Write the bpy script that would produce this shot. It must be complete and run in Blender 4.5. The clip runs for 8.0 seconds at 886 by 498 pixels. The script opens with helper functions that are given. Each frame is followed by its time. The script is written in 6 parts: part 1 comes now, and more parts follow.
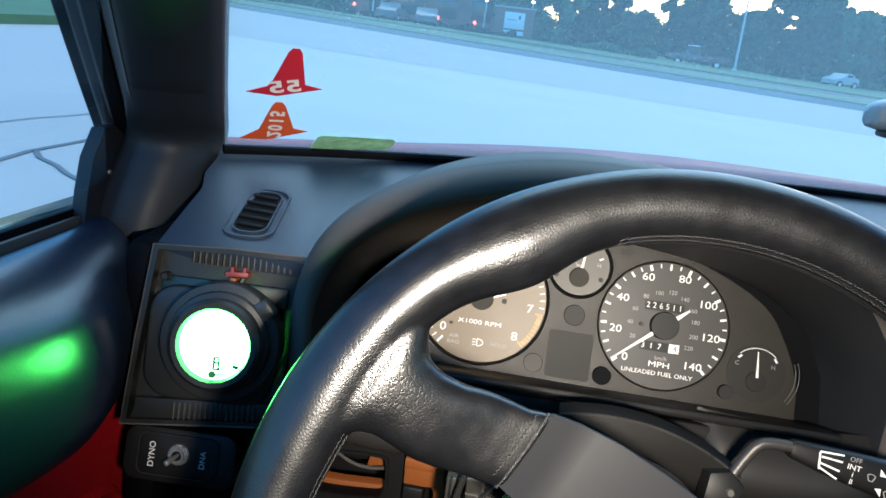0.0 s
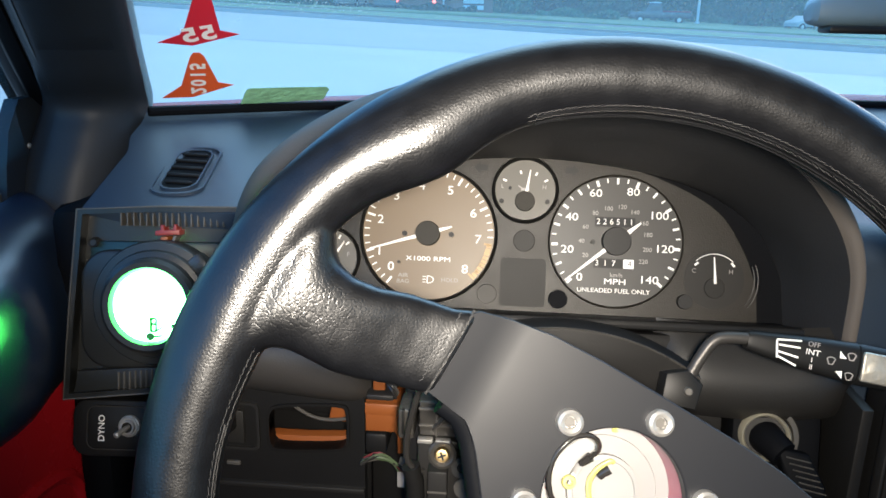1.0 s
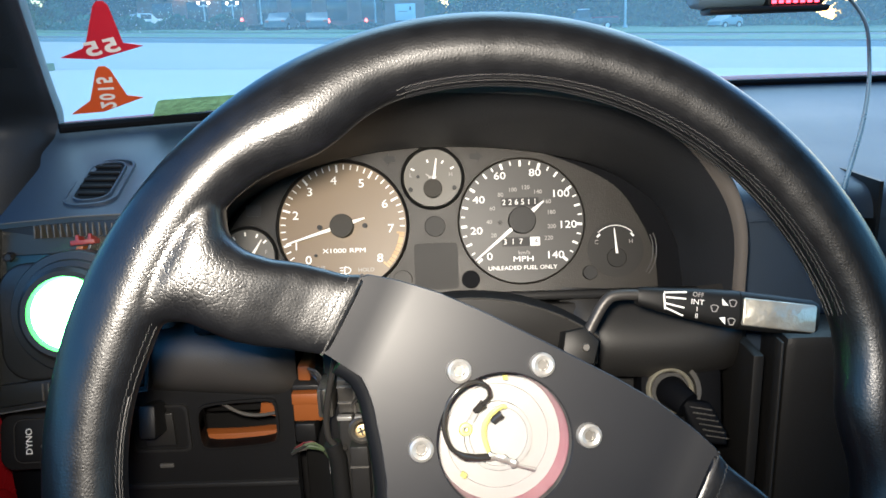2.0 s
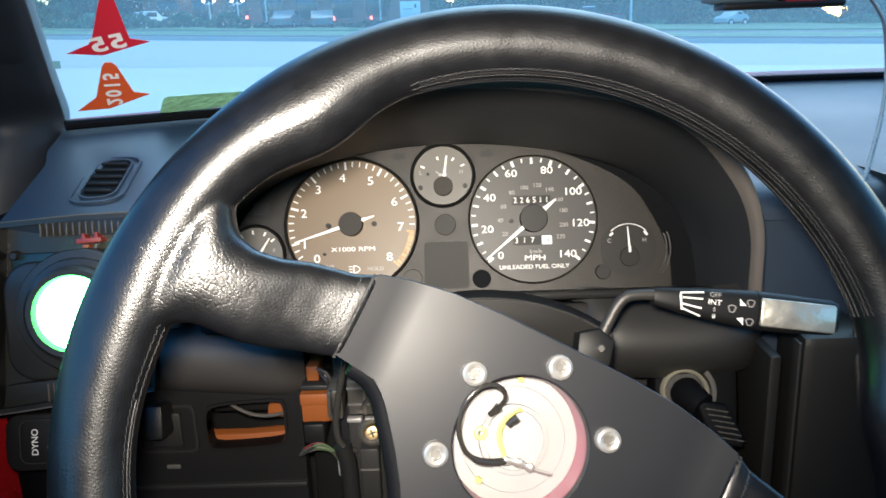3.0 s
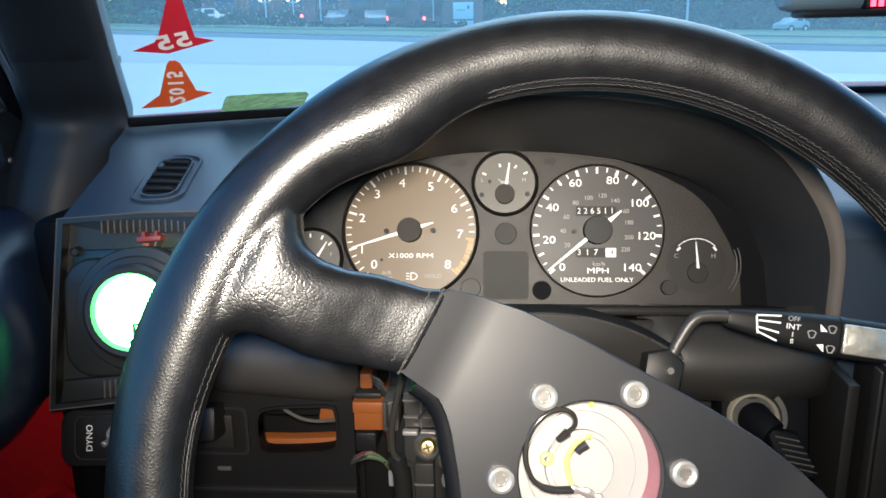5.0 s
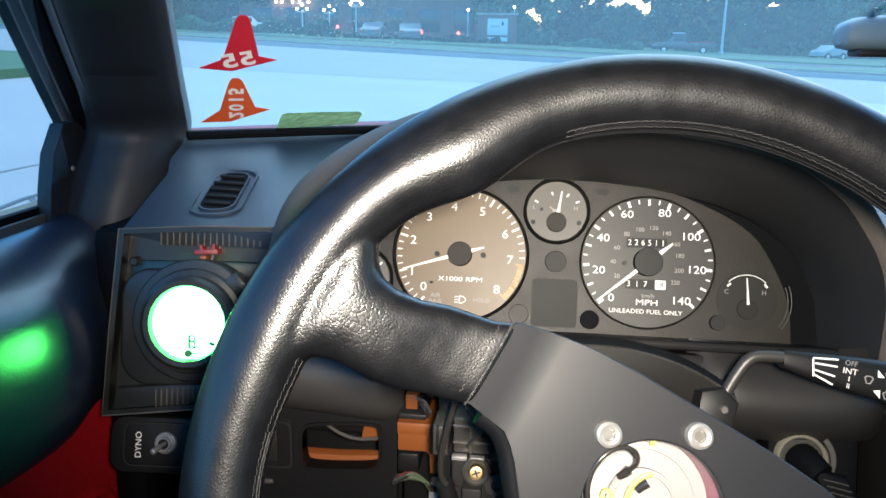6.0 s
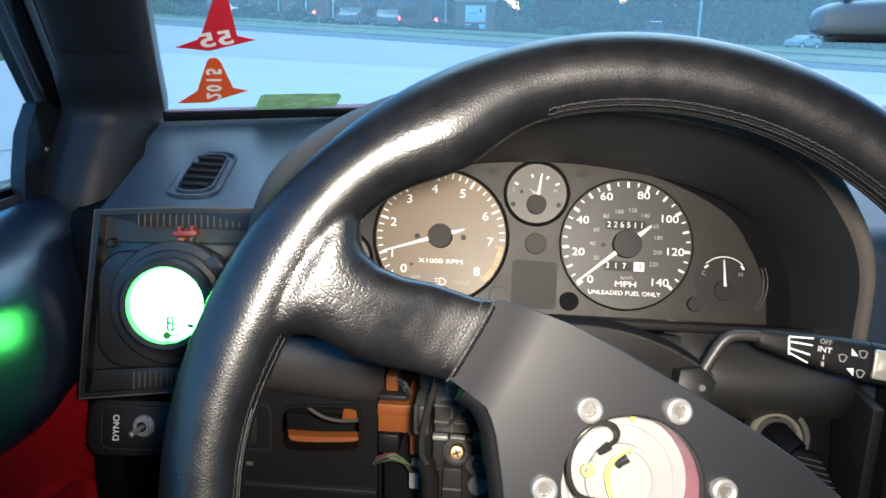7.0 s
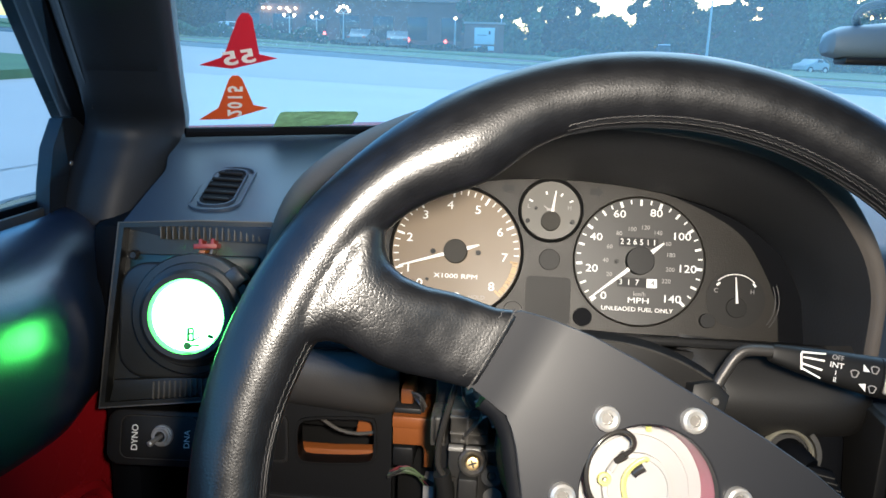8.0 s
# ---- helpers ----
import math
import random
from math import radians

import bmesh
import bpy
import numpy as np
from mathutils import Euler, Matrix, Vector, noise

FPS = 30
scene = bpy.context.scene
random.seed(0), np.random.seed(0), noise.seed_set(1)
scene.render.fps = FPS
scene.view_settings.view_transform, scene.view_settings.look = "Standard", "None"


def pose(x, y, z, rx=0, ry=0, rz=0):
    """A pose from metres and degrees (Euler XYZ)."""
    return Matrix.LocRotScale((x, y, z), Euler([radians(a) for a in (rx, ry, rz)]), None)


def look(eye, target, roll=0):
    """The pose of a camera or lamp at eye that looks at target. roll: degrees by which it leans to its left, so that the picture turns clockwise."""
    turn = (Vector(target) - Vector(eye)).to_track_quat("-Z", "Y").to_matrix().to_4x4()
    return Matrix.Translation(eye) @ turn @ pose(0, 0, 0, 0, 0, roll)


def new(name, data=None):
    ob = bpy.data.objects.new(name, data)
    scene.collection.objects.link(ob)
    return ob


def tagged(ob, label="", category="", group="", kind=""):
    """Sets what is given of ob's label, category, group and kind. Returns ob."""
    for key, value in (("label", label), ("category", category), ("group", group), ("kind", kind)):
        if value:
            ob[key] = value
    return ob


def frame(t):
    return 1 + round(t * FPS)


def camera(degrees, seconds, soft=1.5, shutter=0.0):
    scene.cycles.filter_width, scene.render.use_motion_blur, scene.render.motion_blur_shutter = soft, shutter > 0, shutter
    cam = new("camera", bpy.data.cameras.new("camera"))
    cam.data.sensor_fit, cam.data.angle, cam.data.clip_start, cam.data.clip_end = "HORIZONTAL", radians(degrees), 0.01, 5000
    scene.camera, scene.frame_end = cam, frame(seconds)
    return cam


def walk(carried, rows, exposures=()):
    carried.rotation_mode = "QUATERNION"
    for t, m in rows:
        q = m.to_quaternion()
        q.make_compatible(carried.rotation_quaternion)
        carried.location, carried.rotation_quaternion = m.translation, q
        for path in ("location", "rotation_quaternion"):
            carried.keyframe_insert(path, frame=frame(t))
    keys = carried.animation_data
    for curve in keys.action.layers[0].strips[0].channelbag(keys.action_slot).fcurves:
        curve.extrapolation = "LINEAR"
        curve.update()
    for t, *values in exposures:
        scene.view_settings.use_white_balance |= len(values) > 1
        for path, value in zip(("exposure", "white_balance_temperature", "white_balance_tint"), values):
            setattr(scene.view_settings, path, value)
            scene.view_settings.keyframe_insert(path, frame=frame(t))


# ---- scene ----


cam = camera(59.1, 8.0, soft=1.6, shutter=0.3)
PATH = [
    (0.0, -0.0439, -0.5524, 0.9828, 74.79, -6.66, 7.59),
    (0.5, -0.0390, -0.5568, 0.9726, 75.56, -5.91, 7.83),
    (0.7, -0.0238, -0.5481, 0.9568, 74.89, -3.59, 6.48),
    (1.0, -0.0130, -0.5391, 0.9478, 73.63, -1.22, 4.87),
    (1.2, -0.0050, -0.5430, 0.9461, 73.95, -0.64, 5.04),
    (1.5, 0.0106, -0.5501, 0.9356, 73.79, 1.09, 2.20),
    (1.7, 0.0137, -0.5622, 0.9349, 74.31, 1.83, 0.34),
    (2.8, 0.0152, -0.5659, 0.9321, 74.98, 2.08, 0.13),
    (3.0, 0.0105, -0.5564, 0.9329, 74.57, 2.00, 0.54),
    (3.5, 0.0042, -0.5482, 0.9353, 74.66, 1.70, 3.49),
    (4.0, 0.0042, -0.5477, 0.9337, 74.72, 1.86, 3.89),
    (4.2, 0.0054, -0.5478, 0.9318, 74.78, 1.95, 3.72),
    (5.3, -0.0092, -0.5412, 0.9393, 74.70, -0.19, 5.15),
    (5.5, -0.0173, -0.5421, 0.9459, 74.85, -1.09, 5.89),
    (6.0, -0.0184, -0.5473, 0.9431, 75.76, -0.91, 6.57),
    (6.5, -0.0079, -0.5482, 0.9277, 75.41, 0.49, 4.46),
    (7.0, -0.0201, -0.5485, 0.9392, 74.88, -1.35, 4.99),
    (7.5, -0.0274, -0.5549, 0.9423, 75.84, -2.11, 6.12),
    (8.0, -0.0251, -0.5586, 0.9377, 76.35, -1.73, 5.63),
]
walk(cam, [(t, pose(x, y, z, rx, ry, rz)) for t, x, y, z, rx, ry, rz in PATH], exposures=[(0.0, 3.72, 6480, -1), (1.0, 3.80, 6480, -1), (1.6, 3.89, 6480, -1), (4.2, 3.87, 6480, -1), (5.4, 3.80, 6480, -1), (6.5, 3.90, 6480, -1), (7.0, 3.85, 6480, -1), (8.0, 3.82, 6480, -1)])

# ---------------------------------------------------------------- light
world = bpy.data.worlds.new("dusk")
scene.world = world
world.use_nodes = True
wn = world.node_tree
wn.nodes.clear()
sky = wn.nodes.new("ShaderNodeTexSky")
sky.sky_type = "NISHITA"
sky.sun_disc = False
sky.sun_elevation = radians(2.5)
sky.sun_rotation = radians(25)
sky.air_density, sky.dust_density, sky.ozone_density = 1.0, 1.0, 4.3
bg = wn.nodes.new("ShaderNodeBackground")
bg.inputs["Strength"].default_value = 0.145
wo = wn.nodes.new("ShaderNodeOutputWorld")
wn.links.new(sky.outputs[0], bg.inputs[0])
wn.links.new(bg.outputs[0], wo.inputs[0])

# added broad blue lamp, a stand-in for light from the upper sky
sky_fill_data = bpy.data.lights.new("sky_fill", "SUN")
sky_fill_data.energy, sky_fill_data.angle, sky_fill_data.color = 0.26, radians(60), (0.60, 0.82, 1.0)
sky_fill = new("sky_fill", sky_fill_data)
sky_fill.matrix_world = look((0, 0, 30), (-4, -20, 0))

torch_data = bpy.data.lights.new("torch", "SPOT")
torch_data.spot_size, torch_data.spot_blend, torch_data.shadow_soft_size = radians(80), 1.0, 0.012
torch_data.energy, torch_data.color = 2.05, (1.0, 0.85, 0.775)
torch = new("torch", torch_data)
torch.matrix_world = look((0.001, -0.552, 0.952), (-0.006, -0.20, 0.852))


# ---------------------------------------------------------------- materials


def shader(name, color, rough=0.5, metal=0.0, bump=0.0, scale=200.0, vary=0.25, coat=0.0, spec=0.5, grain="NOISE", coords="Object", big=8.0):
    """A surface with stains at a large scale and grain with relief at a small one."""
    m = bpy.data.materials.new(name)
    m.use_nodes = True
    nt = m.node_tree
    b = nt.nodes["Principled BSDF"]
    b.inputs["Metallic"].default_value = metal
    b.inputs["Specular IOR Level"].default_value = spec
    b.inputs["Coat Weight"].default_value = coat
    b.inputs["Coat Roughness"].default_value = 0.1
    tc = nt.nodes.new("ShaderNodeTexCoord")
    n1 = nt.nodes.new("ShaderNodeTexNoise")
    n1.inputs["Scale"].default_value, n1.inputs["Detail"].default_value = big, 5
    nt.links.new(tc.outputs[coords], n1.inputs["Vector"])
    ramp = nt.nodes.new("ShaderNodeMixRGB")
    ramp.inputs[1].default_value = (*[c * (1 - vary) for c in color], 1)
    ramp.inputs[2].default_value = (*[min(1, c * (1 + vary)) for c in color], 1)
    nt.links.new(n1.outputs["Fac"], ramp.inputs[0])
    nt.links.new(ramp.outputs[0], b.inputs["Base Color"])
    rr = nt.nodes.new("ShaderNodeMapRange")
    rr.inputs["To Min"].default_value, rr.inputs["To Max"].default_value = max(0.02, rough - 0.1), min(1, rough + 0.1)
    nt.links.new(n1.outputs["Fac"], rr.inputs["Value"])
    nt.links.new(rr.outputs[0], b.inputs["Roughness"])
    if bump:
        if grain == "VORONOI":
            n2 = nt.nodes.new("ShaderNodeTexVoronoi")
            n2.feature = "DISTANCE_TO_EDGE"
            n2.inputs["Scale"].default_value = scale
            out = n2.outputs["Distance"]
        else:
            n2 = nt.nodes.new("ShaderNodeTexNoise")
            n2.inputs["Scale"].default_value, n2.inputs["Detail"].default_value = scale, 3
            out = n2.outputs["Fac"]
        nt.links.new(tc.outputs[coords], n2.inputs["Vector"])
        bp = nt.nodes.new("ShaderNodeBump")
        bp.inputs["Strength"].default_value = bump
        bp.inputs["Distance"].default_value = 0.001
        nt.links.new(out, bp.inputs["Height"])
        nt.links.new(bp.outputs[0], b.inputs["Normal"])
    return m


def glow(name, color, strength):
    m = bpy.data.materials.new(name)
    m.use_nodes = True
    nt = m.node_tree
    nt.nodes.clear()
    e = nt.nodes.new("ShaderNodeEmission")
    e.inputs[0].default_value, e.inputs[1].default_value = (*color, 1), strength
    o = nt.nodes.new("ShaderNodeOutputMaterial")
    nt.links.new(e.outputs[0], o.inputs[0])
    return m


def clear(name, tint=(1, 1, 1), gloss=1.0, haze=0.07):
    m = bpy.data.materials.new(name)
    m.use_nodes = True
    nt = m.node_tree
    nt.nodes.clear()
    tr = nt.nodes.new("ShaderNodeBsdfTransparent")
    tr.inputs[0].default_value = (*tint, 1)
    gl = nt.nodes.new("ShaderNodeBsdfGlossy")
    gl.inputs["Roughness"].default_value = 0.02
    gl.inputs[0].default_value = (gloss, gloss, gloss, 1)
    lw = nt.nodes.new("ShaderNodeLayerWeight")
    lw.inputs[0].default_value = 0.5
    pw = nt.nodes.new("ShaderNodeMath")
    pw.operation, pw.inputs[1].default_value = "POWER", 5.0
    fr = nt.nodes.new("ShaderNodeMath")
    fr.operation, fr.inputs[1].default_value, fr.inputs[2].default_value = "MULTIPLY_ADD", 0.5, 0.03
    nt.links.new(lw.outputs["Facing"], pw.inputs[0])
    nt.links.new(pw.outputs[0], fr.inputs[0])
    mx = nt.nodes.new("ShaderNodeMixShader")
    nt.links.new(fr.outputs[0], mx.inputs[0])
    nt.links.new(tr.outputs[0], mx.inputs[1])
    nt.links.new(gl.outputs[0], mx.inputs[2])
    # cyan film mixed into the glass to imitate haze over the view
    veil = nt.nodes.new("ShaderNodeBsdfTranslucent")
    veil.inputs[0].default_value = (0.70, 0.92, 0.98, 1)
    film = nt.nodes.new("ShaderNodeMixShader")
    film.inputs[0].default_value = haze
    nt.links.new(mx.outputs[0], film.inputs[1])
    nt.links.new(veil.outputs[0], film.inputs[2])
    o = nt.nodes.new("ShaderNodeOutputMaterial")
    nt.links.new(film.outputs[0], o.inputs[0])
    return m


M_LEATHER = shader("leather", (0.0034, 0.0036, 0.0044), 0.34, spec=0.57, bump=0.085, scale=700, grain="VORONOI", vary=0.35, big=110)


def polish(m, centre, radius, low):
    """Leather rubbed smoother round one place."""
    nt = m.node_tree
    b = nt.nodes["Principled BSDF"]
    src = b.inputs["Roughness"].links[0].from_socket
    tc = nt.nodes.new("ShaderNodeTexCoord")
    d = nt.nodes.new("ShaderNodeVectorMath")
    d.operation = "DISTANCE"
    d.inputs[1].default_value = centre
    nt.links.new(tc.outputs["Object"], d.inputs[0])
    mr = nt.nodes.new("ShaderNodeMapRange")
    mr.interpolation_type = "SMOOTHSTEP"
    mr.inputs["From Min"].default_value, mr.inputs["From Max"].default_value = radius * 0.35, radius
    mr.inputs["To Min"].default_value, mr.inputs["To Max"].default_value = low, 1.0
    nt.links.new(d.outputs["Value"], mr.inputs["Value"])
    mu = nt.nodes.new("ShaderNodeMath")
    mu.operation = "MULTIPLY"
    nt.links.new(src, mu.inputs[0])
    nt.links.new(mr.outputs[0], mu.inputs[1])
    nt.links.new(mu.outputs[0], b.inputs["Roughness"])


polish(M_LEATHER, (-0.10, -0.25, 0.865), 0.16, 0.95)


def creases(m, scale, strength, centre=None, radius=0.06):
    """A web of fine wrinkles laid over the grain; with a centre it dies away round it."""
    nt = m.node_tree
    b = nt.nodes["Principled BSDF"]
    old = b.inputs["Normal"].links[0].from_socket
    tc = nt.nodes.new("ShaderNodeTexCoord")
    warp = nt.nodes.new("ShaderNodeTexNoise")
    warp.inputs["Scale"].default_value, warp.inputs["Detail"].default_value = 60, 2
    nt.links.new(tc.outputs["Object"], warp.inputs["Vector"])
    add = nt.nodes.new("ShaderNodeVectorMath")
    add.operation = "MULTIPLY_ADD"
    add.inputs[1].default_value = (0.016, 0.016, 0.016)
    nt.links.new(warp.outputs["Color"], add.inputs[0])
    nt.links.new(tc.outputs["Object"], add.inputs[2])
    web = nt.nodes.new("ShaderNodeTexVoronoi")
    web.feature = "DISTANCE_TO_EDGE"
    web.inputs["Scale"].default_value = scale
    nt.links.new(add.outputs[0], web.inputs["Vector"])
    mr = nt.nodes.new("ShaderNodeMapRange")
    mr.interpolation_type = "SMOOTHSTEP"
    mr.inputs["From Max"].default_value = 0.16
    nt.links.new(web.outputs["Distance"], mr.inputs["Value"])
    bp = nt.nodes.new("ShaderNodeBump")
    bp.inputs["Strength"].default_value, bp.inputs["Distance"].default_value = strength, 0.0006
    nt.links.new(mr.outputs[0], bp.inputs["Height"])
    nt.links.new(old, bp.inputs["Normal"])
    if centre:
        d = nt.nodes.new("ShaderNodeVectorMath")
        d.operation = "DISTANCE"
        d.inputs[1].default_value = centre
        nt.links.new(tc.outputs["Object"], d.inputs[0])
        fade = nt.nodes.new("ShaderNodeMapRange")
        fade.interpolation_type = "SMOOTHSTEP"
        fade.inputs["From Min"].default_value, fade.inputs["From Max"].default_value = radius * 0.3, radius
        fade.inputs["To Min"].default_value, fade.inputs["To Max"].default_value = strength, 0.0
        nt.links.new(d.outputs["Value"], fade.inputs["Value"])
        nt.links.new(fade.outputs[0], bp.inputs["Strength"])
    nt.links.new(bp.outputs[0], b.inputs["Normal"])


creases(M_LEATHER, 400, 0.11, (-0.086, -0.283, 0.852), 0.036)
creases(M_LEATHER, 420, 0.09, (-0.046, -0.256, 0.886), 0.036)
M_WELT = shader("welt", (0.022, 0.021, 0.020), 0.6, bump=1.0, scale=500, vary=0.3)
M_STITCH = shader("stitch_thread", (0.030, 0.0295, 0.029), 0.8, vary=0.3, big=300)
M_PLATE = shader("anodised_plate", (0.0112, 0.0118, 0.0138), 0.40, metal=0.0, spec=0.20, bump=0.015, scale=1400, vary=0.12)
M_STEEL = shader("steel", (0.40, 0.39, 0.37), 0.40, metal=0.7, bump=0.1, scale=300, vary=0.1)
M_CUP = shader("white_plastic", (0.205, 0.204, 0.200), 0.4, bump=0.1, scale=150, vary=0.08, big=40)
M_PINK = shader("red_ring", (0.30, 0.085, 0.12), 0.35, vary=0.2)
# black vinyl; the blue of the sky sheen is put into its base colour
M_DASH = shader("dash_vinyl", (0.017, 0.0275, 0.045), 0.46, spec=0.45, bump=0.14, scale=900, vary=0.2)
M_HOODV = shader("binnacle_vinyl", (0.080, 0.069, 0.060), 0.62, spec=0.25, bump=0.25, scale=900, vary=0.2)
# bluish base colour carries the sky's reflection on the dark door vinyl
M_DOORV = shader("door_vinyl", (0.010, 0.0175, 0.034), 0.30, spec=0.85, bump=0.12, scale=700, vary=0.2)
M_PLAS = shader("black_plastic", (0.0075, 0.0074, 0.0074), 0.45, spec=0.28, bump=0.15, scale=700, vary=0.3)
M_PLASG = shader("grey_plastic", (0.014, 0.0136, 0.0132), 0.45, spec=0.34, bump=0.12, scale=700, vary=0.2)
M_POD = shader("pod_plastic", (0.0125, 0.0132, 0.0125), 0.40, spec=0.44, bump=0.1, scale=600, vary=0.25)
M_PODEDGE = shader("worn_pod_edge", (0.0105, 0.0108, 0.0100), 0.38, spec=0.40, bump=0.2, scale=300, vary=0.3, big=60)
M_TRIM = shader("pillar_trim", (0.0125, 0.0158, 0.0210), 0.52, spec=0.26, bump=0.12, scale=600, vary=0.25)
M_RUBBER = shader("rubber", (0.003, 0.0034, 0.0045), 0.6, spec=0.05, bump=0.1, scale=300, vary=0.3)
M_FACE = shader("cluster_panel", (0.0150, 0.0130, 0.0102), 0.42, spec=0.25, bump=0.2, scale=1100, vary=0.12, big=30)
M_TACH = shader("tach_face", (0.128, 0.087, 0.046), 0.42, spec=0.4, bump=0.08, scale=1500, vary=0.08)
M_SMALLDIAL = shader("small_dial", (0.075, 0.068, 0.056), 0.5, bump=0.08, scale=1500, vary=0.1)
M_SPEED = shader("speedo_face", (0.015, 0.0138, 0.0122), 0.5, bump=0.08, scale=1500, vary=0.1)
M_RING = shader("gauge_ring", (0.007, 0.007, 0.007), 0.5, spec=0.25, vary=0.2)
M_CAP = shader("hub_cap_plastic", (0.030, 0.027, 0.022), 0.6, spec=0.2, bump=0.1, scale=900, vary=0.25, big=200)
M_CLIP = shader("red_clip", (0.17, 0.02, 0.015), 0.4, vary=0.2)
M_LENS = shader("smoked_lens", (0.011, 0.0105, 0.0095), 0.52, spec=0.20, vary=0.2)
M_MARK = shader("white_print", (0.80, 0.78, 0.73), 0.5, vary=0.05)
M_DIM = shader("grey_print", (0.27, 0.255, 0.24), 0.5, vary=0.05)
M_RED = shader("red_print", (0.55, 0.10, 0.04), 0.5, vary=0.1)
M_AMBER = shader("amber_print", (0.42, 0.26, 0.10), 0.5, vary=0.1)
M_NEEDLE = shader("needle", (0.85, 0.80, 0.74), 0.4, vary=0.03)
M_ORANGE = shader("orange_plastic", (0.20, 0.058, 0.013), 0.45, bump=0.1, scale=200, vary=0.2)
M_GOLD = shader("zinc_screw", (0.80, 0.58, 0.28), 0.3, metal=1.0, vary=0.15)
M_CONN = shader("housing_grey", (0.032, 0.030, 0.027), 0.30, bump=0.3, scale=400, vary=0.35, big=90)
M_WIRE = shader("wire_sleeve", (0.020, 0.019, 0.018), 0.20, vary=0.2)
M_YEL = shader("yellow_terminal", (0.38, 0.38, 0.12), 0.4, vary=0.15)
M_GREY = shader("connector_grey", (0.066, 0.062, 0.056), 0.42, bump=0.2, scale=300, vary=0.25)
M_REDPAINT = shader("red_paint", (0.42, 0.010, 0.018), 0.30, coat=0.3, vary=0.15, bump=0.03, scale=400)
M_FADED = shader("faded_red_paint", (0.24, 0.006, 0.018), 0.55, spec=0.06, coat=0.06, vary=0.15, bump=0.03, scale=200)
M_LCD = glow("lcd_backlight", (0.12, 1.0, 0.16), 6.0)
M_LCDINK = shader("lcd_segment", (0.02, 0.16, 0.04), 0.5, vary=0.1)
M_GLASS = clear("windshield_glass", (0.92, 0.97, 0.96), 1.0, 0.15)
M_SIDEGLASS = clear("side_glass", (0.90, 0.95, 0.96), 1.0, 0.015)
M_CONE_RED = shader("red_decal", (0.55, 0.015, 0.035), 0.45, vary=0.08)
M_CONE_OR = shader("orange_decal", (0.68, 0.10, 0.02), 0.45, vary=0.08)
M_DECALW = shader("white_decal", (0.80, 0.80, 0.80), 0.5, vary=0.05)
# wide tone range paints crumple highlights on the flat tape
M_TAPE = shader("green_tape", (0.25, 0.50, 0.30), 0.38, bump=1.6, scale=200, vary=0.65, big=110)
M_LANE = shader("lane_asphalt", (0.360, 0.312, 0.286), 0.85, bump=0.3, scale=6, vary=0.14, big=0.3)
M_CONC = shader("concrete", (0.450, 0.386, 0.356), 0.8, bump=0.3, scale=6, vary=0.18, big=0.35)
M_GRASS = shader("grass", (0.085, 0.145, 0.060), 0.9, bump=0.6, scale=10, vary=0.4, big=0.8)
M_BARK = shader("bark", (0.09, 0.065, 0.045), 0.9, bump=0.6, scale=12, vary=0.4, big=3)
M_BRICK = shader("brick_wall", (0.22, 0.11, 0.085), 0.85, bump=0.4, scale=14, vary=0.3, big=1.5)
M_ROOF = shader("roof_shingle", (0.06, 0.06, 0.065), 0.85, bump=0.4, scale=10, vary=0.3, big=2)
M_WHITE = shader("white_paint", (0.75, 0.76, 0.77), 0.4, vary=0.08, big=3)
M_SILVER = shader("silver_paint", (0.55, 0.57, 0.58), 0.3, metal=0.4, vary=0.1, big=3)
M_DARKCAR = shader("dark_paint", (0.03, 0.035, 0.045), 0.25, coat=0.5, vary=0.2, big=3)
M_CARGLASS = shader("car_glass", (0.02, 0.025, 0.03), 0.1, vary=0.2)
M_PALEMETAL = shader("pale_metal", (0.34, 0.32, 0.25), 0.4, metal=0.4, bump=0.1, scale=300, vary=0.2)
M_MIRROR = shader("detector_housing", (0.13, 0.19, 0.235), 0.5, bump=0.1, scale=400, vary=0.15)
M_POLE = shader("galvanised", (0.55, 0.56, 0.57), 0.5, metal=0.3, vary=0.15, big=5)
M_LAMP = glow("lamp_globe", (1.0, 0.80, 0.56), 2.2)
M_TAIL = glow("red_lamp", (1.0, 0.13, 0.12), 0.45)
M_HEAD = glow("white_lamp", (1.0, 0.97, 0.9), 5.0)
M_LINER = shader("liner_plastic", (0.0150, 0.0155, 0.0170), 0.55, spec=0.35, bump=0.2, scale=700, vary=0.25)
M_PAD = shader("worn_silver", (0.66, 0.62, 0.53), 0.36, metal=0.8, bump=0.8, scale=140, vary=0.35, big=90)
M_SHROUD = shader("shroud_plastic", (0.0065, 0.0062, 0.0060), 0.5, spec=0.22, bump=0.12, scale=600, vary=0.3)
M_ROLL = shader("knee_roll_plastic", (0.034, 0.0315, 0.029), 0.42, spec=0.4, bump=0.1, scale=700, vary=0.2)
M_CRACK = shader("tar_joint", (0.14, 0.145, 0.15), 0.9, vary=0.4, big=3)
M_SHAFT = shader("satin_shaft", (0.050, 0.047, 0.044), 0.45, metal=0.5, bump=0.05, scale=500, vary=0.2)
M_TEMPDIAL = shader("dark_dial", (0.0105, 0.0096, 0.0084), 0.5, spec=0.25, bump=0.08, scale=1500, vary=0.1)
M_ROOFLINE = shader("cabin_roof_cloth", (0.02, 0.02, 0.02), 0.9, bump=0.3, scale=400, vary=0.2)


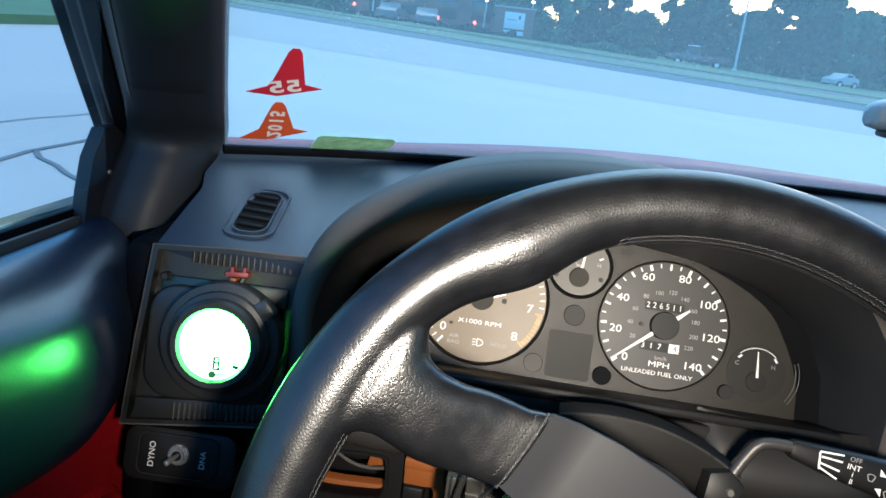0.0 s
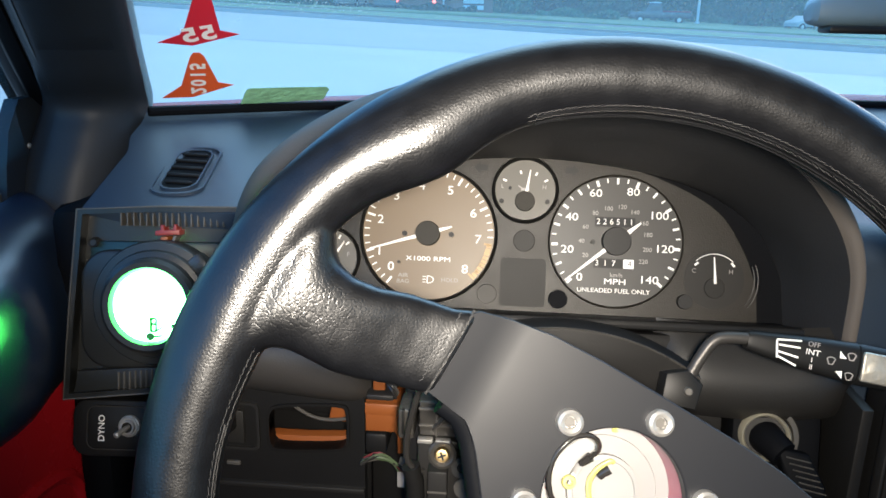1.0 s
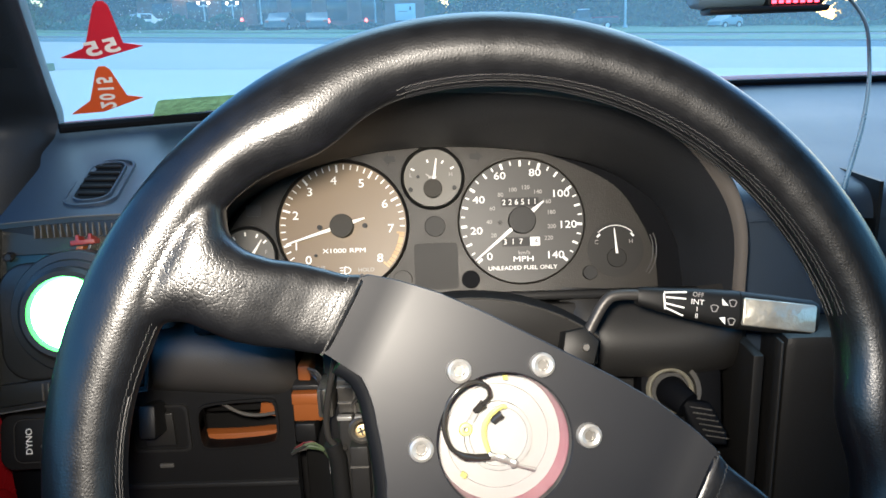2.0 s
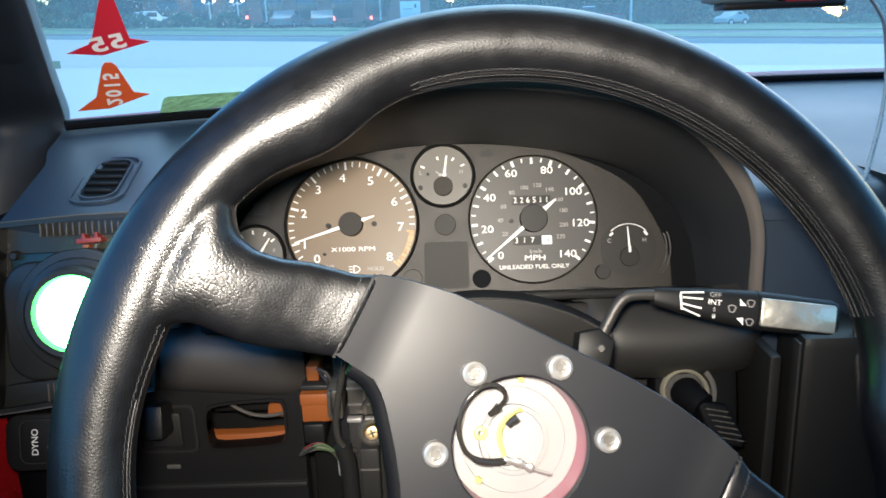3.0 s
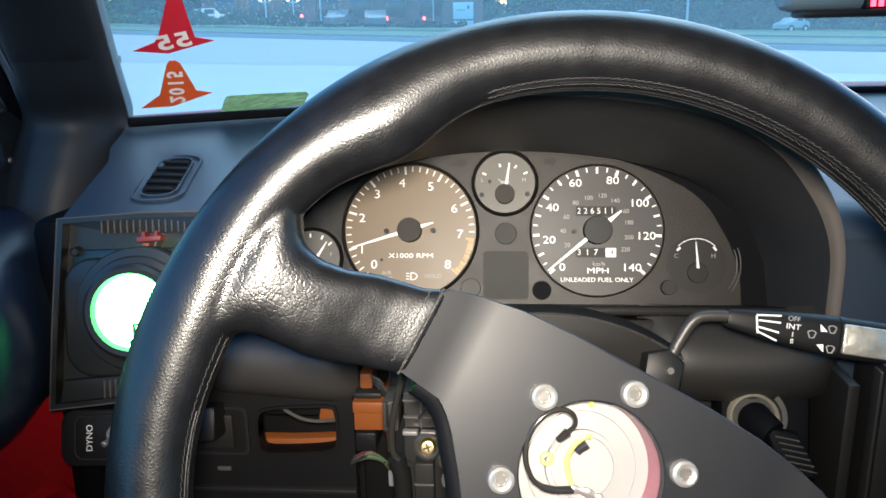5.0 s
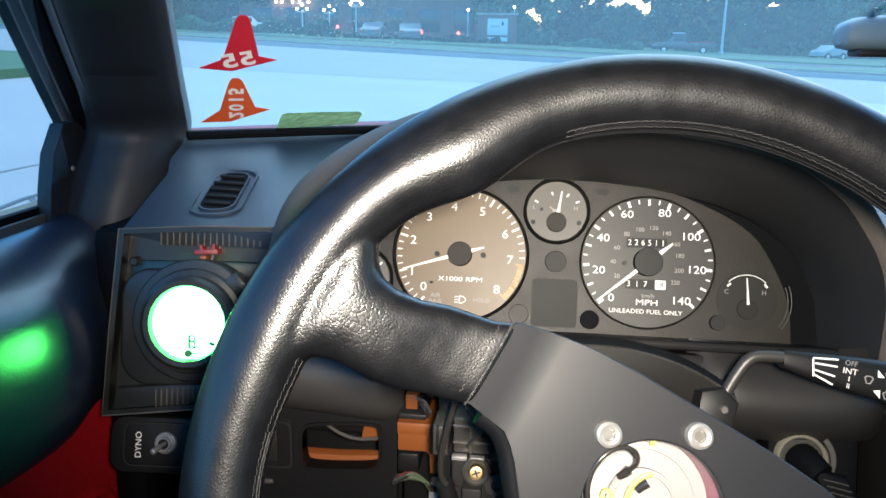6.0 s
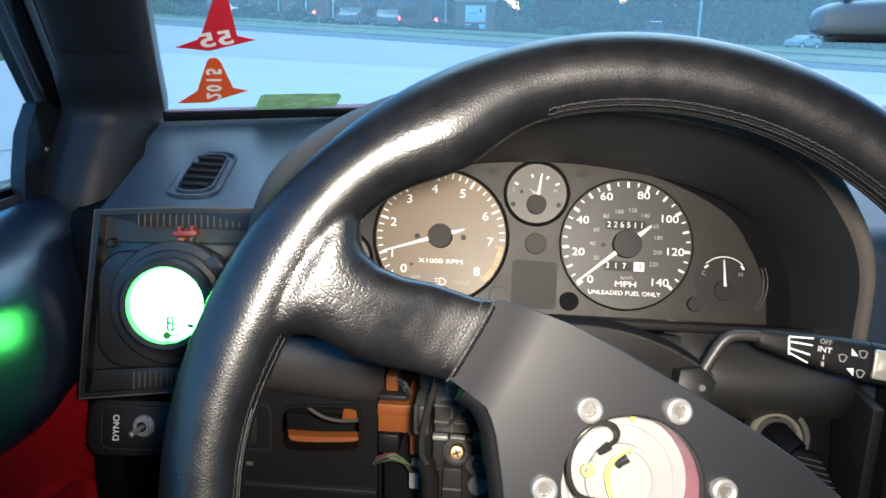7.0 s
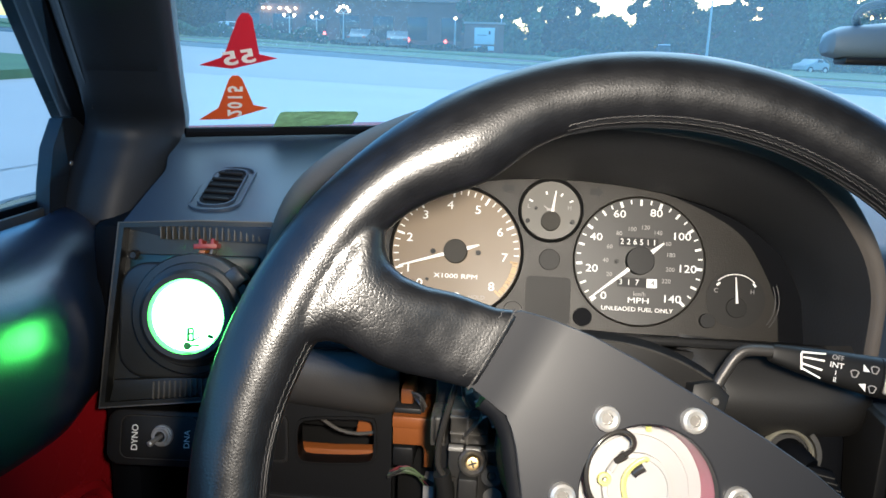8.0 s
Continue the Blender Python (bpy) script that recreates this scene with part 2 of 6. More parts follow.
def leaf_material():
    m = shader("foliage", (0.046, 0.112, 0.054), 0.8, vary=0.8, big=0.22, spec=0.25)
    nt = m.node_tree
    b = nt.nodes["Principled BSDF"]
    g = nt.nodes.new("ShaderNodeNewGeometry")
    hsv = nt.nodes.new("ShaderNodeHueSaturation")
    mr = nt.nodes.new("ShaderNodeMapRange")
    mr.inputs["To Min"].default_value, mr.inputs["To Max"].default_value = 0.75, 1.25
    link = b.inputs["Base Color"].links[0]
    src = link.from_socket
    nt.links.new(g.outputs["Random Per Island"], mr.inputs["Value"])
    nt.links.new(mr.outputs[0], hsv.inputs["Value"])
    nt.links.new(src, hsv.inputs["Color"])
    info = nt.nodes.new("ShaderNodeObjectInfo")
    tone = nt.nodes.new("ShaderNodeMapRange")
    tone.inputs["To Min"].default_value, tone.inputs["To Max"].default_value = 0.35, 1.60
    nt.links.new(info.outputs["Random"], tone.inputs["Value"])
    each = nt.nodes.new("ShaderNodeHueSaturation")
    nt.links.new(tone.outputs[0], each.inputs["Value"])
    nt.links.new(hsv.outputs[0], each.inputs["Color"])
    nt.links.new(each.outputs[0], b.inputs["Base Color"])
    return m


M_LEAF = leaf_material()

# ---------------------------------------------------------------- mesh helpers


def frame_of(origin, normal, up=(0, 0, 1)):
    """A matrix with local z along normal and local y as near up as can be."""
    n = Vector(normal).normalized()
    r = Vector(up).cross(n).normalized()
    u = n.cross(r)
    m = Matrix((r, u, n)).transposed().to_4x4()
    m.translation = Vector(origin)
    return m


def part(name, bm, material, parent=None, label="", smooth=True, m=None):
    """One bmesh as one mesh object; vertices are given in world space, or in m's space."""
    if m is not None:
        bm.transform(m)
    bmesh.ops.recalc_face_normals(bm, faces=bm.faces)
    me = bpy.data.meshes.new(name)
    bm.to_mesh(me)
    bm.free()
    me.materials.append(material)
    if smooth:
        for p in me.polygons:
            p.use_smooth = True
        me.set_sharp_from_angle(angle=radians(38))
    ob = new(name, me)
    if parent is not None:
        ob.parent = parent
        ob.matrix_parent_inverse = parent.matrix_world.inverted()
    if label:
        ob["label"] = label
    return ob


def thing(name, label, category, at=(0, 0, 0), group="", kind=""):
    ob = new(name)
    ob.empty_display_size = 0.05
    ob.matrix_world = Matrix.Translation(at)
    bpy.context.view_layer.update()
    return tagged(ob, label, category, group, kind)


def join(*bms):
    out = bmesh.new()
    for b in bms:
        me = bpy.data.meshes.new("tmp")
        b.to_mesh(me)
        b.free()
        out.from_mesh(me)
        bpy.data.meshes.remove(me)
    return out


def box(x0, x1, y0, y1, z0, z1, bevel=0.002, seg=2):
    bm = bmesh.new()
    bmesh.ops.create_cube(bm, size=1)
    for v in bm.verts:
        v.co = Vector(((x0 + x1) / 2 + v.co.x * (x1 - x0), (y0 + y1) / 2 + v.co.y * (y1 - y0), (z0 + z1) / 2 + v.co.z * (z1 - z0)))
    if bevel:
        bmesh.ops.bevel(bm, geom=bm.edges[:], offset=bevel, segments=seg, affect="EDGES", profile=0.5)
    return bm


def lathe(profile, seg=48, arc=2 * math.pi):
    """A profile of (radius, height) turned round local z; points of radius 0 close it."""
    bm = bmesh.new()
    rings = []
    full = abs(arc - 2 * math.pi) < 1e-6
    n = seg if full else seg + 1
    for r, h in profile:
        if r < 1e-7:
            rings.append([bm.verts.new((0, 0, h))])
        else:
            rings.append([bm.verts.new((r * math.cos(arc * i / seg), r * math.sin(arc * i / seg), h)) for i in range(n)])
    for a, b in zip(rings, rings[1:]):
        for i in range(seg):
            j = (i + 1) % n
            if len(a) == 1 and len(b) == 1:
                continue
            if len(a) == 1:
                bm.faces.new((a[0], b[i], b[j]))
            elif len(b) == 1:
                bm.faces.new((a[i], b[0], a[j]))
            else:
                bm.faces.new((a[i], b[i], b[j], a[j]))
    return bm


def sweep(path, radius, seg=10, closed=False, caps=True, squash=1.0):
    """A tube along a list of points; radius is a number or a function of the place along it (0..1)."""
    bm = bmesh.new()
    pts = [Vector(p) for p in path]
    n = len(pts)
    rings = []
    side = None
    for i, p in enumerate(pts):
        if closed:
            t = (pts[(i + 1) % n] - pts[i - 1]).normalized()
        else:
            t = (pts[min(i + 1, n - 1)] - pts[max(i - 1, 0)]).normalized()
        if side is None:
            side = t.orthogonal().normalized()
        side = (side - t * side.dot(t)).normalized()
        other = t.cross(side)
        r = radius(i / (n - 1)) if callable(radius) else radius
        rings.append([bm.verts.new(p + side * (r * math.cos(2 * math.pi * k / seg)) + other * (r * squash * math.sin(2 * math.pi * k / seg))) for k in range(seg)])
    pairs = list(zip(rings, rings[1:])) + ([(rings[-1], rings[0])] if closed else [])
    for a, b in pairs:
        for k in range(seg):
            bm.faces.new((a[k], b[k], b[(k + 1) % seg], a[(k + 1) % seg]))
    if caps and not closed:
        bm.faces.new(rings[0][::-1])
        bm.faces.new(rings[-1])
    return bm


def smooth_path(pts, n=8):
    """Catmull-Rom points through a short list."""
    pts = [Vector(p) for p in pts]
    out = []
    for i in range(len(pts) - 1):
        p0, p1, p2, p3 = pts[max(i - 1, 0)], pts[i], pts[i + 1], pts[min(i + 2, len(pts) - 1)]
        for k in range(n):
            t = k / n
            out.append(0.5 * ((2 * p1) + (p2 - p0) * t + (2 * p0 - 5 * p1 + 4 * p2 - p3) * t * t + (3 * p1 - p0 - 3 * p2 + p3) * t ** 3))
    out.append(pts[-1])
    return out


def plate(outline, z0, z1, bevel=0.0, seg=2):
    """A flat outline in local x, y with thickness from z0 to z1."""
    bm = bmesh.new()
    low = [bm.verts.new((x, y, z0)) for x, y in outline]
    high = [bm.verts.new((x, y, z1)) for x, y in outline]
    top = bm.faces.new(high)
    bm.faces.new(low[::-1])
    n = len(low)
    for i in range(n):
        bm.faces.new((low[i], low[(i + 1) % n], high[(i + 1) % n], high[i]))
    if bevel:
        bmesh.ops.recalc_face_normals(bm, faces=bm.faces)
        bmesh.ops.bevel(bm, geom=list(top.edges), offset=bevel, segments=seg, affect="EDGES", profile=0.5)
    return bm


def frame_plate(outer, inner, z0, z1):
    """A flat ring between two outlines of the same count of points, with thickness."""
    bm = bmesh.new()
    n = len(outer)
    rows = [[bm.verts.new((x, y, z)) for x, y in o] for o, z in ((outer, z0), (outer, z1), (inner, z1), (inner, z0))]
    for a in range(4):
        r, s = rows[a], rows[(a + 1) % 4]
        for i in range(n):
            bm.faces.new((r[i], r[(i + 1) % n], s[(i + 1) % n], s[i]))
    return bm


def rounded(x0, x1, y0, y1, r, n=5):
    out = []
    for cx, cy, a in ((x1 - r, y1 - r, 0), (x0 + r, y1 - r, 90), (x0 + r, y0 + r, 180), (x1 - r, y0 + r, 270)):
        for k in range(n + 1):
            q = radians(a + 90 * k / n)
            out.append((cx + r * math.cos(q), cy + r * math.sin(q)))
    return out


def circle(cx, cy, r, n=40):
    return [(cx + r * math.cos(2 * math.pi * k / n), cy + r * math.sin(2 * math.pi * k / n)) for k in range(n)]


def surface(fn, nu, nv, thick=0.0):
    """A sheet fn(u, v) for u, v in 0..1; thick gives it a back, along its normals."""
    bm = bmesh.new()
    g = [[bm.verts.new(fn(i / nu, j / nv)) for j in range(nv + 1)] for i in range(nu + 1)]
    for i in range(nu):
        for j in range(nv):
            bm.faces.new((g[i][j], g[i + 1][j], g[i + 1][j + 1], g[i][j + 1]))
    if thick:
        bm.normal_update()
        off = {v: v.co - v.normal * thick for v in bm.verts}
        back = [[bm.verts.new(off[v]) for v in row] for row in g]
        for i in range(nu):
            for j in range(nv):
                bm.faces.new((back[i][j], back[i][j + 1], back[i + 1][j + 1], back[i + 1][j]))
        for i in range(nu):
            bm.faces.new((g[i + 1][0], g[i][0], back[i][0], back[i + 1][0]))
            bm.faces.new((g[i][nv], g[i + 1][nv], back[i + 1][nv], back[i][nv]))
        for j in range(nv):
            bm.faces.new((g[0][j], g[0][j + 1], back[0][j + 1], back[0][j]))
            bm.faces.new((g[nu][j + 1], g[nu][j], back[nu][j], back[nu][j + 1]))
    return bm


def words(text, size, x=0.0, y=0.0, turn=0.0, flip=False, depth=0.0, align="CENTER", stretch=1.0, spacing=1.0, bold=0.0):
    """Flat letters in local x, y, centred at (x, y), in the built-in font."""
    c = bpy.data.curves.new("letters", "FONT")
    c.body, c.size, c.align_x, c.align_y = text, size, align, "CENTER"
    c.extrude, c.resolution_u, c.space_character, c.offset = depth, 3, spacing, bold * size
    o = bpy.data.objects.new("letters", c)
    scene.collection.objects.link(o)
    dg = bpy.context.evaluated_depsgraph_get()
    me = bpy.data.meshes.new_from_object(o.evaluated_get(dg))
    bm = bmesh.new()
    bm.from_mesh(me)
    bpy.data.objects.remove(o)
    bpy.data.curves.remove(c)
    bpy.data.meshes.remove(me)
    bm.transform(Matrix.Translation((x, y, 0)) @ Matrix.Rotation(radians(turn), 4, "Z") @ Matrix.Diagonal((-stretch if flip else stretch, 1, 1, 1)))
    return bm


def bar(x0, y0, x1, y1, w, z0=0.0, z1=0.0004, w1=None):
    """A straight printed stroke between two points in local x, y."""
    d = Vector((x1 - x0, y1 - y0)).normalized()
    s = Vector((-d.y, d.x))
    w1 = w if w1 is None else w1
    a, b = Vector((x0, y0)), Vector((x1, y1))
    return plate([tuple(a - s * w / 2), tuple(b - s * w1 / 2), tuple(b + s * w1 / 2), tuple(a + s * w / 2)], z0, z1)


def smooth01(a):
    a = min(1, max(0, a))
    return a * a * (3 - 2 * a)


def lift(bm, z):
    bm.transform(Matrix.Translation((0, 0, z)))
    return bm


# ---------------------------------------------------------------- shared shapes of the car

WHEEL_HUB = Vector((0.0337, -0.273, 0.7714))
WHEEL_N = Vector((0.115, -0.930, 0.345)).normalized()
FACE_M = frame_of((0, 0, 0.80), (0, -0.9497, 0.3132))
X_MID = 0.38  # the car's middle line


def shield_base_y(x):
    return 0.32 - 0.54 * (x - X_MID) ** 2


def shield(xs, h):
    """A point of the windshield: xs along its foot, h metres above it."""
    return Vector((xs - (xs - X_MID) * 0.80 * h, shield_base_y(xs) - h / 0.70 + 0.25 * h * h, 0.873 + h))


# ---------------------------------------------------------------- outside: ground


def ground_z(x, y):
    return 0.0193 * y - 0.031 * x


def ground_sheet():
    xs = [-600, -200, -80, -40, -20, -10, -4, 0, 4, 10, 20, 40, 80, 200, 600]
    ys = [-600, -150, -40, -15, -5, 0, 5, 10, 20, 30, 45, 60, 80, 120, 200, 600]
    bm = bmesh.new()
    g = [[bm.verts.new((x, y, ground_z(x, y) - 0.0)) for y in ys] for x in xs]
    for i in range(len(xs) - 1):
        for j in range(len(ys) - 1):
            bm.faces.new((g[i][j], g[i + 1][j], g[i + 1][j + 1], g[i][j + 1]))
    return bm


ground = part("ground", ground_sheet(), M_CONC, smooth=False)
tagged(ground, "pale weathered concrete parking lot with joints and cracks", "ground", kind="structure")


def strip(name, x0, x1, y_at, width, height, material, label, kind="structure", wobble=0.0):
    """A long raised bed across the lot: y_at gives its near edge."""
    bm = bmesh.new()
    n = 60
    rows = []
    for i in range(n + 1):
        x = x0 + (x1 - x0) * i / n
        y0 = y_at(x)
        row = []
        for dy, dz in ((0, -0.05), (0, height), (0.15, height + 0.02), (width * 0.3, height + 0.1), (width - 0.15, height + 0.06), (width, height), (width, -0.05)):
            row.append(bm.verts.new((x, y0 + dy, ground_z(x, y0 + dy) + dz + random.uniform(-wobble, wobble) * (dz > height))))
        rows.append(row)
    for a, b in zip(rows, rows[1:]):
        for k in range(len(a) - 1):
            bm.faces.new((a[k], b[k], b[k + 1], a[k + 1]))
    return tagged(part(name, bm, material, smooth=False), label, name.replace("_", " "), kind=kind)


strip("kerb", -60, 80, lambda x: 30.5 - 0.28 * x + 0.004 * x * x, 0.3, 0.15, M_CONC, "low concrete kerb along the grass verge")
strip("grass_verge", -60, 80, lambda x: 30.85 - 0.28 * x + 0.004 * x * x, 9.0, 0.16, M_GRASS, "dull green mown grass verge beyond the lot", kind="stuff", wobble=0.05)
road = strip("road", -70, 90, lambda x: 41.0 - 0.20 * x + 0.004 * x * x, 10.0, 0.02, M_ROOF, "dark asphalt road behind the verge")
strip("grass_field", -90, 120, lambda x: 54.0 - 0.10 * x + 0.003 * x * x, 60.0, 0.10, M_GRASS, "shaded grass under the far trees", kind="stuff", wobble=0.1)


def lane_sheet():
    bm = bmesh.new()
    prev = None
    for i in range(61):
        x = -60 + 140 * i / 60
        y1 = 30.5 - 0.28 * x + 0.004 * x * x
        row = [bm.verts.new((x, y, ground_z(x, y) + 0.004)) for y in (15.3, y1 * 0.5 + 7.6, y1)]
        if prev:
            for k in range(2):
                bm.faces.new((prev[k], row[k], row[k + 1], prev[k + 1]))
        prev = row
    return bm


tagged(part("drive_lane", lane_sheet(), M_LANE, smooth=False), "slightly darker paved lane along the verge", "lane", kind="structure")


# grass and kerb seen out of the side window
def side_lawn():
    bm = bmesh.new()
    for x0, x1, y0, y1, h in ((-40, -7.7, -6, 15.2, 0.14),):
        n = 20
        rows = []
        for i in range(n + 1):
            y = y0 + (y1 - y0) * i / n
            rows.append([bm.verts.new((x, y, ground_z(x, y) + dz)) for x, dz in ((x1, -0.05), (x1, h), (x1 - 0.2, h), (x0, h + 0.3))])
        for a, b in zip(rows, rows[1:]):
            for k in range(3):
                bm.faces.new((a[k], b[k], b[k + 1], a[k + 1]))
    return bm


tagged(part("lawn", side_lawn(), M_GRASS, smooth=False), "short green lawn beside the parking lot", "lawn", kind="stuff")


def lot_joints():
    """Narrow dark joints between the slabs, and two wandering cracks."""
    bms = []
    rnd = random.Random(4)
    bms.append(([(-2.65 + rnd.uniform(-0.03, 0.03), -8 + 0.45 * k) for k in range(28)], 0.035))
    bms.append(([(-3.35 + 0.05 * k + rnd.uniform(-0.02, 0.02), 3.2 + 0.3 * k) for k in range(7)], 0.015))
    bms.append(([(-2.67, 3.30), (-2.55, 3.16), (-2.40, 3.07), (-2.28, 2.96), (-2.05, 2.80), (-1.85, 2.62)], 0.03))
    for y in (-2.5, 1.4):
        bms.append(([(x, y + 0.1 * x) for x in range(-7, -1, 2)], 0.02))
    bm = bmesh.new()
    for pts, w in bms:
        prev = None
        for i, (x, y) in enumerate(pts):
            a, b = pts[max(0, i - 1)], pts[min(len(pts) - 1, i + 1)]
            d = Vector((b[0] - a[0], b[1] - a[1])).normalized()
            s = Vector((-d.y, d.x)) * w / 2
            cur = [bm.verts.new((x + q * s.x, y + q * s.y, ground_z(x + q * s.x, y + q * s.y) + 0.006)) for q in (-1, 1)]
            if prev:
                bm.faces.new((prev[0], cur[0], cur[1], prev[1]))
            prev = cur
    return bm


tagged(part("pavement_joints", lot_joints(), M_CRACK, smooth=False), "dark tar-filled joints and cracks in the concrete", "joints", kind="stuff")

# ---------------------------------------------------------------- car shell


def prism(section, path):
    """A closed (x, z) or free section, given as offsets, moved along a list of points."""
    bm = bmesh.new()
    rings = [[bm.verts.new(Vector(p) + Vector(s)) for s in section] for p in path]
    n = len(section)
    for a, b in zip(rings, rings[1:]):
        for k in range(n):
            bm.faces.new((a[k], b[k], b[(k + 1) % n], a[(k + 1) % n]))
    bm.faces.new(rings[0][::-1])
    bm.faces.new(rings[-1])
    return bm


def smooth_section(pts, n=5):
    return [tuple(p) for p in smooth_path([*pts, pts[0]], n)[:-1]]


window_1 = thing("window_1", "clear raked windshield glass with blue evening view", "windshield", (X_MID, 0.2, 0.873), kind="structure")
glass = part("pane", surface(lambda u, v: shield(-0.299 + 1.358 * u, 0.300 * v), 48, 16), M_GLASS, window_1)
glass.visible_shadow = False
part("seal", sweep([shield(-0.299 + 1.358 * k / 40, 0.004) + Vector((0, -0.002, -0.004)) for k in range(41)], 0.0040, 8), M_RUBBER, window_1)

hood_car = thing("bonnet", "faded red painted car bonnet seen over the dashboard", "car bonnet", (X_MID, 0.9, 0.8))


def bonnet_fn(u, v):
    x = -0.36 + 1.48 * u
    s = (x - X_MID) / 0.74
    y = shield_base_y(x) + 0.045 + v * 1.15 * (1 - 0.16 * s * s)
    z = 0.880 - 0.032 * math.exp(-v / 0.006) - 0.122 * v - 0.06 * max(0, v - 0.7) ** 2 - 0.004 * s * s
    return (x, y, z)


part("panel", surface(lambda u, v: bonnet_fn(u, v ** 1.8), 40, 40, 0.01), M_FADED, hood_car)
part("cowl", surface(lambda u, v: (-0.34 + 1.44 * u, shield_base_y(-0.34 + 1.44 * u) + 0.003 + 0.06 * v, 0.860 - 0.034 * v), 30, 5, 0.006), M_PLAS, hood_car, "black plastic cowl below the glass")
for nx in (0.10, 0.62):
    part("washer_nozzle", box(nx - 0.012, nx + 0.012, 0.47, 0.49, 0.838, 0.853, 0.004), M_PLAS, hood_car)

# A-pillar with its trim and door seals
PIL0 = shield(-0.299, 0.0)


def pillar_path(a, b, n=14):
    return [shield(-0.299, a + (b - a) * k / n) for k in range(n + 1)]


pillar_1 = thing("pillar_1", "black plastic windshield pillar trim with rubber door seals", "pillar", PIL0, kind="structure")
sec = smooth_section([(-0.006, 0.010, 0), (-0.010, -0.006, 0), (-0.026, -0.024, 0), (-0.044, -0.030, 0), (-0.058, -0.029, 0), (-0.070, -0.016, 0), (-0.072, 0.03, 0), (-0.016, 0.035, 0)])
part("trim", prism(sec, pillar_path(0.045, 0.29)), M_TRIM, pillar_1)
FOOT = smooth_section([(-0.004, 0.012, 0), (-0.010, -0.010, 0), (-0.028, -0.030, 0), (-0.046, -0.036, 0), (-0.060, -0.036, 0), (-0.074, -0.028, 0), (-0.080, 0.03, 0), (-0.016, 0.035, 0)])


def foot_mesh():
    """The pillar's trim widening into the dash corner."""
    bm = bmesh.new()
    path = [shield(-0.299, 0.05) - PIL0, shield(-0.299, 0.03) - PIL0, Vector((0.002, -0.008, 0.008)), Vector((-0.002, -0.012, -0.015)), Vector((-0.006, -0.022, -0.04)), Vector((-0.010, -0.030, -0.07)), Vector((-0.012, -0.036, -0.12))]
    rings = []
    pts = smooth_path(path, 5)
    for k, p in enumerate(pts):
        w = smooth01(k / (len(pts) - 1) * 1.6)
        rings.append([bm.verts.new(PIL0 + p + Vector(a).lerp(Vector(b), w) + Vector((0.0006 * min(k, 5) / 5, -0.0006 * min(k, 5) / 5, 0))) for a, b in zip(sec, FOOT)])
    for a, b in zip(rings, rings[1:]):
        for k in range(len(sec)):
            bm.faces.new((a[k], b[k], b[(k + 1) % len(sec)], a[(k + 1) % len(sec)]))
    bm.faces.new(rings[-1])
    return bm


part("foot", foot_mesh(), M_TRIM, pillar_1)
for dx, dy, w in ((-0.077, -0.016, 0.006), (-0.090, -0.012, 0.005), (-0.102, -0.006, 0.006)):
    part("seal", prism(smooth_section([(dx + w, dy - w, 0), (dx - w, dy - w * 0.8, 0), (dx - w, dy + 0.03, 0), (dx + w, dy + 0.03, 0)], 4), pillar_path(-0.03, 0.29)), M_RUBBER if w > 0.0055 else M_TRIM, pillar_1)
part("trim_edge", prism(smooth_section([(-0.0575, -0.0302, 0), (-0.0660, -0.0235, 0), (-0.0725, -0.0160, 0), (-0.0735, -0.0020, 0), (-0.0640, -0.0150, 0)], 3), pillar_path(0.02, 0.29)), M_PLASG, pillar_1, "paler edge of the trim")
for dx, dy in ((-0.0835, -0.0190), (-0.0965, -0.0125)):
    part("seal_bead", sweep([p + Vector((dx, dy, 0)) for p in pillar_path(-0.02, 0.29)], 0.0016, 8), M_PLASG, pillar_1)
pillar_2 = thing("pillar_2", "black plastic windshield pillar trim", "pillar", (1.06, 0.07, 0.87), kind="structure")
part("trim", prism([(2 * X_MID - x, y, z) for x, y, z in sec], [Vector((2 * X_MID - p.x, p.y, p.z)) - Vector((2 * X_MID, 0, 0)) for p in pillar_path(-0.075, 0.29)]), M_TRIM, pillar_2)

# unseen roof, rear wall, floor and far door, added to close the cabin for reflections
ceiling = part("ceiling", surface(lambda u, v: (-0.20 + 1.16 * u, -0.12 - 1.22 * v, 1.172 + 0.03 * math.sin(math.pi * u) - 0.25 * max(0, v - 0.7)), 14, 14, 0.012), M_ROOFLINE)
tagged(ceiling, "unseen black cloth roof added to close the cabin", "soft top", kind="structure")
part("header", box(-0.15, 0.91, -0.17, -0.10, 1.158, 1.20, 0.012), M_TRIM, tagged(thing("trim", "black windshield header rail", "rail", (X_MID, -0.3, 1.15), kind="structure")))
wall_rear = part("wall_rear", box(-0.46, 1.22, -1.36, -1.32, 0.12, 1.10, 0.01), M_TRIM)
tagged(wall_rear, "unseen plain black rear wall added to close the cabin", "bulkhead", kind="structure")
floor = part("floor", box(-0.46, 1.22, -1.34, 0.62, 0.12, 0.16, 0.01), M_TRIM)
tagged(floor, "black carpeted cabin floor", "floor", kind="structure")
firewall = part("wall_front", box(-0.35, 1.11, 0.50, 0.54, 0.12, 0.78, 0.01), M_PLAS)
tagged(firewall, "black firewall below the dashboard", "firewall", kind="structure")

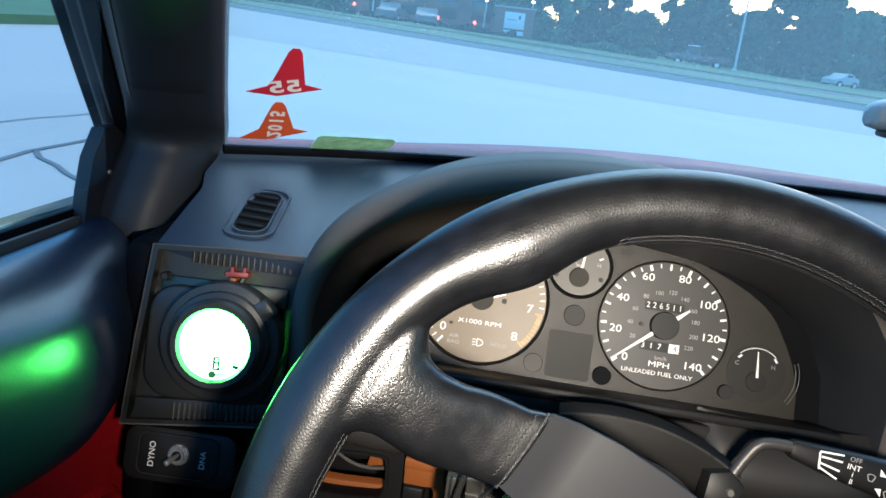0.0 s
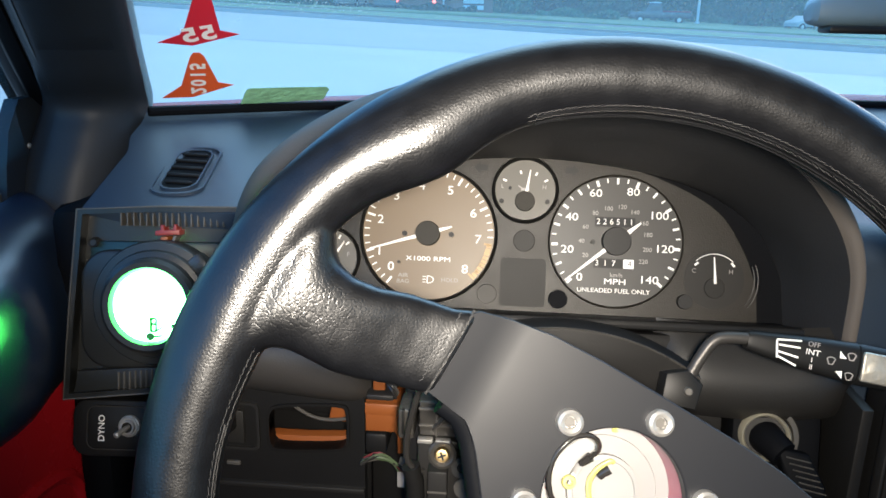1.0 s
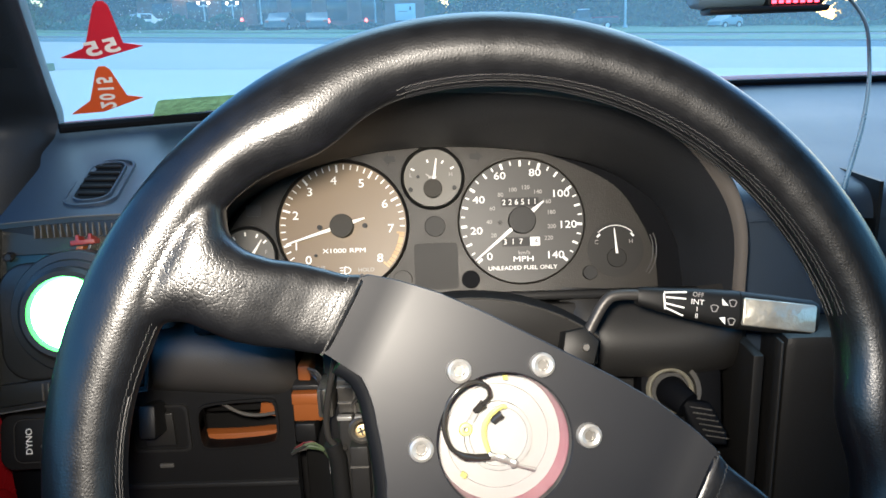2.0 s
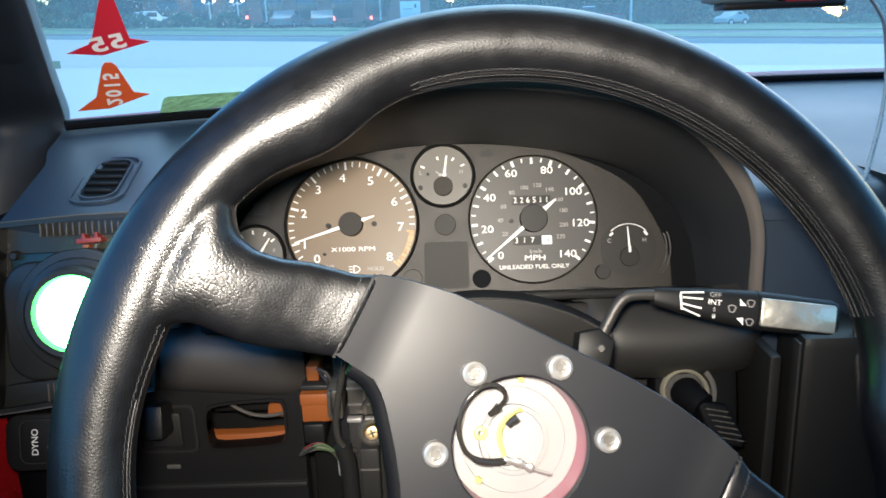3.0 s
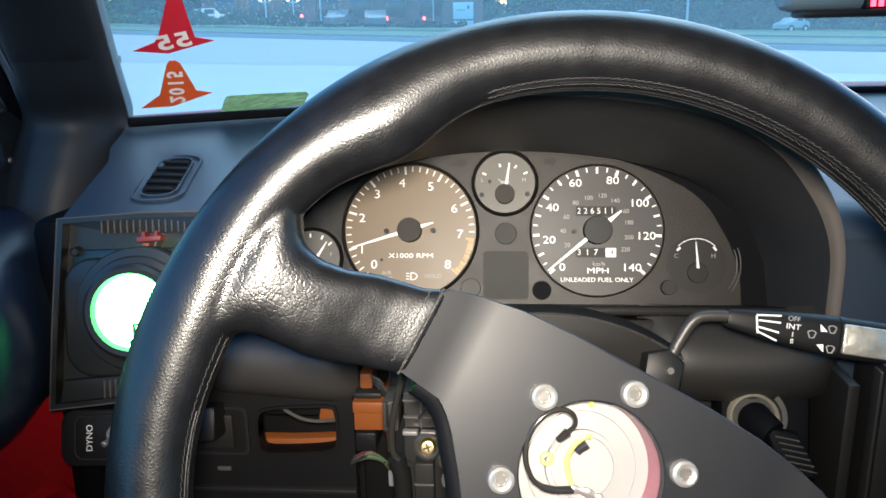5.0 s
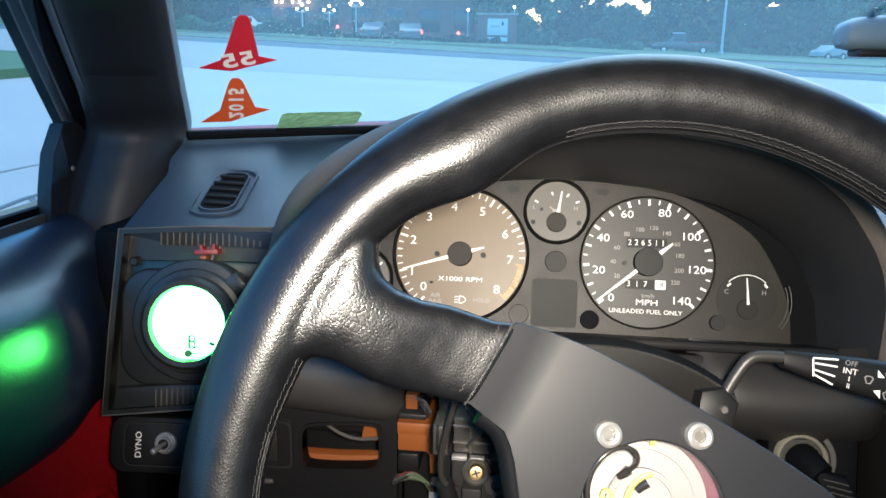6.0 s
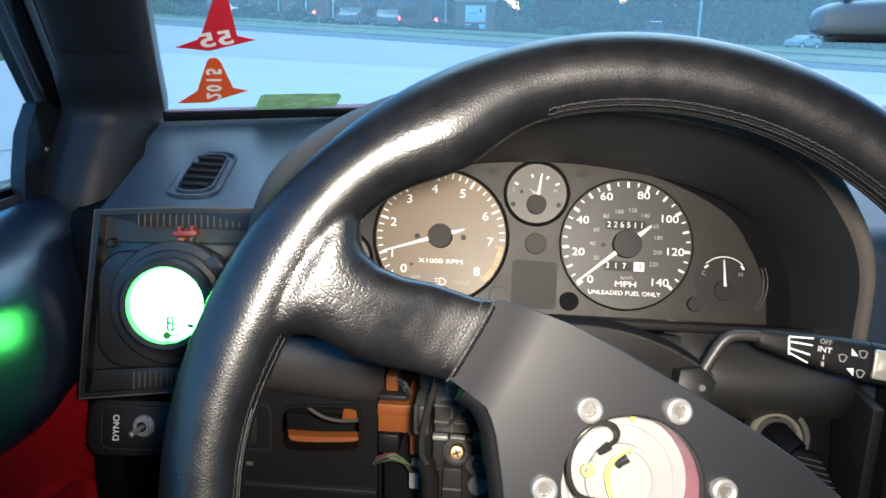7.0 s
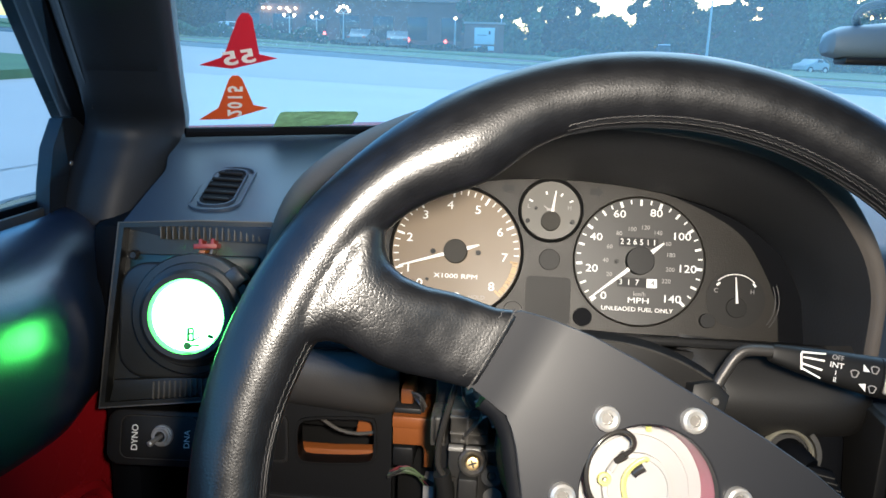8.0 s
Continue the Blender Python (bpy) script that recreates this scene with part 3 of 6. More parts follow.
# driver's door: vinyl capping, bare red metal below
door_1 = thing("door_1", "closed car door, black vinyl capping tinted with sky blue over bare red metal", "car door", (-0.35, -0.4, 0.3), kind="structure")
DOOR_SEC = [(-0.376, 0.811), (-0.367, 0.8175), (-0.353, 0.8165), (-0.339, 0.808), (-0.326, 0.791), (-0.318, 0.768), (-0.315, 0.743), (-0.318, 0.716), (-0.325, 0.697), (-0.332, 0.686)]


def door_card(u, v):
    pts = smooth_path([(x, 0, z) for x, z in DOOR_SEC], 6)
    p = pts[min(len(pts) - 1, round(v * (len(pts) - 1)))]
    y = -1.10 + 1.115 * u
    tuck = 0.022 * max(0, (u - 0.965) / 0.035) ** 2
    swell = 0.014 * (smooth01((y + 0.23) / 0.12) - smooth01((y + 0.11) / 0.08))
    swell *= smooth01((v - 0.22) / 0.3)
    return (p.x - tuck + swell, y, p.z - 0.008 * (1 - u) * (1 - v))


part("capping", surface(door_card, 60, 54, -0.006), M_DOORV, door_1, "black vinyl capping with blue sky reflection in its colour")
part("shell", surface(lambda u, v: (-0.336 - 0.014 * math.sin(math.pi * v) + 0.004 * math.sin(9 * v), -1.10 + 1.16 * u, 0.20 + 0.495 * v), 20, 24, 0.02), M_REDPAINT, door_1, "bare red painted inner metal")
part("crease", sweep(smooth_path([(-0.345, -0.55, 0.600), (-0.341, -0.20, 0.607), (-0.340, -0.10, 0.618), (-0.343, -0.03, 0.60), (-0.346, 0.0, 0.54)], 6), 0.007, 8), M_REDPAINT, door_1)
part("door_loom", sweep(smooth_path([(-0.322, -0.26, 0.585), (-0.318, -0.19, 0.600), (-0.314, -0.14, 0.606), (-0.318, -0.09, 0.590), (-0.325, -0.05, 0.555)], 6), 0.006, 10), M_WIRE, door_1, "black taped wiring loom")
part("felt_strip", box(-0.3800, -0.3762, -1.1, 0.02, 0.806, 0.8205, 0.001), M_GREY, door_1, "pale felt window strip")
part("sill_seal", box(-0.3885, -0.3815, -1.1, 0.02, 0.806, 0.8255, 0.002), M_RUBBER, door_1)
part("outer_sill", box(-0.425, -0.391, -1.1, 0.06, 0.800, 0.819, 0.006), M_CARGLASS, door_1, "glossy outer window sill")
SAIL = [(-0.015, 0.812), (0.09, 0.812), (0.09, 0.835), (0.034, 0.885), (0.014, 0.885), (-0.002, 0.864), (-0.010, 0.838)]
part("sail_panel", plate(SAIL, -0.002, 0.010, 0.002, 3), M_TRIM, door_1, "black mirror corner panel", m=Matrix(((0, 0, -1, -0.374), (1, 0, 0, 0.0), (0, 1, 0, 0.0), (0, 0, 0, 1))))
part("corner_screw", lathe([(0, 0.0015), (0.0015, 0.0014), (0.0022, 0.0)], 14), M_STEEL, door_1, m=frame_of((-0.3722, 0.0200, 0.8500), (1, -0.1, 0.1)))
pane_l = part("pane", surface(lambda u, v: (-0.390 + 0.231 * v, -1.05 + (1.10 - 0.42 * v) * u, 0.815 + 0.335 * v), 6, 6), M_SIDEGLASS, door_1, "clear side window glass")
pane_l.visible_shadow = False
door_2 = part("door_2", box(1.17, 1.21, -1.10, 0.30, 0.16, 0.83, 0.015), M_DOORV)
tagged(door_2, "dark vinyl trimmed passenger door", "car door", kind="structure")
post = thing("wall_left", "body side with dark door jamb", "body side", (-0.46, 0.3, 0.2), kind="structure")
part("jamb", box(-0.42, -0.345, 0.07, 0.50, 0.16, 0.80, 0.02), M_PLAS, post, "dark door jamb")
part("corner_filler", box(-0.372, -0.322, 0.004, 0.12, 0.55, 0.812, 0.012), M_RUBBER, post, "black filler below the pillar")
part("kick_panel", box(-0.345, -0.330, 0.06, 0.50, 0.16, 0.62, 0.006), M_PLAS, post)
part("kick_panel", box(-0.47, -0.40, -1.32, -1.10, 0.16, 0.83, 0.02), M_TRIM, post)

# ---------------------------------------------------------------- dashboard

dashboard = thing("dashboard", "black padded vinyl dashboard, blue evening sheen put into its colour", "dashboard", (X_MID, 0.1, 0.7))


def dash_profile(x, y_front, y_back):
    """Height of the dash top at y, for one x."""
    def z(y):
        yb = shield_base_y(x)
        t = (yb - y) / (yb + 0.055)
        return 0.868 - 0.043 * t - 0.004 * t ** 2 + 0.006 * math.exp(-t / 0.03)
    return z


def dash_sheet(x0, x1, front, nx, ny, roll=True):
    def fn(u, v):
        x = x0 + (x1 - x0) * u
        yb = shield_base_y(x) - 0.002
        z = dash_profile(x, 0, 0)
        if not roll:
            y = yb + (front - yb) * v
            return (x, y, z(y))
        w = v / 0.75
        if w <= 1:
            y = yb + (front - yb) * w
            return (x, y, z(y))
        q = (v - 0.75) / 0.25 * math.pi / 2
        return (x, front - 0.022 * math.sin(q), z(front) - 0.022 * (1 - math.cos(q)))
    return surface(fn, nx, ny, -0.012)


VENT_C, VENT_W, VENT_L = (-0.246, 0.006), 0.013, 0.031


def pad_left(u, v):
    """The pad left of the gauge hood, butted against the hood's flank."""
    yb = shield_base_y(-0.25) - 0.002
    y = yb + (-0.052 - yb) * v
    z = dash_profile(-0.25, 0, 0)(y)
    edge = AX - 0.199 * math.sqrt(1 - ((z - 0.786) / (0.125 - 0.25 * max(0, y))) ** 2) + 0.005 if y < 0.15 else -0.15
    x0 = -0.294 - 0.007 * smooth01((y - 0.03) / 0.04)
    x = x0 + (edge - x0) * u
    return (x, y + (shield_base_y(x) - 0.002 - yb) * (1 - v), z)


AX = 0.005  # middle line of the instruments
part("top_pad", join(surface(pad_left, 16, 34, -0.012), dash_sheet(0.196, 1.08, -0.02, 40, 28)), M_DASH, dashboard)
part("rear_pad", dash_sheet(-0.193, 0.196, 0.055, 20, 14, roll=False), M_DASH, dashboard)
part("fascia", surface(lambda u, v: (0.212 + 0.87 * u, -0.030 - 0.008 * math.sin(math.pi * v), 0.812 - 0.24 * v), 20, 10, -0.02), M_DASH, dashboard, "dark vinyl passenger fascia")
part("seam", box(0.303, 0.3055, -0.046, 0.30, 0.70, 0.83, 0.0), M_PLAS, dashboard)
part("end_cap", box(-0.322, -0.294, -0.050, 0.12, 0.55, 0.820, 0.010), M_RUBBER, dashboard, "black side cap next to the door")

# small oval demister vent in the dash top
demister = thing("demister_vent", "small oval dashboard vent with five slats", "air vent", (-0.246, 0.006, 0.84))
VENT_M = frame_of((-0.2430, 0.004, dash_profile(-0.243, 0, 0)(0.004) + 0.0005), (0.0, -0.27, 0.96), (-0.10, 1, 0.27))
oval = rounded(-0.0122, 0.0122, -0.0310, 0.0310, 0.0100)
part("surround", frame_plate([(x * 1.55, y * 1.24) for x, y in oval], [(x * 1.42, y * 1.17) for x, y in oval], -0.004, 0.0009), M_DASH, demister, m=VENT_M)
part("rim", frame_plate([(x * 1.10, y * 1.04) for x, y in oval], oval, -0.004, 0.0014), M_DASH, demister, m=VENT_M)
# flat black plate paints the shade inside the vent; nothing is hollowed out
part("well", plate(oval, -0.003, 0.0006), M_RUBBER, demister, "flat black plate for the shaded well", m=VENT_M)
for k in range(5):
    yy = -0.0224 + 0.0112 * k
    half = 0.0119 if abs(yy) < 0.018 else 0.0098
    b = box(-half, half, -0.0010, 0.0010, -0.0013, 0.0013, 0.0004)
    b.transform(VENT_M @ Matrix.Translation((0, yy, 0.0013)) @ Matrix.Rotation(radians(-9), 4, "Z") @ Matrix.Rotation(radians(25), 4, "X"))
    part("slat", b, M_PLAS, demister)

# ---------------------------------------------------------------- gauge binnacle

binnacle = thing("gauge_hood", "dark grey vinyl hood arched over the instruments", "gauge hood", (0.005, 0.0, 0.86))


def arch(q, a, b, z0, zlow, y, square=0.0):
    """A point of an arch with straight legs: q runs 0..1 from the left foot over the top to the right foot."""
    if q < 0.15:
        t = q / 0.15
        return Vector((AX - a, y, zlow + (z0 - zlow) * t))
    if q > 0.85:
        t = (1 - q) / 0.15
        return Vector((AX + a, y, zlow + (z0 - zlow) * t))
    p = math.pi * (q - 0.15) / 0.70
    if p > math.pi / 2:
        c, n = math.cos(p), math.sin(p)
        return Vector((AX + a * abs(c) ** (1 - square), y, z0 + b * n ** (1 - square)))
    return Vector((AX - a * math.cos(p), y, z0 + b * math.sin(p)))


def hood_fn(u, v):
    # v: back of the outer skin, lip, inner skin down to the instrument panel
    stations = [(0.205, 0.082, 0.790, 0.80, 0.17), (0.203, 0.118, 0.787, 0.78, 0.08), (0.202, 0.127, 0.786, 0.77, 0.0), (0.201, 0.129, 0.785, 0.755, -0.042),
                (0.199, 0.1275, 0.785, 0.752, -0.056), (0.194, 0.1235, 0.785, 0.750, -0.066), (0.187, 0.117, 0.785, 0.750, -0.071), (0.181, 0.110, 0.784, 0.750, -0.066),
                (0.176, 0.096, 0.780, 0.750, -0.040), (0.170, 0.078, 0.778, 0.745, 0.004), (0.168, 0.076, 0.778, 0.745, 0.02)]
    k = min(int(v * (len(stations) - 1)), len(stations) - 2)
    f = v * (len(stations) - 1) - k
    four = [stations[min(max(k + i, 0), len(stations) - 1)] for i in (-1, 0, 1, 2)]
    a = [q + 0.5 * f * (r - p + f * (2 * p - 5 * q + 4 * r - w + f * (3 * (q - r) + w - p))) for p, q, r, w in zip(*four)]
    right = smooth01((u - 0.52) / 0.2) * smooth01((k + f - 4) / 2.0) * (1 - 0.6 * smooth01((k + f - 7) / 3))
    a[0] += 0.015 * right
    a[1] += 0.006 * right
    p = arch(u, a[0], a[1], a[2], a[3], a[4], 0.16 * (1 - smooth01((k + f - 6) / 3)))
    p.y += 0.06 * max(0, p.z - 0.80) * smooth01((k + f - 2) / 2.0)
    crown = smooth01((u - 0.17) / 0.12) * (1 - smooth01((u - 0.62) / 0.14)) * smooth01((k + f - 1.0) / 2.0) * (1 - 0.75 * smooth01((k + f - 7) / 2.0))
    p.y -= 0.025 * crown
    p.z += 0.007 * crown
    return p


part("shell", surface(lambda u, v: hood_fn(u, 0.4 * v), 96, 24), M_HOODV, binnacle)
part("lip", surface(lambda u, v: hood_fn(u, 0.4 + 0.3 * v), 96, 18), M_HOODV, binnacle)
part("liner", surface(lambda u, v: hood_fn(u, 0.7 + 0.3 * v), 96, 18), M_LINER, binnacle, "matt black inner liner")

# ---------------------------------------------------------------- instrument cluster

cluster = thing("instrument_cluster", "instrument cluster with tachometer, speedometer and three small gauges", "instrument cluster", (0, 0.01, 0.80))


def mm(pts):
    return [(x / 1000, y / 1000) for x, y in pts]


OUT = smooth_path([(-166, -52, 0), (-163, -28, 0), (-150, 0, 0), (-130, 24, 0), (-96, 43, 0), (-50, 57, 0), (3, 62, 0), (56, 57, 0), (102, 43, 0), (136, 24, 0), (153, 0, 0), (163, -26, 0), (165, -52, 0)], 5)
part("backing", plate(mm([(p.x * 1.14, p.y * 1.16) for p in OUT]), -0.022, -0.010), M_RUBBER, cluster, m=FACE_M)
part("panel", plate(mm([(p.x, p.y) for p in OUT]), -0.006, 0.0), M_FACE, cluster, "grey textured gauge panel", m=FACE_M)


def gauge_ring(cx, cy, r_in, r_out, h=0.004):
    bm = lathe([(r_in - 0.0004, 0.0002), (r_in, h * 0.6), ((r_in + r_out) / 2, h), (r_out - 0.0003, h * 0.7), (r_out, 0.0002)], 64)
    bm.transform(FACE_M @ Matrix.Translation((cx, cy, 0)))
    return bm


def needle(cx, cy, angle, length, tail, w, z):
    a = radians(angle)
    d = Vector((math.cos(a), math.sin(a)))
    c = Vector((cx, cy))
    b = plate([tuple(c + d * length + Vector((-d.y, d.x)) * w * 0.35), tuple(c - d * tail + Vector((-d.y, d.x)) * w), tuple(c - d * tail - Vector((-d.y, d.x)) * w), tuple(c + d * length - Vector((-d.y, d.x)) * w * 0.35)], z, z + 0.0012, 0.0003, 1)
    return b


def cap(cx, cy, r, h):
    b = lathe([(0, h), (r * 0.955, h), (r, h - 0.0006), (r, 0.0)], 40)
    b.transform(Matrix.Translation((cx, cy, 0)))
    return b


def disc(cx, cy, r, z0=0.0002, z1=0.0008):
    return plate(circle(cx, cy, r, 64), z0, z1)


# tachometer
TC = (-0.0663, 0.0)
tach = part("tachometer", disc(*TC, 0.0478), M_TACH, cluster, "brown-grey tachometer dial", m=FACE_M)
part("bezel_ring", gauge_ring(*TC, 0.0475, 0.0498), M_RING, tach)


def polar(c, r, deg):
    return c[0] + r * math.cos(radians(deg)), c[1] + r * math.sin(radians(deg))


def tach_angle(k):
    return 232 - 34.3 * k


marks, reds = [], []
for i in range(0, 81, 2):
    k = i / 10
    major = i % 10 == 0
    a = tach_angle(k)
    r0, r1 = (0.0405 if major else 0.0425), 0.0462
    s = bar(*polar(TC, r0, a), *polar(TC, r1, a), 0.0015 if major else 0.0008, 0.0009, 0.0012)
    (reds if k > 6.9 else marks).append(s)
for b in marks:
    part("scale_mark", b, M_MARK, tach, m=FACE_M, smooth=False)
arcs = []
for i in range(9):
    a0 = tach_angle(7.0) - 3.7 * i
    arcs.append(plate([polar(TC, 0.0425, a0), polar(TC, 0.0462, a0), polar(TC, 0.0462, a0 - 3.0), polar(TC, 0.0425, a0 - 3.0)], 0.0009, 0.0012))
for b in reds + arcs:
    part("redline_block", b, M_AMBER, tach, m=FACE_M, smooth=False)
nums = [(0, -92.1, -24.7), (1, -101, -14), (2, -101.1, 8.8), (3, -90.2, 26.1), (4, -72.2, 34.1), (5, -51.6, 31.4), (6, -34.6, 15.6), (7, -30.5, -2.9), (8, -39.0, -24.6)]
texts = [lift(words(str(n), 0.0088, x / 1000, y / 1000, stretch=1.15), 0.0012) for n, x, y in nums]
texts.append(lift(words("X1000 RPM", 0.0046, -0.0655, -0.0182, stretch=1.45), 0.0012))
for b in texts:
    part("numeral", b, M_MARK, tach, m=FACE_M, smooth=False)
small = [lift(words("AIR", 0.0040, -0.083, -0.0305, stretch=1.2), 0.0012), lift(words("BAG", 0.0040, -0.083, -0.0348, stretch=1.2), 0.0012), lift(words("HOLD", 0.0040, -0.0495, -0.0328, stretch=1.1), 0.0012)]
for b in small:
    part("warning_word", b, M_DIM, tach, m=FACE_M, smooth=False)
beam = [bar(-0.069, -0.0308, -0.0665, -0.0308, 0.0005, 0.0009, 0.0012), bar(-0.069, -0.0328, -0.0665, -0.0328, 0.0005, 0.0009, 0.0012), bar(-0.069, -0.0348, -0.0665, -0.0348, 0.0005, 0.0009, 0.0012)]
dl = [(-0.0655 + 0.0045 * math.cos(radians(t)), -0.0328 + 0.0026 * math.sin(radians(t))) for t in range(-90, 91, 20)]
beam += [bar(*a, *b, 0.0006, 0.0009, 0.0012) for a, b in zip(dl, dl[1:])] + [bar(*dl[0], *dl[-1], 0.0006, 0.0009, 0.0012)]
part("lamp_symbol", join(*beam), M_MARK, tach, "headlamp symbol", m=FACE_M, smooth=False)
part("needle", needle(*TC, 197, 0.043, -0.007, 0.0013, 0.006), M_NEEDLE, tach, "pale tapered needle", m=FACE_M)
part("needle_tail", needle(*TC, 17, 0.018, -0.007, 0.0015, 0.006), M_NEEDLE, tach, m=FACE_M)
part("needle_cap", cap(*TC, 0.0087, 0.0085), M_CAP, tach, "grey round hub cap", m=FACE_M)
for px, py, pr in ((-0.0832, -0.0005, 0.0019), (-0.0497, 0.0, 0.0019), (-0.0865, -0.0212, 0.0011)):
    part("stop_pin", cap(px, py, pr, 0.0035), M_RING, tach, m=FACE_M)

# speedometer
SC = (0.0663, 0.0)
speed = part("speedometer", disc(*SC, 0.0462), M_SPEED, cluster, "dark speedometer dial in miles per hour", m=FACE_M)
part("bezel_ring", gauge_ring(*SC, 0.0460, 0.0474, 0.002), M_FACE, speed)


def speed_angle(v):
    return 222.5 - 1.896 * v


marks, dim = [], []
for v in range(0, 141, 5):
    major = v % 10 == 0
    a = speed_angle(v)
    marks.append(bar(*polar(SC, 0.0405 if major else 0.0418, a), *polar(SC, 0.0448, a), 0.0019 if v % 20 == 0 else (0.0015 if major else 0.0009), 0.0009, 0.0012))
for b in marks:
    part("scale_mark", b, M_MARK, speed, m=FACE_M, smooth=False)
nums = [(0, 42.0, -26.2), (20, 32.8, -6.9), (40, 35.2, 16.1), (60, 51.3, 33.5), (80, 77.4, 35.2), (100, 95.7, 19.1), (120, 100.3, -4.1), (140, 90.2, -26.3)]
texts = [lift(words(str(n), 0.0077, x / 1000, y / 1000, stretch=1.2), 0.0012) for n, x, y in nums]
texts.append(lift(words("MPH", 0.0056, 0.0668, -0.0285, stretch=1.4), 0.0012))
texts.append(lift(words("UNLEADED FUEL ONLY", 0.0043, 0.0660, -0.0349, stretch=1.12), 0.0012))
for b in texts:
    part("numeral", b, M_MARK, speed, m=FACE_M, smooth=False)
kms = [(20, 45.5, -10.5), (40, 42.5, -0.5), (60, 45.0, 9.5), (80, 51.5, 19.5), (100, 60.5, 23.0), (120, 70.0, 24.5), (140, 79.0, 21.0), (160, 85.5, 13.5), (180, 88.5, 5.5), (200, 88.5, -5.0), (220, 86.0, -13.5)]
part("inner_numerals", join(*[lift(words(str(n), 0.0043, x / 1000, y / 1000), 0.0012) for n, x, y in kms], lift(words("km/h", 0.0044, 0.0675, -0.0238), 0.0012)), M_DIM, speed, "dim kilometre numerals", m=FACE_M, smooth=False)
for name, y, text, tile in (("odometer", 0.0137, "226511", 0), ("trip_counter", -0.0156, "317", 1)):
    o = part(name, plate(rounded(0.0515, 0.0795, y - 0.0034, y + 0.0034, 0.0005, 2), 0.0007, 0.0010), M_RING, speed, "black counter window", m=FACE_M, smooth=False)
    pitch = 0.0046 if not tile else 0.0058
    for i, ch in enumerate(text):
        part("digit", lift(words(ch, 0.0058, 0.0538 + pitch * i, y, stretch=0.95), 0.0013), M_MARK, speed, m=FACE_M, smooth=False)
    if tile:
        part("tenths_tile", plate(rounded(0.0722, 0.0794, y - 0.0032, y + 0.0032, 0.0004, 2), 0.0010, 0.0014), M_MARK, speed, "white tenths drum", m=FACE_M, smooth=False)
        part("tenths_digit", lift(words("4", 0.0058, 0.0765, y), 0.0016), M_RING, speed, m=FACE_M, smooth=False)
part("needle", needle(*SC, 219.5, 0.045, -0.009, 0.0014, 0.006), M_NEEDLE, speed, "pale tapered needle", m=FACE_M)
part("needle_tail", needle(*SC, 39.5, 0.021, -0.009, 0.0017, 0.006), M_NEEDLE, speed, m=FACE_M)
part("needle_cap", cap(*SC, 0.0100, 0.0085), M_RING, speed, "black round hub cap", m=FACE_M)
part("stop_pin", cap(0.0505, -0.0010, 0.0016, 0.0035), M_RING, speed, m=FACE_M)

# oil gauge
OC = (0.0015, 0.0340)
oil = part("oil_gauge", disc(*OC, 0.0222, 0.0004, 0.0010), M_SMALLDIAL, cluster, "small oil pressure gauge", m=FACE_M)
part("bezel_ring", gauge_ring(*OC, 0.0216, 0.0240, 0.0055), M_RING, oil)
pts = [(-14.5, 6.5), (-3.5, 12.5), (7.5, 11.5), (14.5, 7.0)]
for x, y in pts:
    part("scale_mark", bar(OC[0] + x / 1000 * 0.92, OC[1] + y / 1000 * 0.92, OC[0] + x / 1000 * 1.1, OC[1] + y / 1000 * 1.1, 0.0012, 0.0010, 0.0013), M_MARK, oil, m=FACE_M, smooth=False)
for ch, dx in (("L", -0.0162), ("H", 0.0135)):
    part("letter", lift(words(ch, 0.0042, OC[0] + dx, OC[1] + 0.0022), 0.0014), M_DIM, oil, m=FACE_M, smooth=False)
part("oil_symbol", join(bar(OC[0] - 0.003, OC[1] + 0.0005, OC[0] + 0.003, OC[1] + 0.0005, 0.0018, 0.0011, 0.0014), bar(OC[0] - 0.005, OC[1] + 0.003, OC[0] - 0.0025, OC[1] + 0.0012, 0.0008, 0.0011, 0.0014)), M_DIM, oil, m=FACE_M, smooth=False)
part("needle", needle(OC[0], OC[1] - 0.0083, 82, 0.0225, -0.004, 0.0012, 0.004), M_NEEDLE, oil, "pale needle", m=FACE_M)
part("needle_cap", cap(OC[0], OC[1] - 0.0083, 0.0070, 0.0065), M_CAP, oil, m=FACE_M)
for px, py, pr in ((-0.0165, -0.0085, 0.0017), (0.0160, -0.0080, 0.0017), (-0.0108, 0.0010, 0.0012)):
    part("stop_pin", cap(OC[0] + px, OC[1] + py, pr, 0.003), M_RING, oil, m=FACE_M)

# temperature gauge
HC = (0.1350, -0.0235)
heat = part("temperature_gauge", disc(*HC, 0.0205, 0.0002, 0.0007), M_TEMPDIAL, cluster, "small dark coolant temperature gauge", m=FACE_M)
arcp = [(HC[0] + 0.0178 * math.cos(radians(t)), HC[1] + 0.0178 * math.sin(radians(t))) for t in range(45, 136, 6)]
part("scale_marks", join(*[bar(*a, *b, 0.0005, 0.0008, 0.0011) for a, b in zip(arcp, arcp[1:])], bar(HC[0] - 0.0135, HC[1] + 0.0095, HC[0] - 0.0112, HC[1] + 0.0115, 0.0014, 0.0008, 0.0011), bar(HC[0] + 0.0115, HC[1] + 0.0120, HC[0] + 0.0135, HC[1] + 0.0095, 0.0014, 0.0008, 0.0011)), M_MARK, heat, m=FACE_M, smooth=False)
for ch, dx in (("C", -0.0140), ("H", 0.0113)):
    part("letter", lift(words(ch, 0.0044, HC[0] + dx, HC[1] + 0.0056), 0.0011), M_DIM, heat, m=FACE_M, smooth=False)
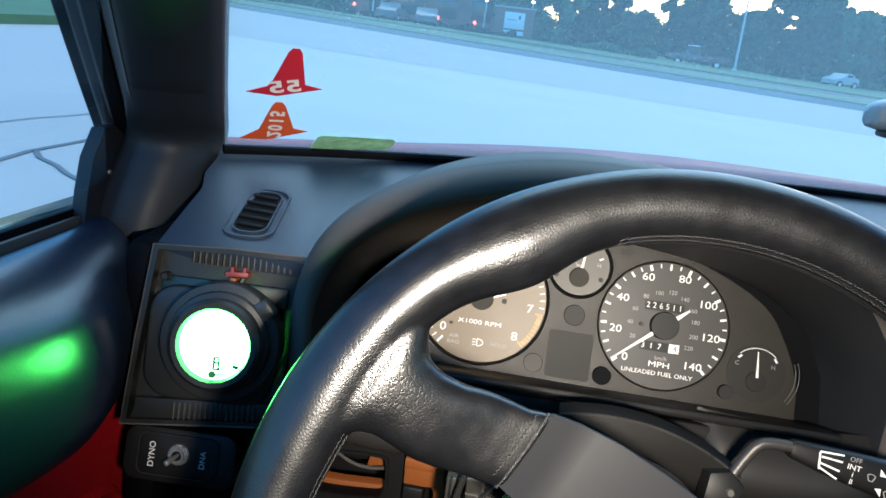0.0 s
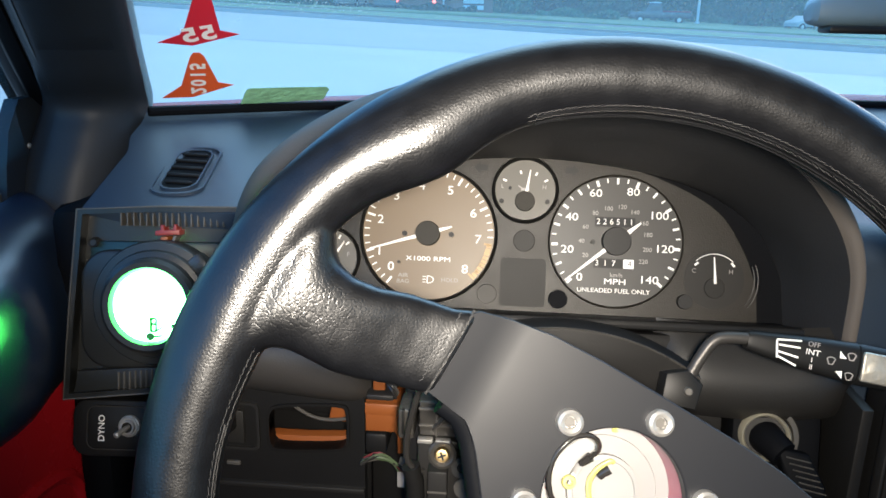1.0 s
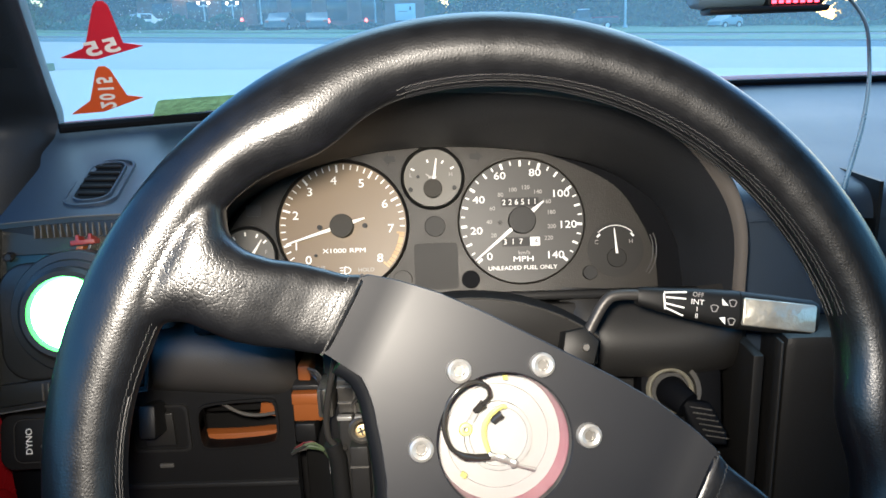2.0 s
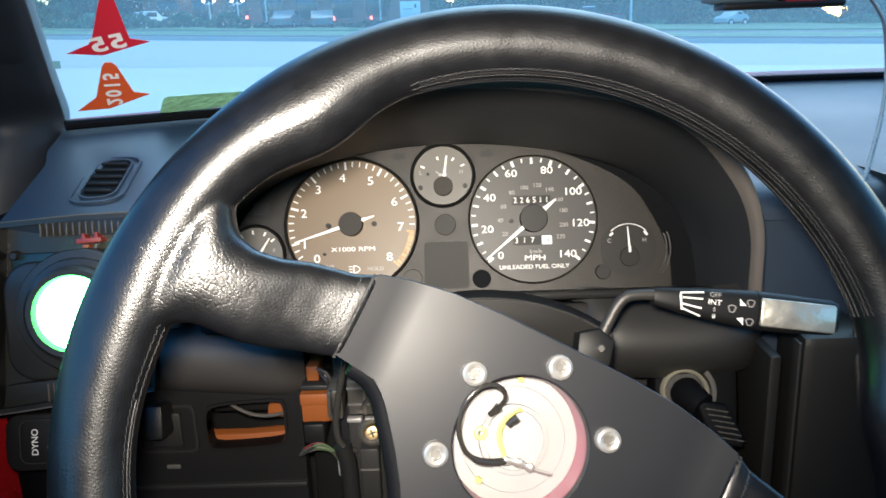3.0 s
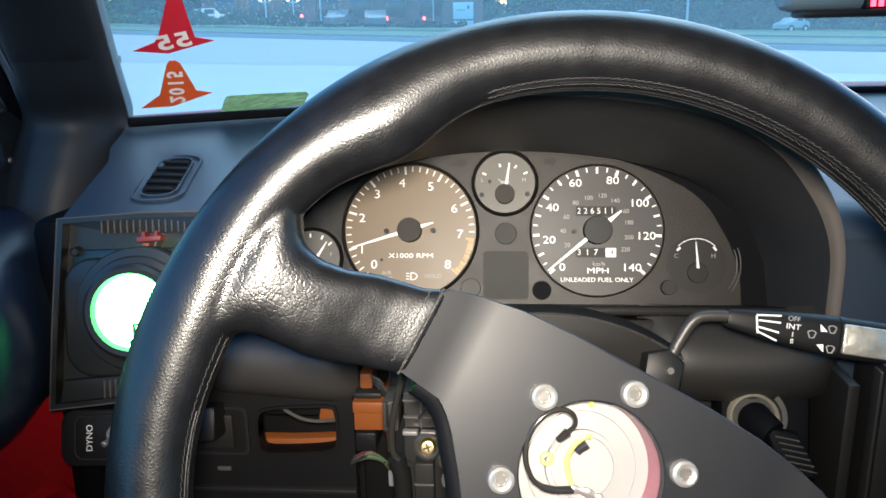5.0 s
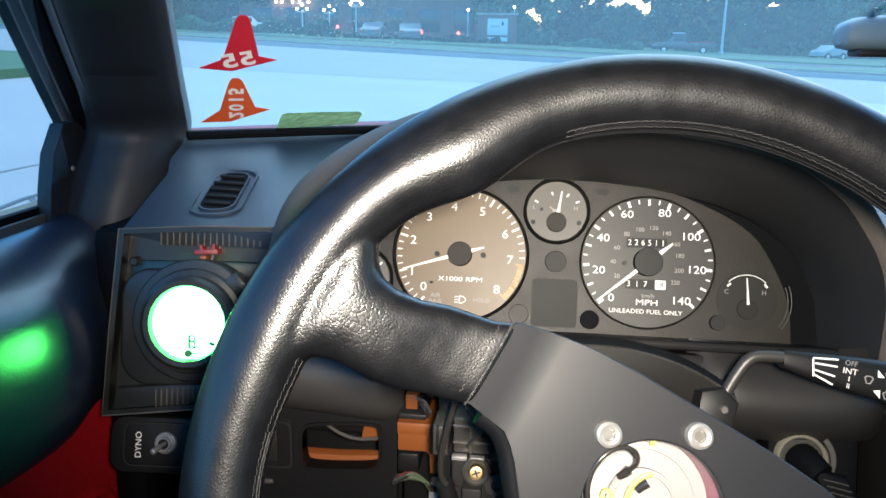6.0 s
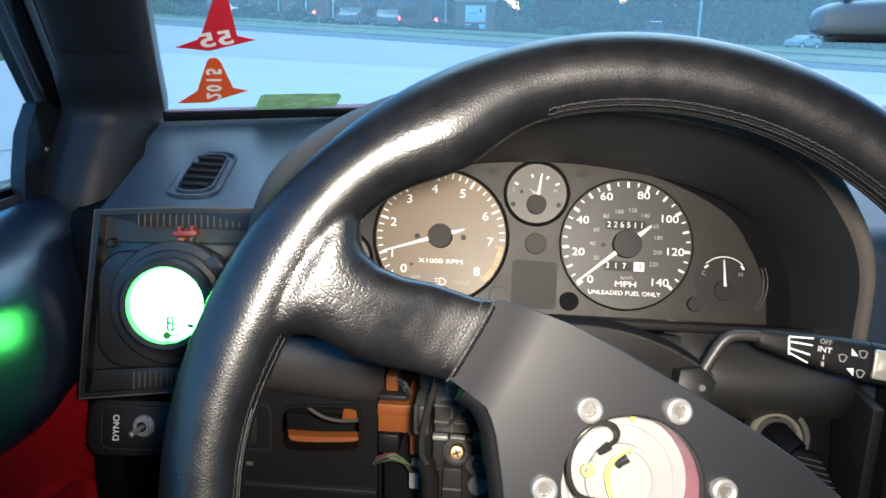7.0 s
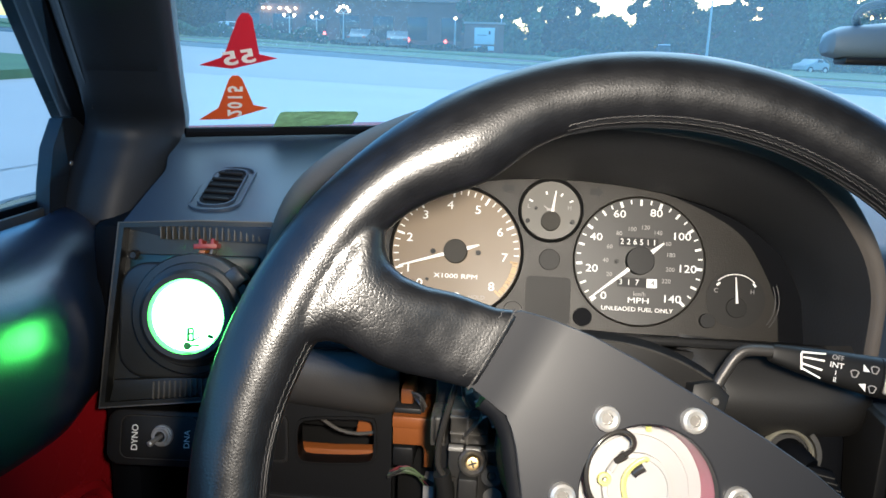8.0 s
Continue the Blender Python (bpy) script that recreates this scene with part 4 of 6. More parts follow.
part("needle", needle(HC[0], HC[1] - 0.003, 94, 0.0185, 0.0, 0.0009, 0.004), M_NEEDLE, heat, "pale needle", m=FACE_M)
part("needle_cap", cap(HC[0] + 0.0005, HC[1] - 0.0060, 0.0072, 0.0016), M_LENS, heat, m=FACE_M)

for r in (0.0275, 0.0300):
    part("panel_bead", sweep([FACE_M @ Vector((*polar(HC, r, a), 0.0006)) for a in range(-38, 24, 4)], 0.0004, 6), M_PLASG, cluster, "thin curved moulding line")
part("reset_peg", cap(0.1150, -0.0400, 0.0052, 0.005), M_RING, cluster, "small round black peg", m=FACE_M)

# fuel gauge
FC = (-0.1375, -0.0205)
fuel = part("fuel_gauge", disc(*FC, 0.0212, 0.0004, 0.0010), M_SMALLDIAL, cluster, "small fuel gauge", m=FACE_M)
part("bezel_ring", gauge_ring(*FC, 0.0206, 0.0230, 0.0050), M_RING, fuel)
for a in (40, 65, 95, 125, 150):
    part("scale_mark", bar(*polar(FC, 0.0155, a), *polar(FC, 0.0185, a), 0.0012, 0.0010, 0.0013), M_MARK, fuel, m=FACE_M, smooth=False)
for ch, dx in (("F", 0.0140), ("E", -0.0140)):
    part("letter", lift(words(ch, 0.0044, FC[0] + dx, FC[1] + 0.0030), 0.0014), M_DIM, fuel, m=FACE_M, smooth=False)
part("needle", needle(FC[0], FC[1] - 0.006, 58, 0.0215, -0.004, 0.0012, 0.004), M_NEEDLE, fuel, "pale needle", m=FACE_M)
part("needle_cap", cap(FC[0], FC[1] - 0.006, 0.0068, 0.006), M_PLASG, fuel, m=FACE_M)

# warning lamp windows and knobs in the panel
for x, y, r, mat, lab in ((0.0022, -0.0022, 0.0077, M_LENS, "round dark warning lens"), (0.0274, -0.0424, 0.0066, M_RUBBER, "round black trip reset knob"), (-0.0226, -0.0410, 0.0070, M_FACE, "round pale grey lens")):
    part("lens", cap(x, y, r, 0.0016 if "knob" not in lab else 0.006), mat, cluster, lab, m=FACE_M)
part("lens", plate(rounded(-0.0138, 0.0185, -0.0490, -0.0146, 0.003), 0.0002, 0.0007), M_LENS, cluster, "square dark warning window", m=FACE_M)
part("lens_frame", frame_plate(rounded(-0.0146, 0.0193, -0.0498, -0.0138, 0.0035), rounded(-0.0138, 0.0185, -0.0490, -0.0146, 0.003), 0.0, 0.0014), M_FACE, cluster, m=FACE_M)
for cx, s in ((-0.0304, -1), (0.0338, 1)):
    cy = 0.0490
    part("turn_arrow", plate([(cx + s * a, cy + b) for a, b in ((0.0050, 0), (0.0005, 0.0045), (0.0005, 0.0022), (-0.0045, 0.0022), (-0.0045, -0.0022), (0.0005, -0.0022), (0.0005, -0.0045))], 0.0002, 0.0006), M_RING, cluster, "unlit dark turn arrow", m=FACE_M, smooth=False)
part("lens", plate(rounded(-0.1385, -0.1272, 0.0095, 0.0180, 0.001), 0.0002, 0.0006), M_PLASG, cluster, "small square lens", m=FACE_M)
part("lower_ledge", box(-0.165, 0.180, -0.0585, -0.052, -0.004, 0.050, 0.003), M_PLAS, cluster, m=FACE_M)
part("lower_trim", box(-0.165, 0.185, -0.075, -0.060, -0.012, 0.046, 0.004), M_SHROUD, cluster, m=FACE_M)

# ---------------------------------------------------------------- steering wheel

WHEEL_M = frame_of(WHEEL_HUB, WHEEL_N) @ Matrix.Rotation(radians(-30.5), 4, "Z")
wheel = thing("steering_wheel", "black leather three-spoke sports steering wheel turned clockwise", "steering wheel", WHEEL_HUB)
RIM_R, RIM_T, RIM_Z = 0.1625, 0.0150, 0.0128


def rim_swell(deg):
    """How far the grips swell inwards near the side spokes."""
    d = lambda c, w: math.exp(-(((deg - c + 180) % 360 - 180) / w) ** 2)
    return 0.0040 * (d(149, 9) + d(31, 9)) + 0.0016 * (d(186, 12) + d(-6, 12))


def rim_point(deg, tube):
    s = rim_swell(deg)
    a = radians(deg)
    r = RIM_R - s * 0.9 + (RIM_T + s) * math.cos(tube)
    return Vector((r * math.cos(a), r * math.sin(a), RIM_Z + (RIM_T + 0.3 * s) * math.sin(tube)))


def rim_mesh():
    bm = bmesh.new()
    nu, nv = 180, 28
    g = [[bm.verts.new(rim_point(360 * i / nu, 2 * math.pi * j / nv)) for j in range(nv)] for i in range(nu)]
    for i in range(nu):
        for j in range(nv):
            bm.faces.new((g[i][j], g[(i + 1) % nu][j], g[(i + 1) % nu][(j + 1) % nv], g[i][(j + 1) % nv]))
    return bm


def stitches(start, end):
    """Two rows of slanted thread along the inner side of the rim, and the sunk seam between."""
    bms = bmesh.new()

    def stick(a, b, w):
        d = (b - a).normalized()
        s = d.orthogonal().normalized() * w
        t = d.cross(s)
        q = [[bms.verts.new(p + x) for x in (s, t, -s, -t)] for p in (a, b)]
        for k in range(4):
            bms.faces.new((q[0][k], q[1][k], q[1][(k + 1) % 4], q[0][(k + 1) % 4]))
        bms.faces.new(q[0][::-1])
        bms.faces.new(q[1])
    n = 300
    for row, lean in ((radians(150), 0.4), (radians(166), -0.4)):
        for i in range(n):
            d0, d1 = 360 * i / n, 360 * (i + 1.02) / n
            if not start < d0 < end:
                continue
            a = rim_point(d0, row)
            b = rim_point(d1, row + lean * 0.13)
            c = Vector((a.x, a.y, RIM_Z + (a.z - RIM_Z) * 1.03))
            e = Vector((b.x, b.y, RIM_Z + (b.z - RIM_Z) * 1.03))
            stick(c, e, 0.00014)
    return bms


def arm(side, stations):
    """A leather arm from the rim to the plate; each station is (x, y low, y high, z middle, half thickness)."""
    bm = bmesh.new()
    rings = []
    fine = []
    for a, b in zip(stations, stations[1:]):
        for k in range(6):
            t = k / 6
            fine.append([p + (q - p) * t for p, q in zip(a, b)])
    fine.append(stations[-1])
    n = 28
    for x, y0, y1, zc, h in fine:
        ring = []
        for k in range(n):
            t = 2 * math.pi * k / n
            c, s = math.cos(t), math.sin(t)
            ry = (y1 - y0) / 2
            ring.append(bm.verts.new((side * x, (y0 + y1) / 2 + ry * math.copysign(abs(c) ** 0.75, c), zc + h * math.copysign(abs(s) ** 0.75, s))))
        rings.append(ring)
    for a, b in zip(rings, rings[1:]):
        for k in range(n):
            bm.faces.new((a[k], b[k], b[(k + 1) % n], a[(k + 1) % n]))
    bm.faces.new(rings[0])
    bm.faces.new(rings[-1][::-1])
    return bm


ARM = [(0.158, -0.042, 0.048, 0.0128, 0.0100), (0.1505, -0.031, 0.044, 0.0128, 0.0124), (0.1460, -0.0215, 0.0385, 0.0126, 0.0128), (0.1425, -0.0157, 0.0325, 0.0122, 0.0126), (0.1390, -0.0136, 0.0272, 0.0117, 0.0122), (0.1350, -0.0123, 0.0240, 0.0110, 0.0117),
       (0.128, -0.0120, 0.0228, 0.0097, 0.0108), (0.118, -0.0118, 0.0245, 0.0075, 0.0095), (0.108, -0.0093, 0.0283, 0.0050, 0.0080), (0.098, -0.0056, 0.0306, 0.0030, 0.0068), (0.090, -0.0034, 0.0322, 0.0024, 0.0058), (0.084, -0.0014, 0.0352, 0.0022, 0.0052), (0.0815, -0.0012, 0.0356, 0.0020, 0.0048)]
LOW = [(0.156, -0.040, 0.040, 0.0128, 0.0100), (0.149, -0.030, 0.030, 0.0126, 0.0118), (0.138, -0.022, 0.022, 0.0110, 0.0110), (0.110, -0.018, 0.018, 0.0060, 0.0080), (0.084, -0.019, 0.019, 0.0008, 0.0052)]


def blended(bm, voxel, rounds):
    """The outer skin of shapes that run into one another, with soft joints."""
    me = bpy.data.meshes.new("skin")
    bm.to_mesh(me)
    bm.free()
    o = bpy.data.objects.new("skin", me)
    scene.collection.objects.link(o)
    r = o.modifiers.new("skin", "REMESH")
    r.mode, r.voxel_size = "VOXEL", voxel
    q = o.modifiers.new("soft", "SMOOTH")
    q.factor, q.iterations = 0.5, rounds
    out = bpy.data.meshes.new_from_object(o.evaluated_get(bpy.context.evaluated_depsgraph_get()))
    res = bmesh.new()
    res.from_mesh(out)
    bpy.data.objects.remove(o)
    bpy.data.meshes.remove(me)
    bpy.data.meshes.remove(out)
    return res


def keep(skin, test):
    b = skin.copy()
    bmesh.ops.delete(b, geom=[f for f in b.faces if not test(f.calc_center_median())], context="FACES")
    return b


low_arm = arm(1, LOW)
low_arm.transform(Matrix.Rotation(radians(-90), 4, "Z"))
SKIN = blended(join(rim_mesh(), arm(-1, ARM), arm(1, ARM), low_arm), 0.0013, 6)
EDGE = 0.1385
rim = part("rim", keep(SKIN, lambda p: math.hypot(p.x, p.y) >= EDGE), M_LEATHER, wheel, "worn black leather rim", m=WHEEL_M)
for side in (-1, 1):
    sp = part("spoke_grip", keep(SKIN, lambda p: math.hypot(p.x, p.y) < EDGE and p.x * side > 0.05), M_LEATHER, wheel, "creased black leather spoke wrap", m=WHEEL_M)
    pts = [Vector((side * 0.0835, -0.0012 + 0.0364 * k / 14, 0.0022 + 0.0050 * math.sqrt(max(0, 1 - ((k - 7) / 7.2) ** 2)))) for k in range(15)]
    part("edge_seam", sweep(pts, 0.0007, 6), M_WELT, sp, m=WHEEL_M)
    row = [Vector((side * (0.0873 + 0.0007 * (k % 2)), 0.0012 + 0.0310 * k / 28, 0.0034 + 0.0058 * (max(0, 1 - abs((k - 14) / 14.6) ** 2.6)) ** 0.38)) for k in range(29)]
    part("edge_stitching", sweep(row, 0.00020, 5), M_STITCH, sp, "pale zigzag stitching", m=WHEEL_M)
part("spoke_grip", keep(SKIN, lambda p: math.hypot(p.x, p.y) < EDGE and abs(p.x) <= 0.05), M_LEATHER, wheel, "black leather lower spoke wrap", m=WHEEL_M)
SKIN.free()
for a0, a1 in ((46, 134), (184, 356)):
    part("stitching", stitches(a0, a1), M_STITCH, rim, "grey cross stitching", m=WHEEL_M, smooth=False)["kind"] = "stuff"
part("loose_thread", sweep([(-0.1645, 0.0040, 0.0262), (-0.1625, 0.0050, 0.0280), (-0.1605, 0.0046, 0.0276)], 0.00013, 6), M_DIM, rim, "loose white thread end", m=WHEEL_M)
for tube, wr in ((158, 0.0004), (176, 0.0004), (187, 0.0004)):
    for a0, a1 in ((47, 133), (198, 342)) if tube == 158 else ((47, 133),):
        part("seam_welt", sweep([rim_point(a0 + (a1 - a0) * i / 60, radians(tube)) for i in range(61)], wr, 6), M_LEATHER, rim, m=WHEEL_M)

half = [(0, 44.5), (30, 44.3), (52, 43), (70, 39.8), (84, 35.6), (84, -0.3), (72, -0.8), (66, -2.0), (61, -5.5), (56, -10.5), (45, -24.5), (37, -36), (31, -48), (26, -62), (20.5, -76), (19, -84)]
outline = [(x / 1000, y / 1000) for x, y in half] + [(-x / 1000, y / 1000) for x, y in half[::-1][:-1]]


def holed_plate(outline, r, z0, z1, bevel):
    """A plate with a round hole: the outline is met by rays from the middle."""
    n = 180
    outer = []
    for i in range(n):
        a = 2 * math.pi * i / n
        d = Vector((math.cos(a), math.sin(a)))
        best = None
        for p, q in zip(outline, outline[1:] + outline[:1]):
            e = (q[0] - p[0], q[1] - p[1])
            den = d.x * e[1] - d.y * e[0]
            if abs(den) < 1e-12:
                continue
            t = (p[0] * e[1] - p[1] * e[0]) / den
            s = (p[0] * d.y - p[1] * d.x) / den
            if t > 0 and -1e-9 <= s <= 1 + 1e-9 and (best is None or t > best):
                best = t
        outer.append((d.x * best, d.y * best))
    inner = circle(0, 0, r, n)
    bm = bmesh.new()
    shrink = lambda o, k: [(x * (1 - k / math.hypot(x, y)), y * (1 - k / math.hypot(x, y))) for x, y in o]
    rows = [[bm.verts.new((x, y, z)) for x, y in o] for o, z in ((outer, z0), (outer, z1 - bevel), (shrink(outer, bevel), z1), (shrink(inner, -bevel), z1), (inner, z1 - bevel), (inner, z0))]
    for a in range(6):
        p, q = rows[a], rows[(a + 1) % 6]
        for i in range(n):
            bm.faces.new((p[i], p[(i + 1) % n], q[(i + 1) % n], q[i]))
    return bm


BEND = 0.0675
hub = holed_plate(outline, 0.0280, -0.0030, 0.0020, 0.0006)
for k in range(-4, 5):
    for side in (-1, 1):
        bmesh.ops.bisect_plane(hub, geom=hub.verts[:] + hub.edges[:] + hub.faces[:], plane_co=(side * (BEND + 0.0016 * k), 0, 0), plane_no=(1, 0, 0), dist=1e-6)
for v in hub.verts:
    d = abs(v.co.x) - BEND
    v.co.z += 0.19 * (0 if d < -0.0064 else d if d > 0.0064 else (d + 0.0064) ** 2 / 0.0256)
# black tube paints the plate's thick edge and the shadow along it
part("edge_shade", sweep(smooth_path([(-0.076, -0.0018, -0.003), (-0.0672, -0.0030, -0.004), (-0.0595, -0.0080, -0.005), (-0.0530, -0.0155, -0.005), (-0.0420, -0.0292, -0.005), (-0.0340, -0.0415, -0.005), (-0.0275, -0.0545, -0.005), (-0.0215, -0.0710, -0.005)], 6), 0.0046, 12), M_RUBBER, wheel, "black tube drawn for the thick shaded plate edge", m=WHEEL_M)
part("hub_plate", hub, M_PLATE, wheel, "satin dark grey metal hub plate", m=WHEEL_M)

for k in range(6):
    a = radians(30 + 60 * k)
    b = part("hub_bolt", lathe([(0, 0.0012), (0.0022, 0.0012), (0.0024, 0.0034), (0.0038, 0.0042), (0.0049, 0.0034), (0.0052, 0.0016), (0.0052, 0.0)], 28), M_STEEL, wheel, "bright socket-head bolt",
             m=WHEEL_M @ Matrix.Translation((0.035 * math.cos(a), 0.035 * math.sin(a), 0.0020)))
    part("socket", plate(circle(0, 0, 0.0023, 6), 0.0012, 0.0015), M_GREY, b, m=WHEEL_M @ Matrix.Translation((0.035 * math.cos(a), 0.035 * math.sin(a), 0.0020)))

cup = part("hub_cup", lathe([(0.0305, -0.003), (0.0305, -0.075), (0.0279, -0.075), (0.0279, -0.0031)], 64), M_PINK, wheel, "red anodised hub boss", m=WHEEL_M)
part("cup_floor", lathe([(0.0278, -0.018), (0.0225, -0.0178), (0.0222, -0.0172), (0.0150, -0.0170), (0.0147, -0.0148), (0.0128, -0.0146), (0.0125, -0.0152), (0.0, -0.0152)], 64), M_CUP, cup, "bright off-white cup floor", m=WHEEL_M)
U = WHEEL_M @ Matrix.Rotation(radians(30.5), 4, "Z")  # upright wheel axes
wire = smooth_path([(-0.0052, -0.0078, -0.011), (-0.012, -0.0072, -0.009), (-0.0176, -0.0052, -0.006), (-0.0222, -0.001, -0.003), (-0.0247, 0.0060, 0.000), (-0.0242, 0.0130, 0.001), (-0.0212, 0.0195, 0.002), (-0.0155, 0.0243, 0.002), (-0.0098, 0.0252, 0.001), (-0.0052, 0.0225, -0.002), (-0.0040, 0.0182, -0.006), (-0.0065, 0.0145, -0.010), (-0.0090, 0.0120, -0.012)], 8)
part("horn_wire", sweep(wire, lambda q: 0.00105 + 0.0006 * smooth01((0.22 - q) / 0.1), 10), M_WIRE, wheel, "looped black horn wire", m=U)
part("wire_boot", sweep([(-0.0062, 0.0148, -0.0100), (-0.0084, 0.0127, -0.0115), (-0.0098, 0.0116, -0.0125)], lambda q: 0.0017 + 0.0003 * math.cos(9 * q), 12), M_WIRE, wheel, m=U)
part("wire_boot", sweep([(0.0016, 0.0098, -0.0110), (-0.0012, 0.0080, -0.0115), (-0.0025, 0.0066, -0.0120)], lambda q: 0.0021 - 0.0004 * q, 12), M_WIRE, wheel, m=U)
part("spade_sleeve", sweep([(-0.0098, 0.0112, -0.0125), (-0.0118, 0.0078, -0.0128)], 0.0017, 8, squash=0.6), M_CUP, wheel, "clear terminal sleeve", m=U)
part("terminal", lathe([(0.0010, 0.0004), (0.0014, 0.0012), (0.0026, 0.0011), (0.0030, 0.0), (0.0010, 0.0)], 20), M_YEL, wheel, "yellow ring terminal", m=U @ Matrix.Translation((-0.0143, 0.0042, -0.0135)))
part("terminal", sweep(smooth_path([(0.0034, 0.0124, -0.0108), (0.0015, 0.0128, -0.0106), (-0.0030, 0.0095, -0.0118), (-0.0060, 0.0050, -0.0126), (-0.0065, 0.0000, -0.0126), (-0.0052, -0.0060, -0.0120)], 6), lambda q: 0.0010 + 0.0005 * math.sin(3.1 * q), 10, squash=0.7), M_YEL, wheel, "yellow sleeved lead", m=U)
part("terminal", sweep([(0.0046, 0.0262, -0.0140), (0.0050, 0.0240, -0.0145)], 0.0014, 8, squash=0.6), M_YEL, wheel, "yellow clip", m=U)
part("terminal", sweep([(-0.0160, -0.0140, -0.0140), (-0.0168, -0.0158, -0.0145)], 0.0016, 8, squash=0.6), M_YEL, wheel, "yellow clip", m=U)
part("lead", sweep(smooth_path([(-0.0060, -0.0076, -0.0115), (-0.0005, -0.0086, -0.0110), (0.0045, -0.0112, -0.0110), (0.0082, -0.0130, -0.0112), (0.0140, -0.0150, -0.0115)], 5), lambda q: 0.0020 + 0.0004 * math.sin(26 * q) if q < 0.62 else 0.0010, 10, squash=0.7), M_STEEL, wheel, "bare silver crimped lead", m=U)

# ---------------------------------------------------------------- column behind the wheel

column = thing("steering_column", "black steering column switch block with exposed wiring", "steering column", (0.03, -0.15, 0.74))
COL_M = frame_of(WHEEL_HUB, WHEEL_N)
part("switch_drum", lathe([(0.0, -0.072), (0.044, -0.072), (0.047, -0.075), (0.048, -0.080), (0.048, -0.125), (0, -0.125)], 64), M_SHROUD, column, "round black switch drum", m=COL_M)
part("drum_edge", lathe([(0.0465, -0.0735), (0.0482, -0.0730), (0.0486, -0.0750), (0.0470, -0.0760)], 64), M_PLASG, column, m=COL_M)
part("tube", lathe([(0.022, -0.06), (0.022, -0.40), (0.018, -0.40), (0.018, -0.06)], 32), M_PLAS, column, m=COL_M)
part("switch_body", box(-0.008, 0.078, -0.16, -0.10, 0.70, 0.752, 0.006), M_SHROUD, column)


def cover_arc(x):
    return 0.789 - 0.125 + math.sqrt(0.125 ** 2 - (x - 0.022) ** 2)


COVER = [(-0.008 + 0.106 * k / 24, cover_arc(-0.008 + 0.106 * k / 24)) for k in range(25)]
part("upper_cover", plate(COVER[::-1] + [(-0.008, 0.745), (0.098, 0.745)], 0.126, 0.140, 0.002), M_SHROUD, column, "black curved column cover", m=Matrix(((1, 0, 0, 0), (0, 0, -1, 0.0), (0, 1, 0, 0), (0, 0, 0, 1))))
part("cover_edge", sweep([(x, -0.1395, z - 0.0008) for x, z in COVER], 0.0007, 6), M_CONN, column)

stalk = thing("wiper_stalk", "black wiper stalk with white symbols and silver tip", "column stalk", (0.10, -0.14, 0.77))
part("root", plate([(-0.013, -0.008), (0.006, -0.012), (0.010, 0.002), (0.002, 0.010), (-0.010, 0.008)], -0.008, 0.006, 0.003), M_RING, stalk, m=frame_of((0.086, -0.150, 0.762), (0.05, -0.92, 0.38)))
part("screw", lathe([(0, 0.0012), (0.0018, 0.0012), (0.0024, 0.0), (0.0024, -0.002)], 16), M_GREY, stalk, "small screw", m=frame_of((0.0875, -0.1575, 0.7635), (0.05, -0.92, 0.38)))
part("shaft", sweep(smooth_path([(0.090, -0.143, 0.764), (0.096, -0.140, 0.775), (0.102, -0.138, 0.7838), (0.109, -0.137, 0.7868), (0.126, -0.136, 0.7862)], 6), 0.0033, 12), M_SHAFT, stalk, "satin grey bent shaft")
S0, S1 = Vector((0.120, -0.1355, 0.7855)), Vector((0.2265, -0.1330, 0.7690))
SX = (S1 - S0).normalized()
SZ = Vector((0, -0.95, 0.31))
SZ = (SZ - SX * SZ.dot(SX)).normalized()
SY = SZ.cross(SX)
ST = Matrix((SX, SY, SZ)).transposed().to_4x4()
ST.translation = S0


def stalk_body(stations, n=28):
    bm = bmesh.new()
    rings = []
    for x, yc, hy, hz in stations:
        rings.append([bm.verts.new((x, yc + hy * math.copysign(abs(math.cos(t)) ** 0.7, math.cos(t)), hz * math.copysign(abs(math.sin(t)) ** 0.7, math.sin(t)))) for t in (2 * math.pi * k / n for k in range(n))])
    for a, b in zip(rings, rings[1:]):
        for k in range(n):
            bm.faces.new((a[k], b[k], b[(k + 1) % n], a[(k + 1) % n]))
    bm.faces.new(rings[0])
    bm.faces.new(rings[-1][::-1])
    return bm


part("body", stalk_body([(0.0, 0, 0.0045, 0.0045), (0.002, 0, 0.0055, 0.0050), (0.02, -0.0010, 0.0078, 0.0062), (0.04, -0.0015, 0.0098, 0.0070), (0.058, -0.0020, 0.0112, 0.0075), (0.0585, -0.0020, 0.0112, 0.0075)]), M_RING, stalk, "glossy black grip", m=ST)
tip = part("tip", stalk_body([(0.0590, -0.0020, 0.0112, 0.0075), (0.080, -0.0020, 0.0110, 0.0074), (0.103, -0.0015, 0.0100, 0.0070), (0.1065, -0.0015, 0.0085, 0.0055)]), M_RING, stalk, "black end of the stalk", m=ST)
part("silver_pad", box(0.060, 0.1035, -0.0105, 0.0055, 0.0050, 0.0085, 0.0015), M_PAD, tip, "worn silver finger pad", m=ST)
marks = [bar(0.0135, 0.0030, 0.0150, -0.0060, 0.0009), bar(0.0135, 0.0035, 0.0265, 0.0050, 0.0009), bar(0.0150, 0.0010, 0.0265, 0.0012, 0.0009), bar(0.0150, -0.0025, 0.0260, -0.0040, 0.0009), bar(0.0150, -0.0050, 0.0255, -0.0085, 0.0009)]
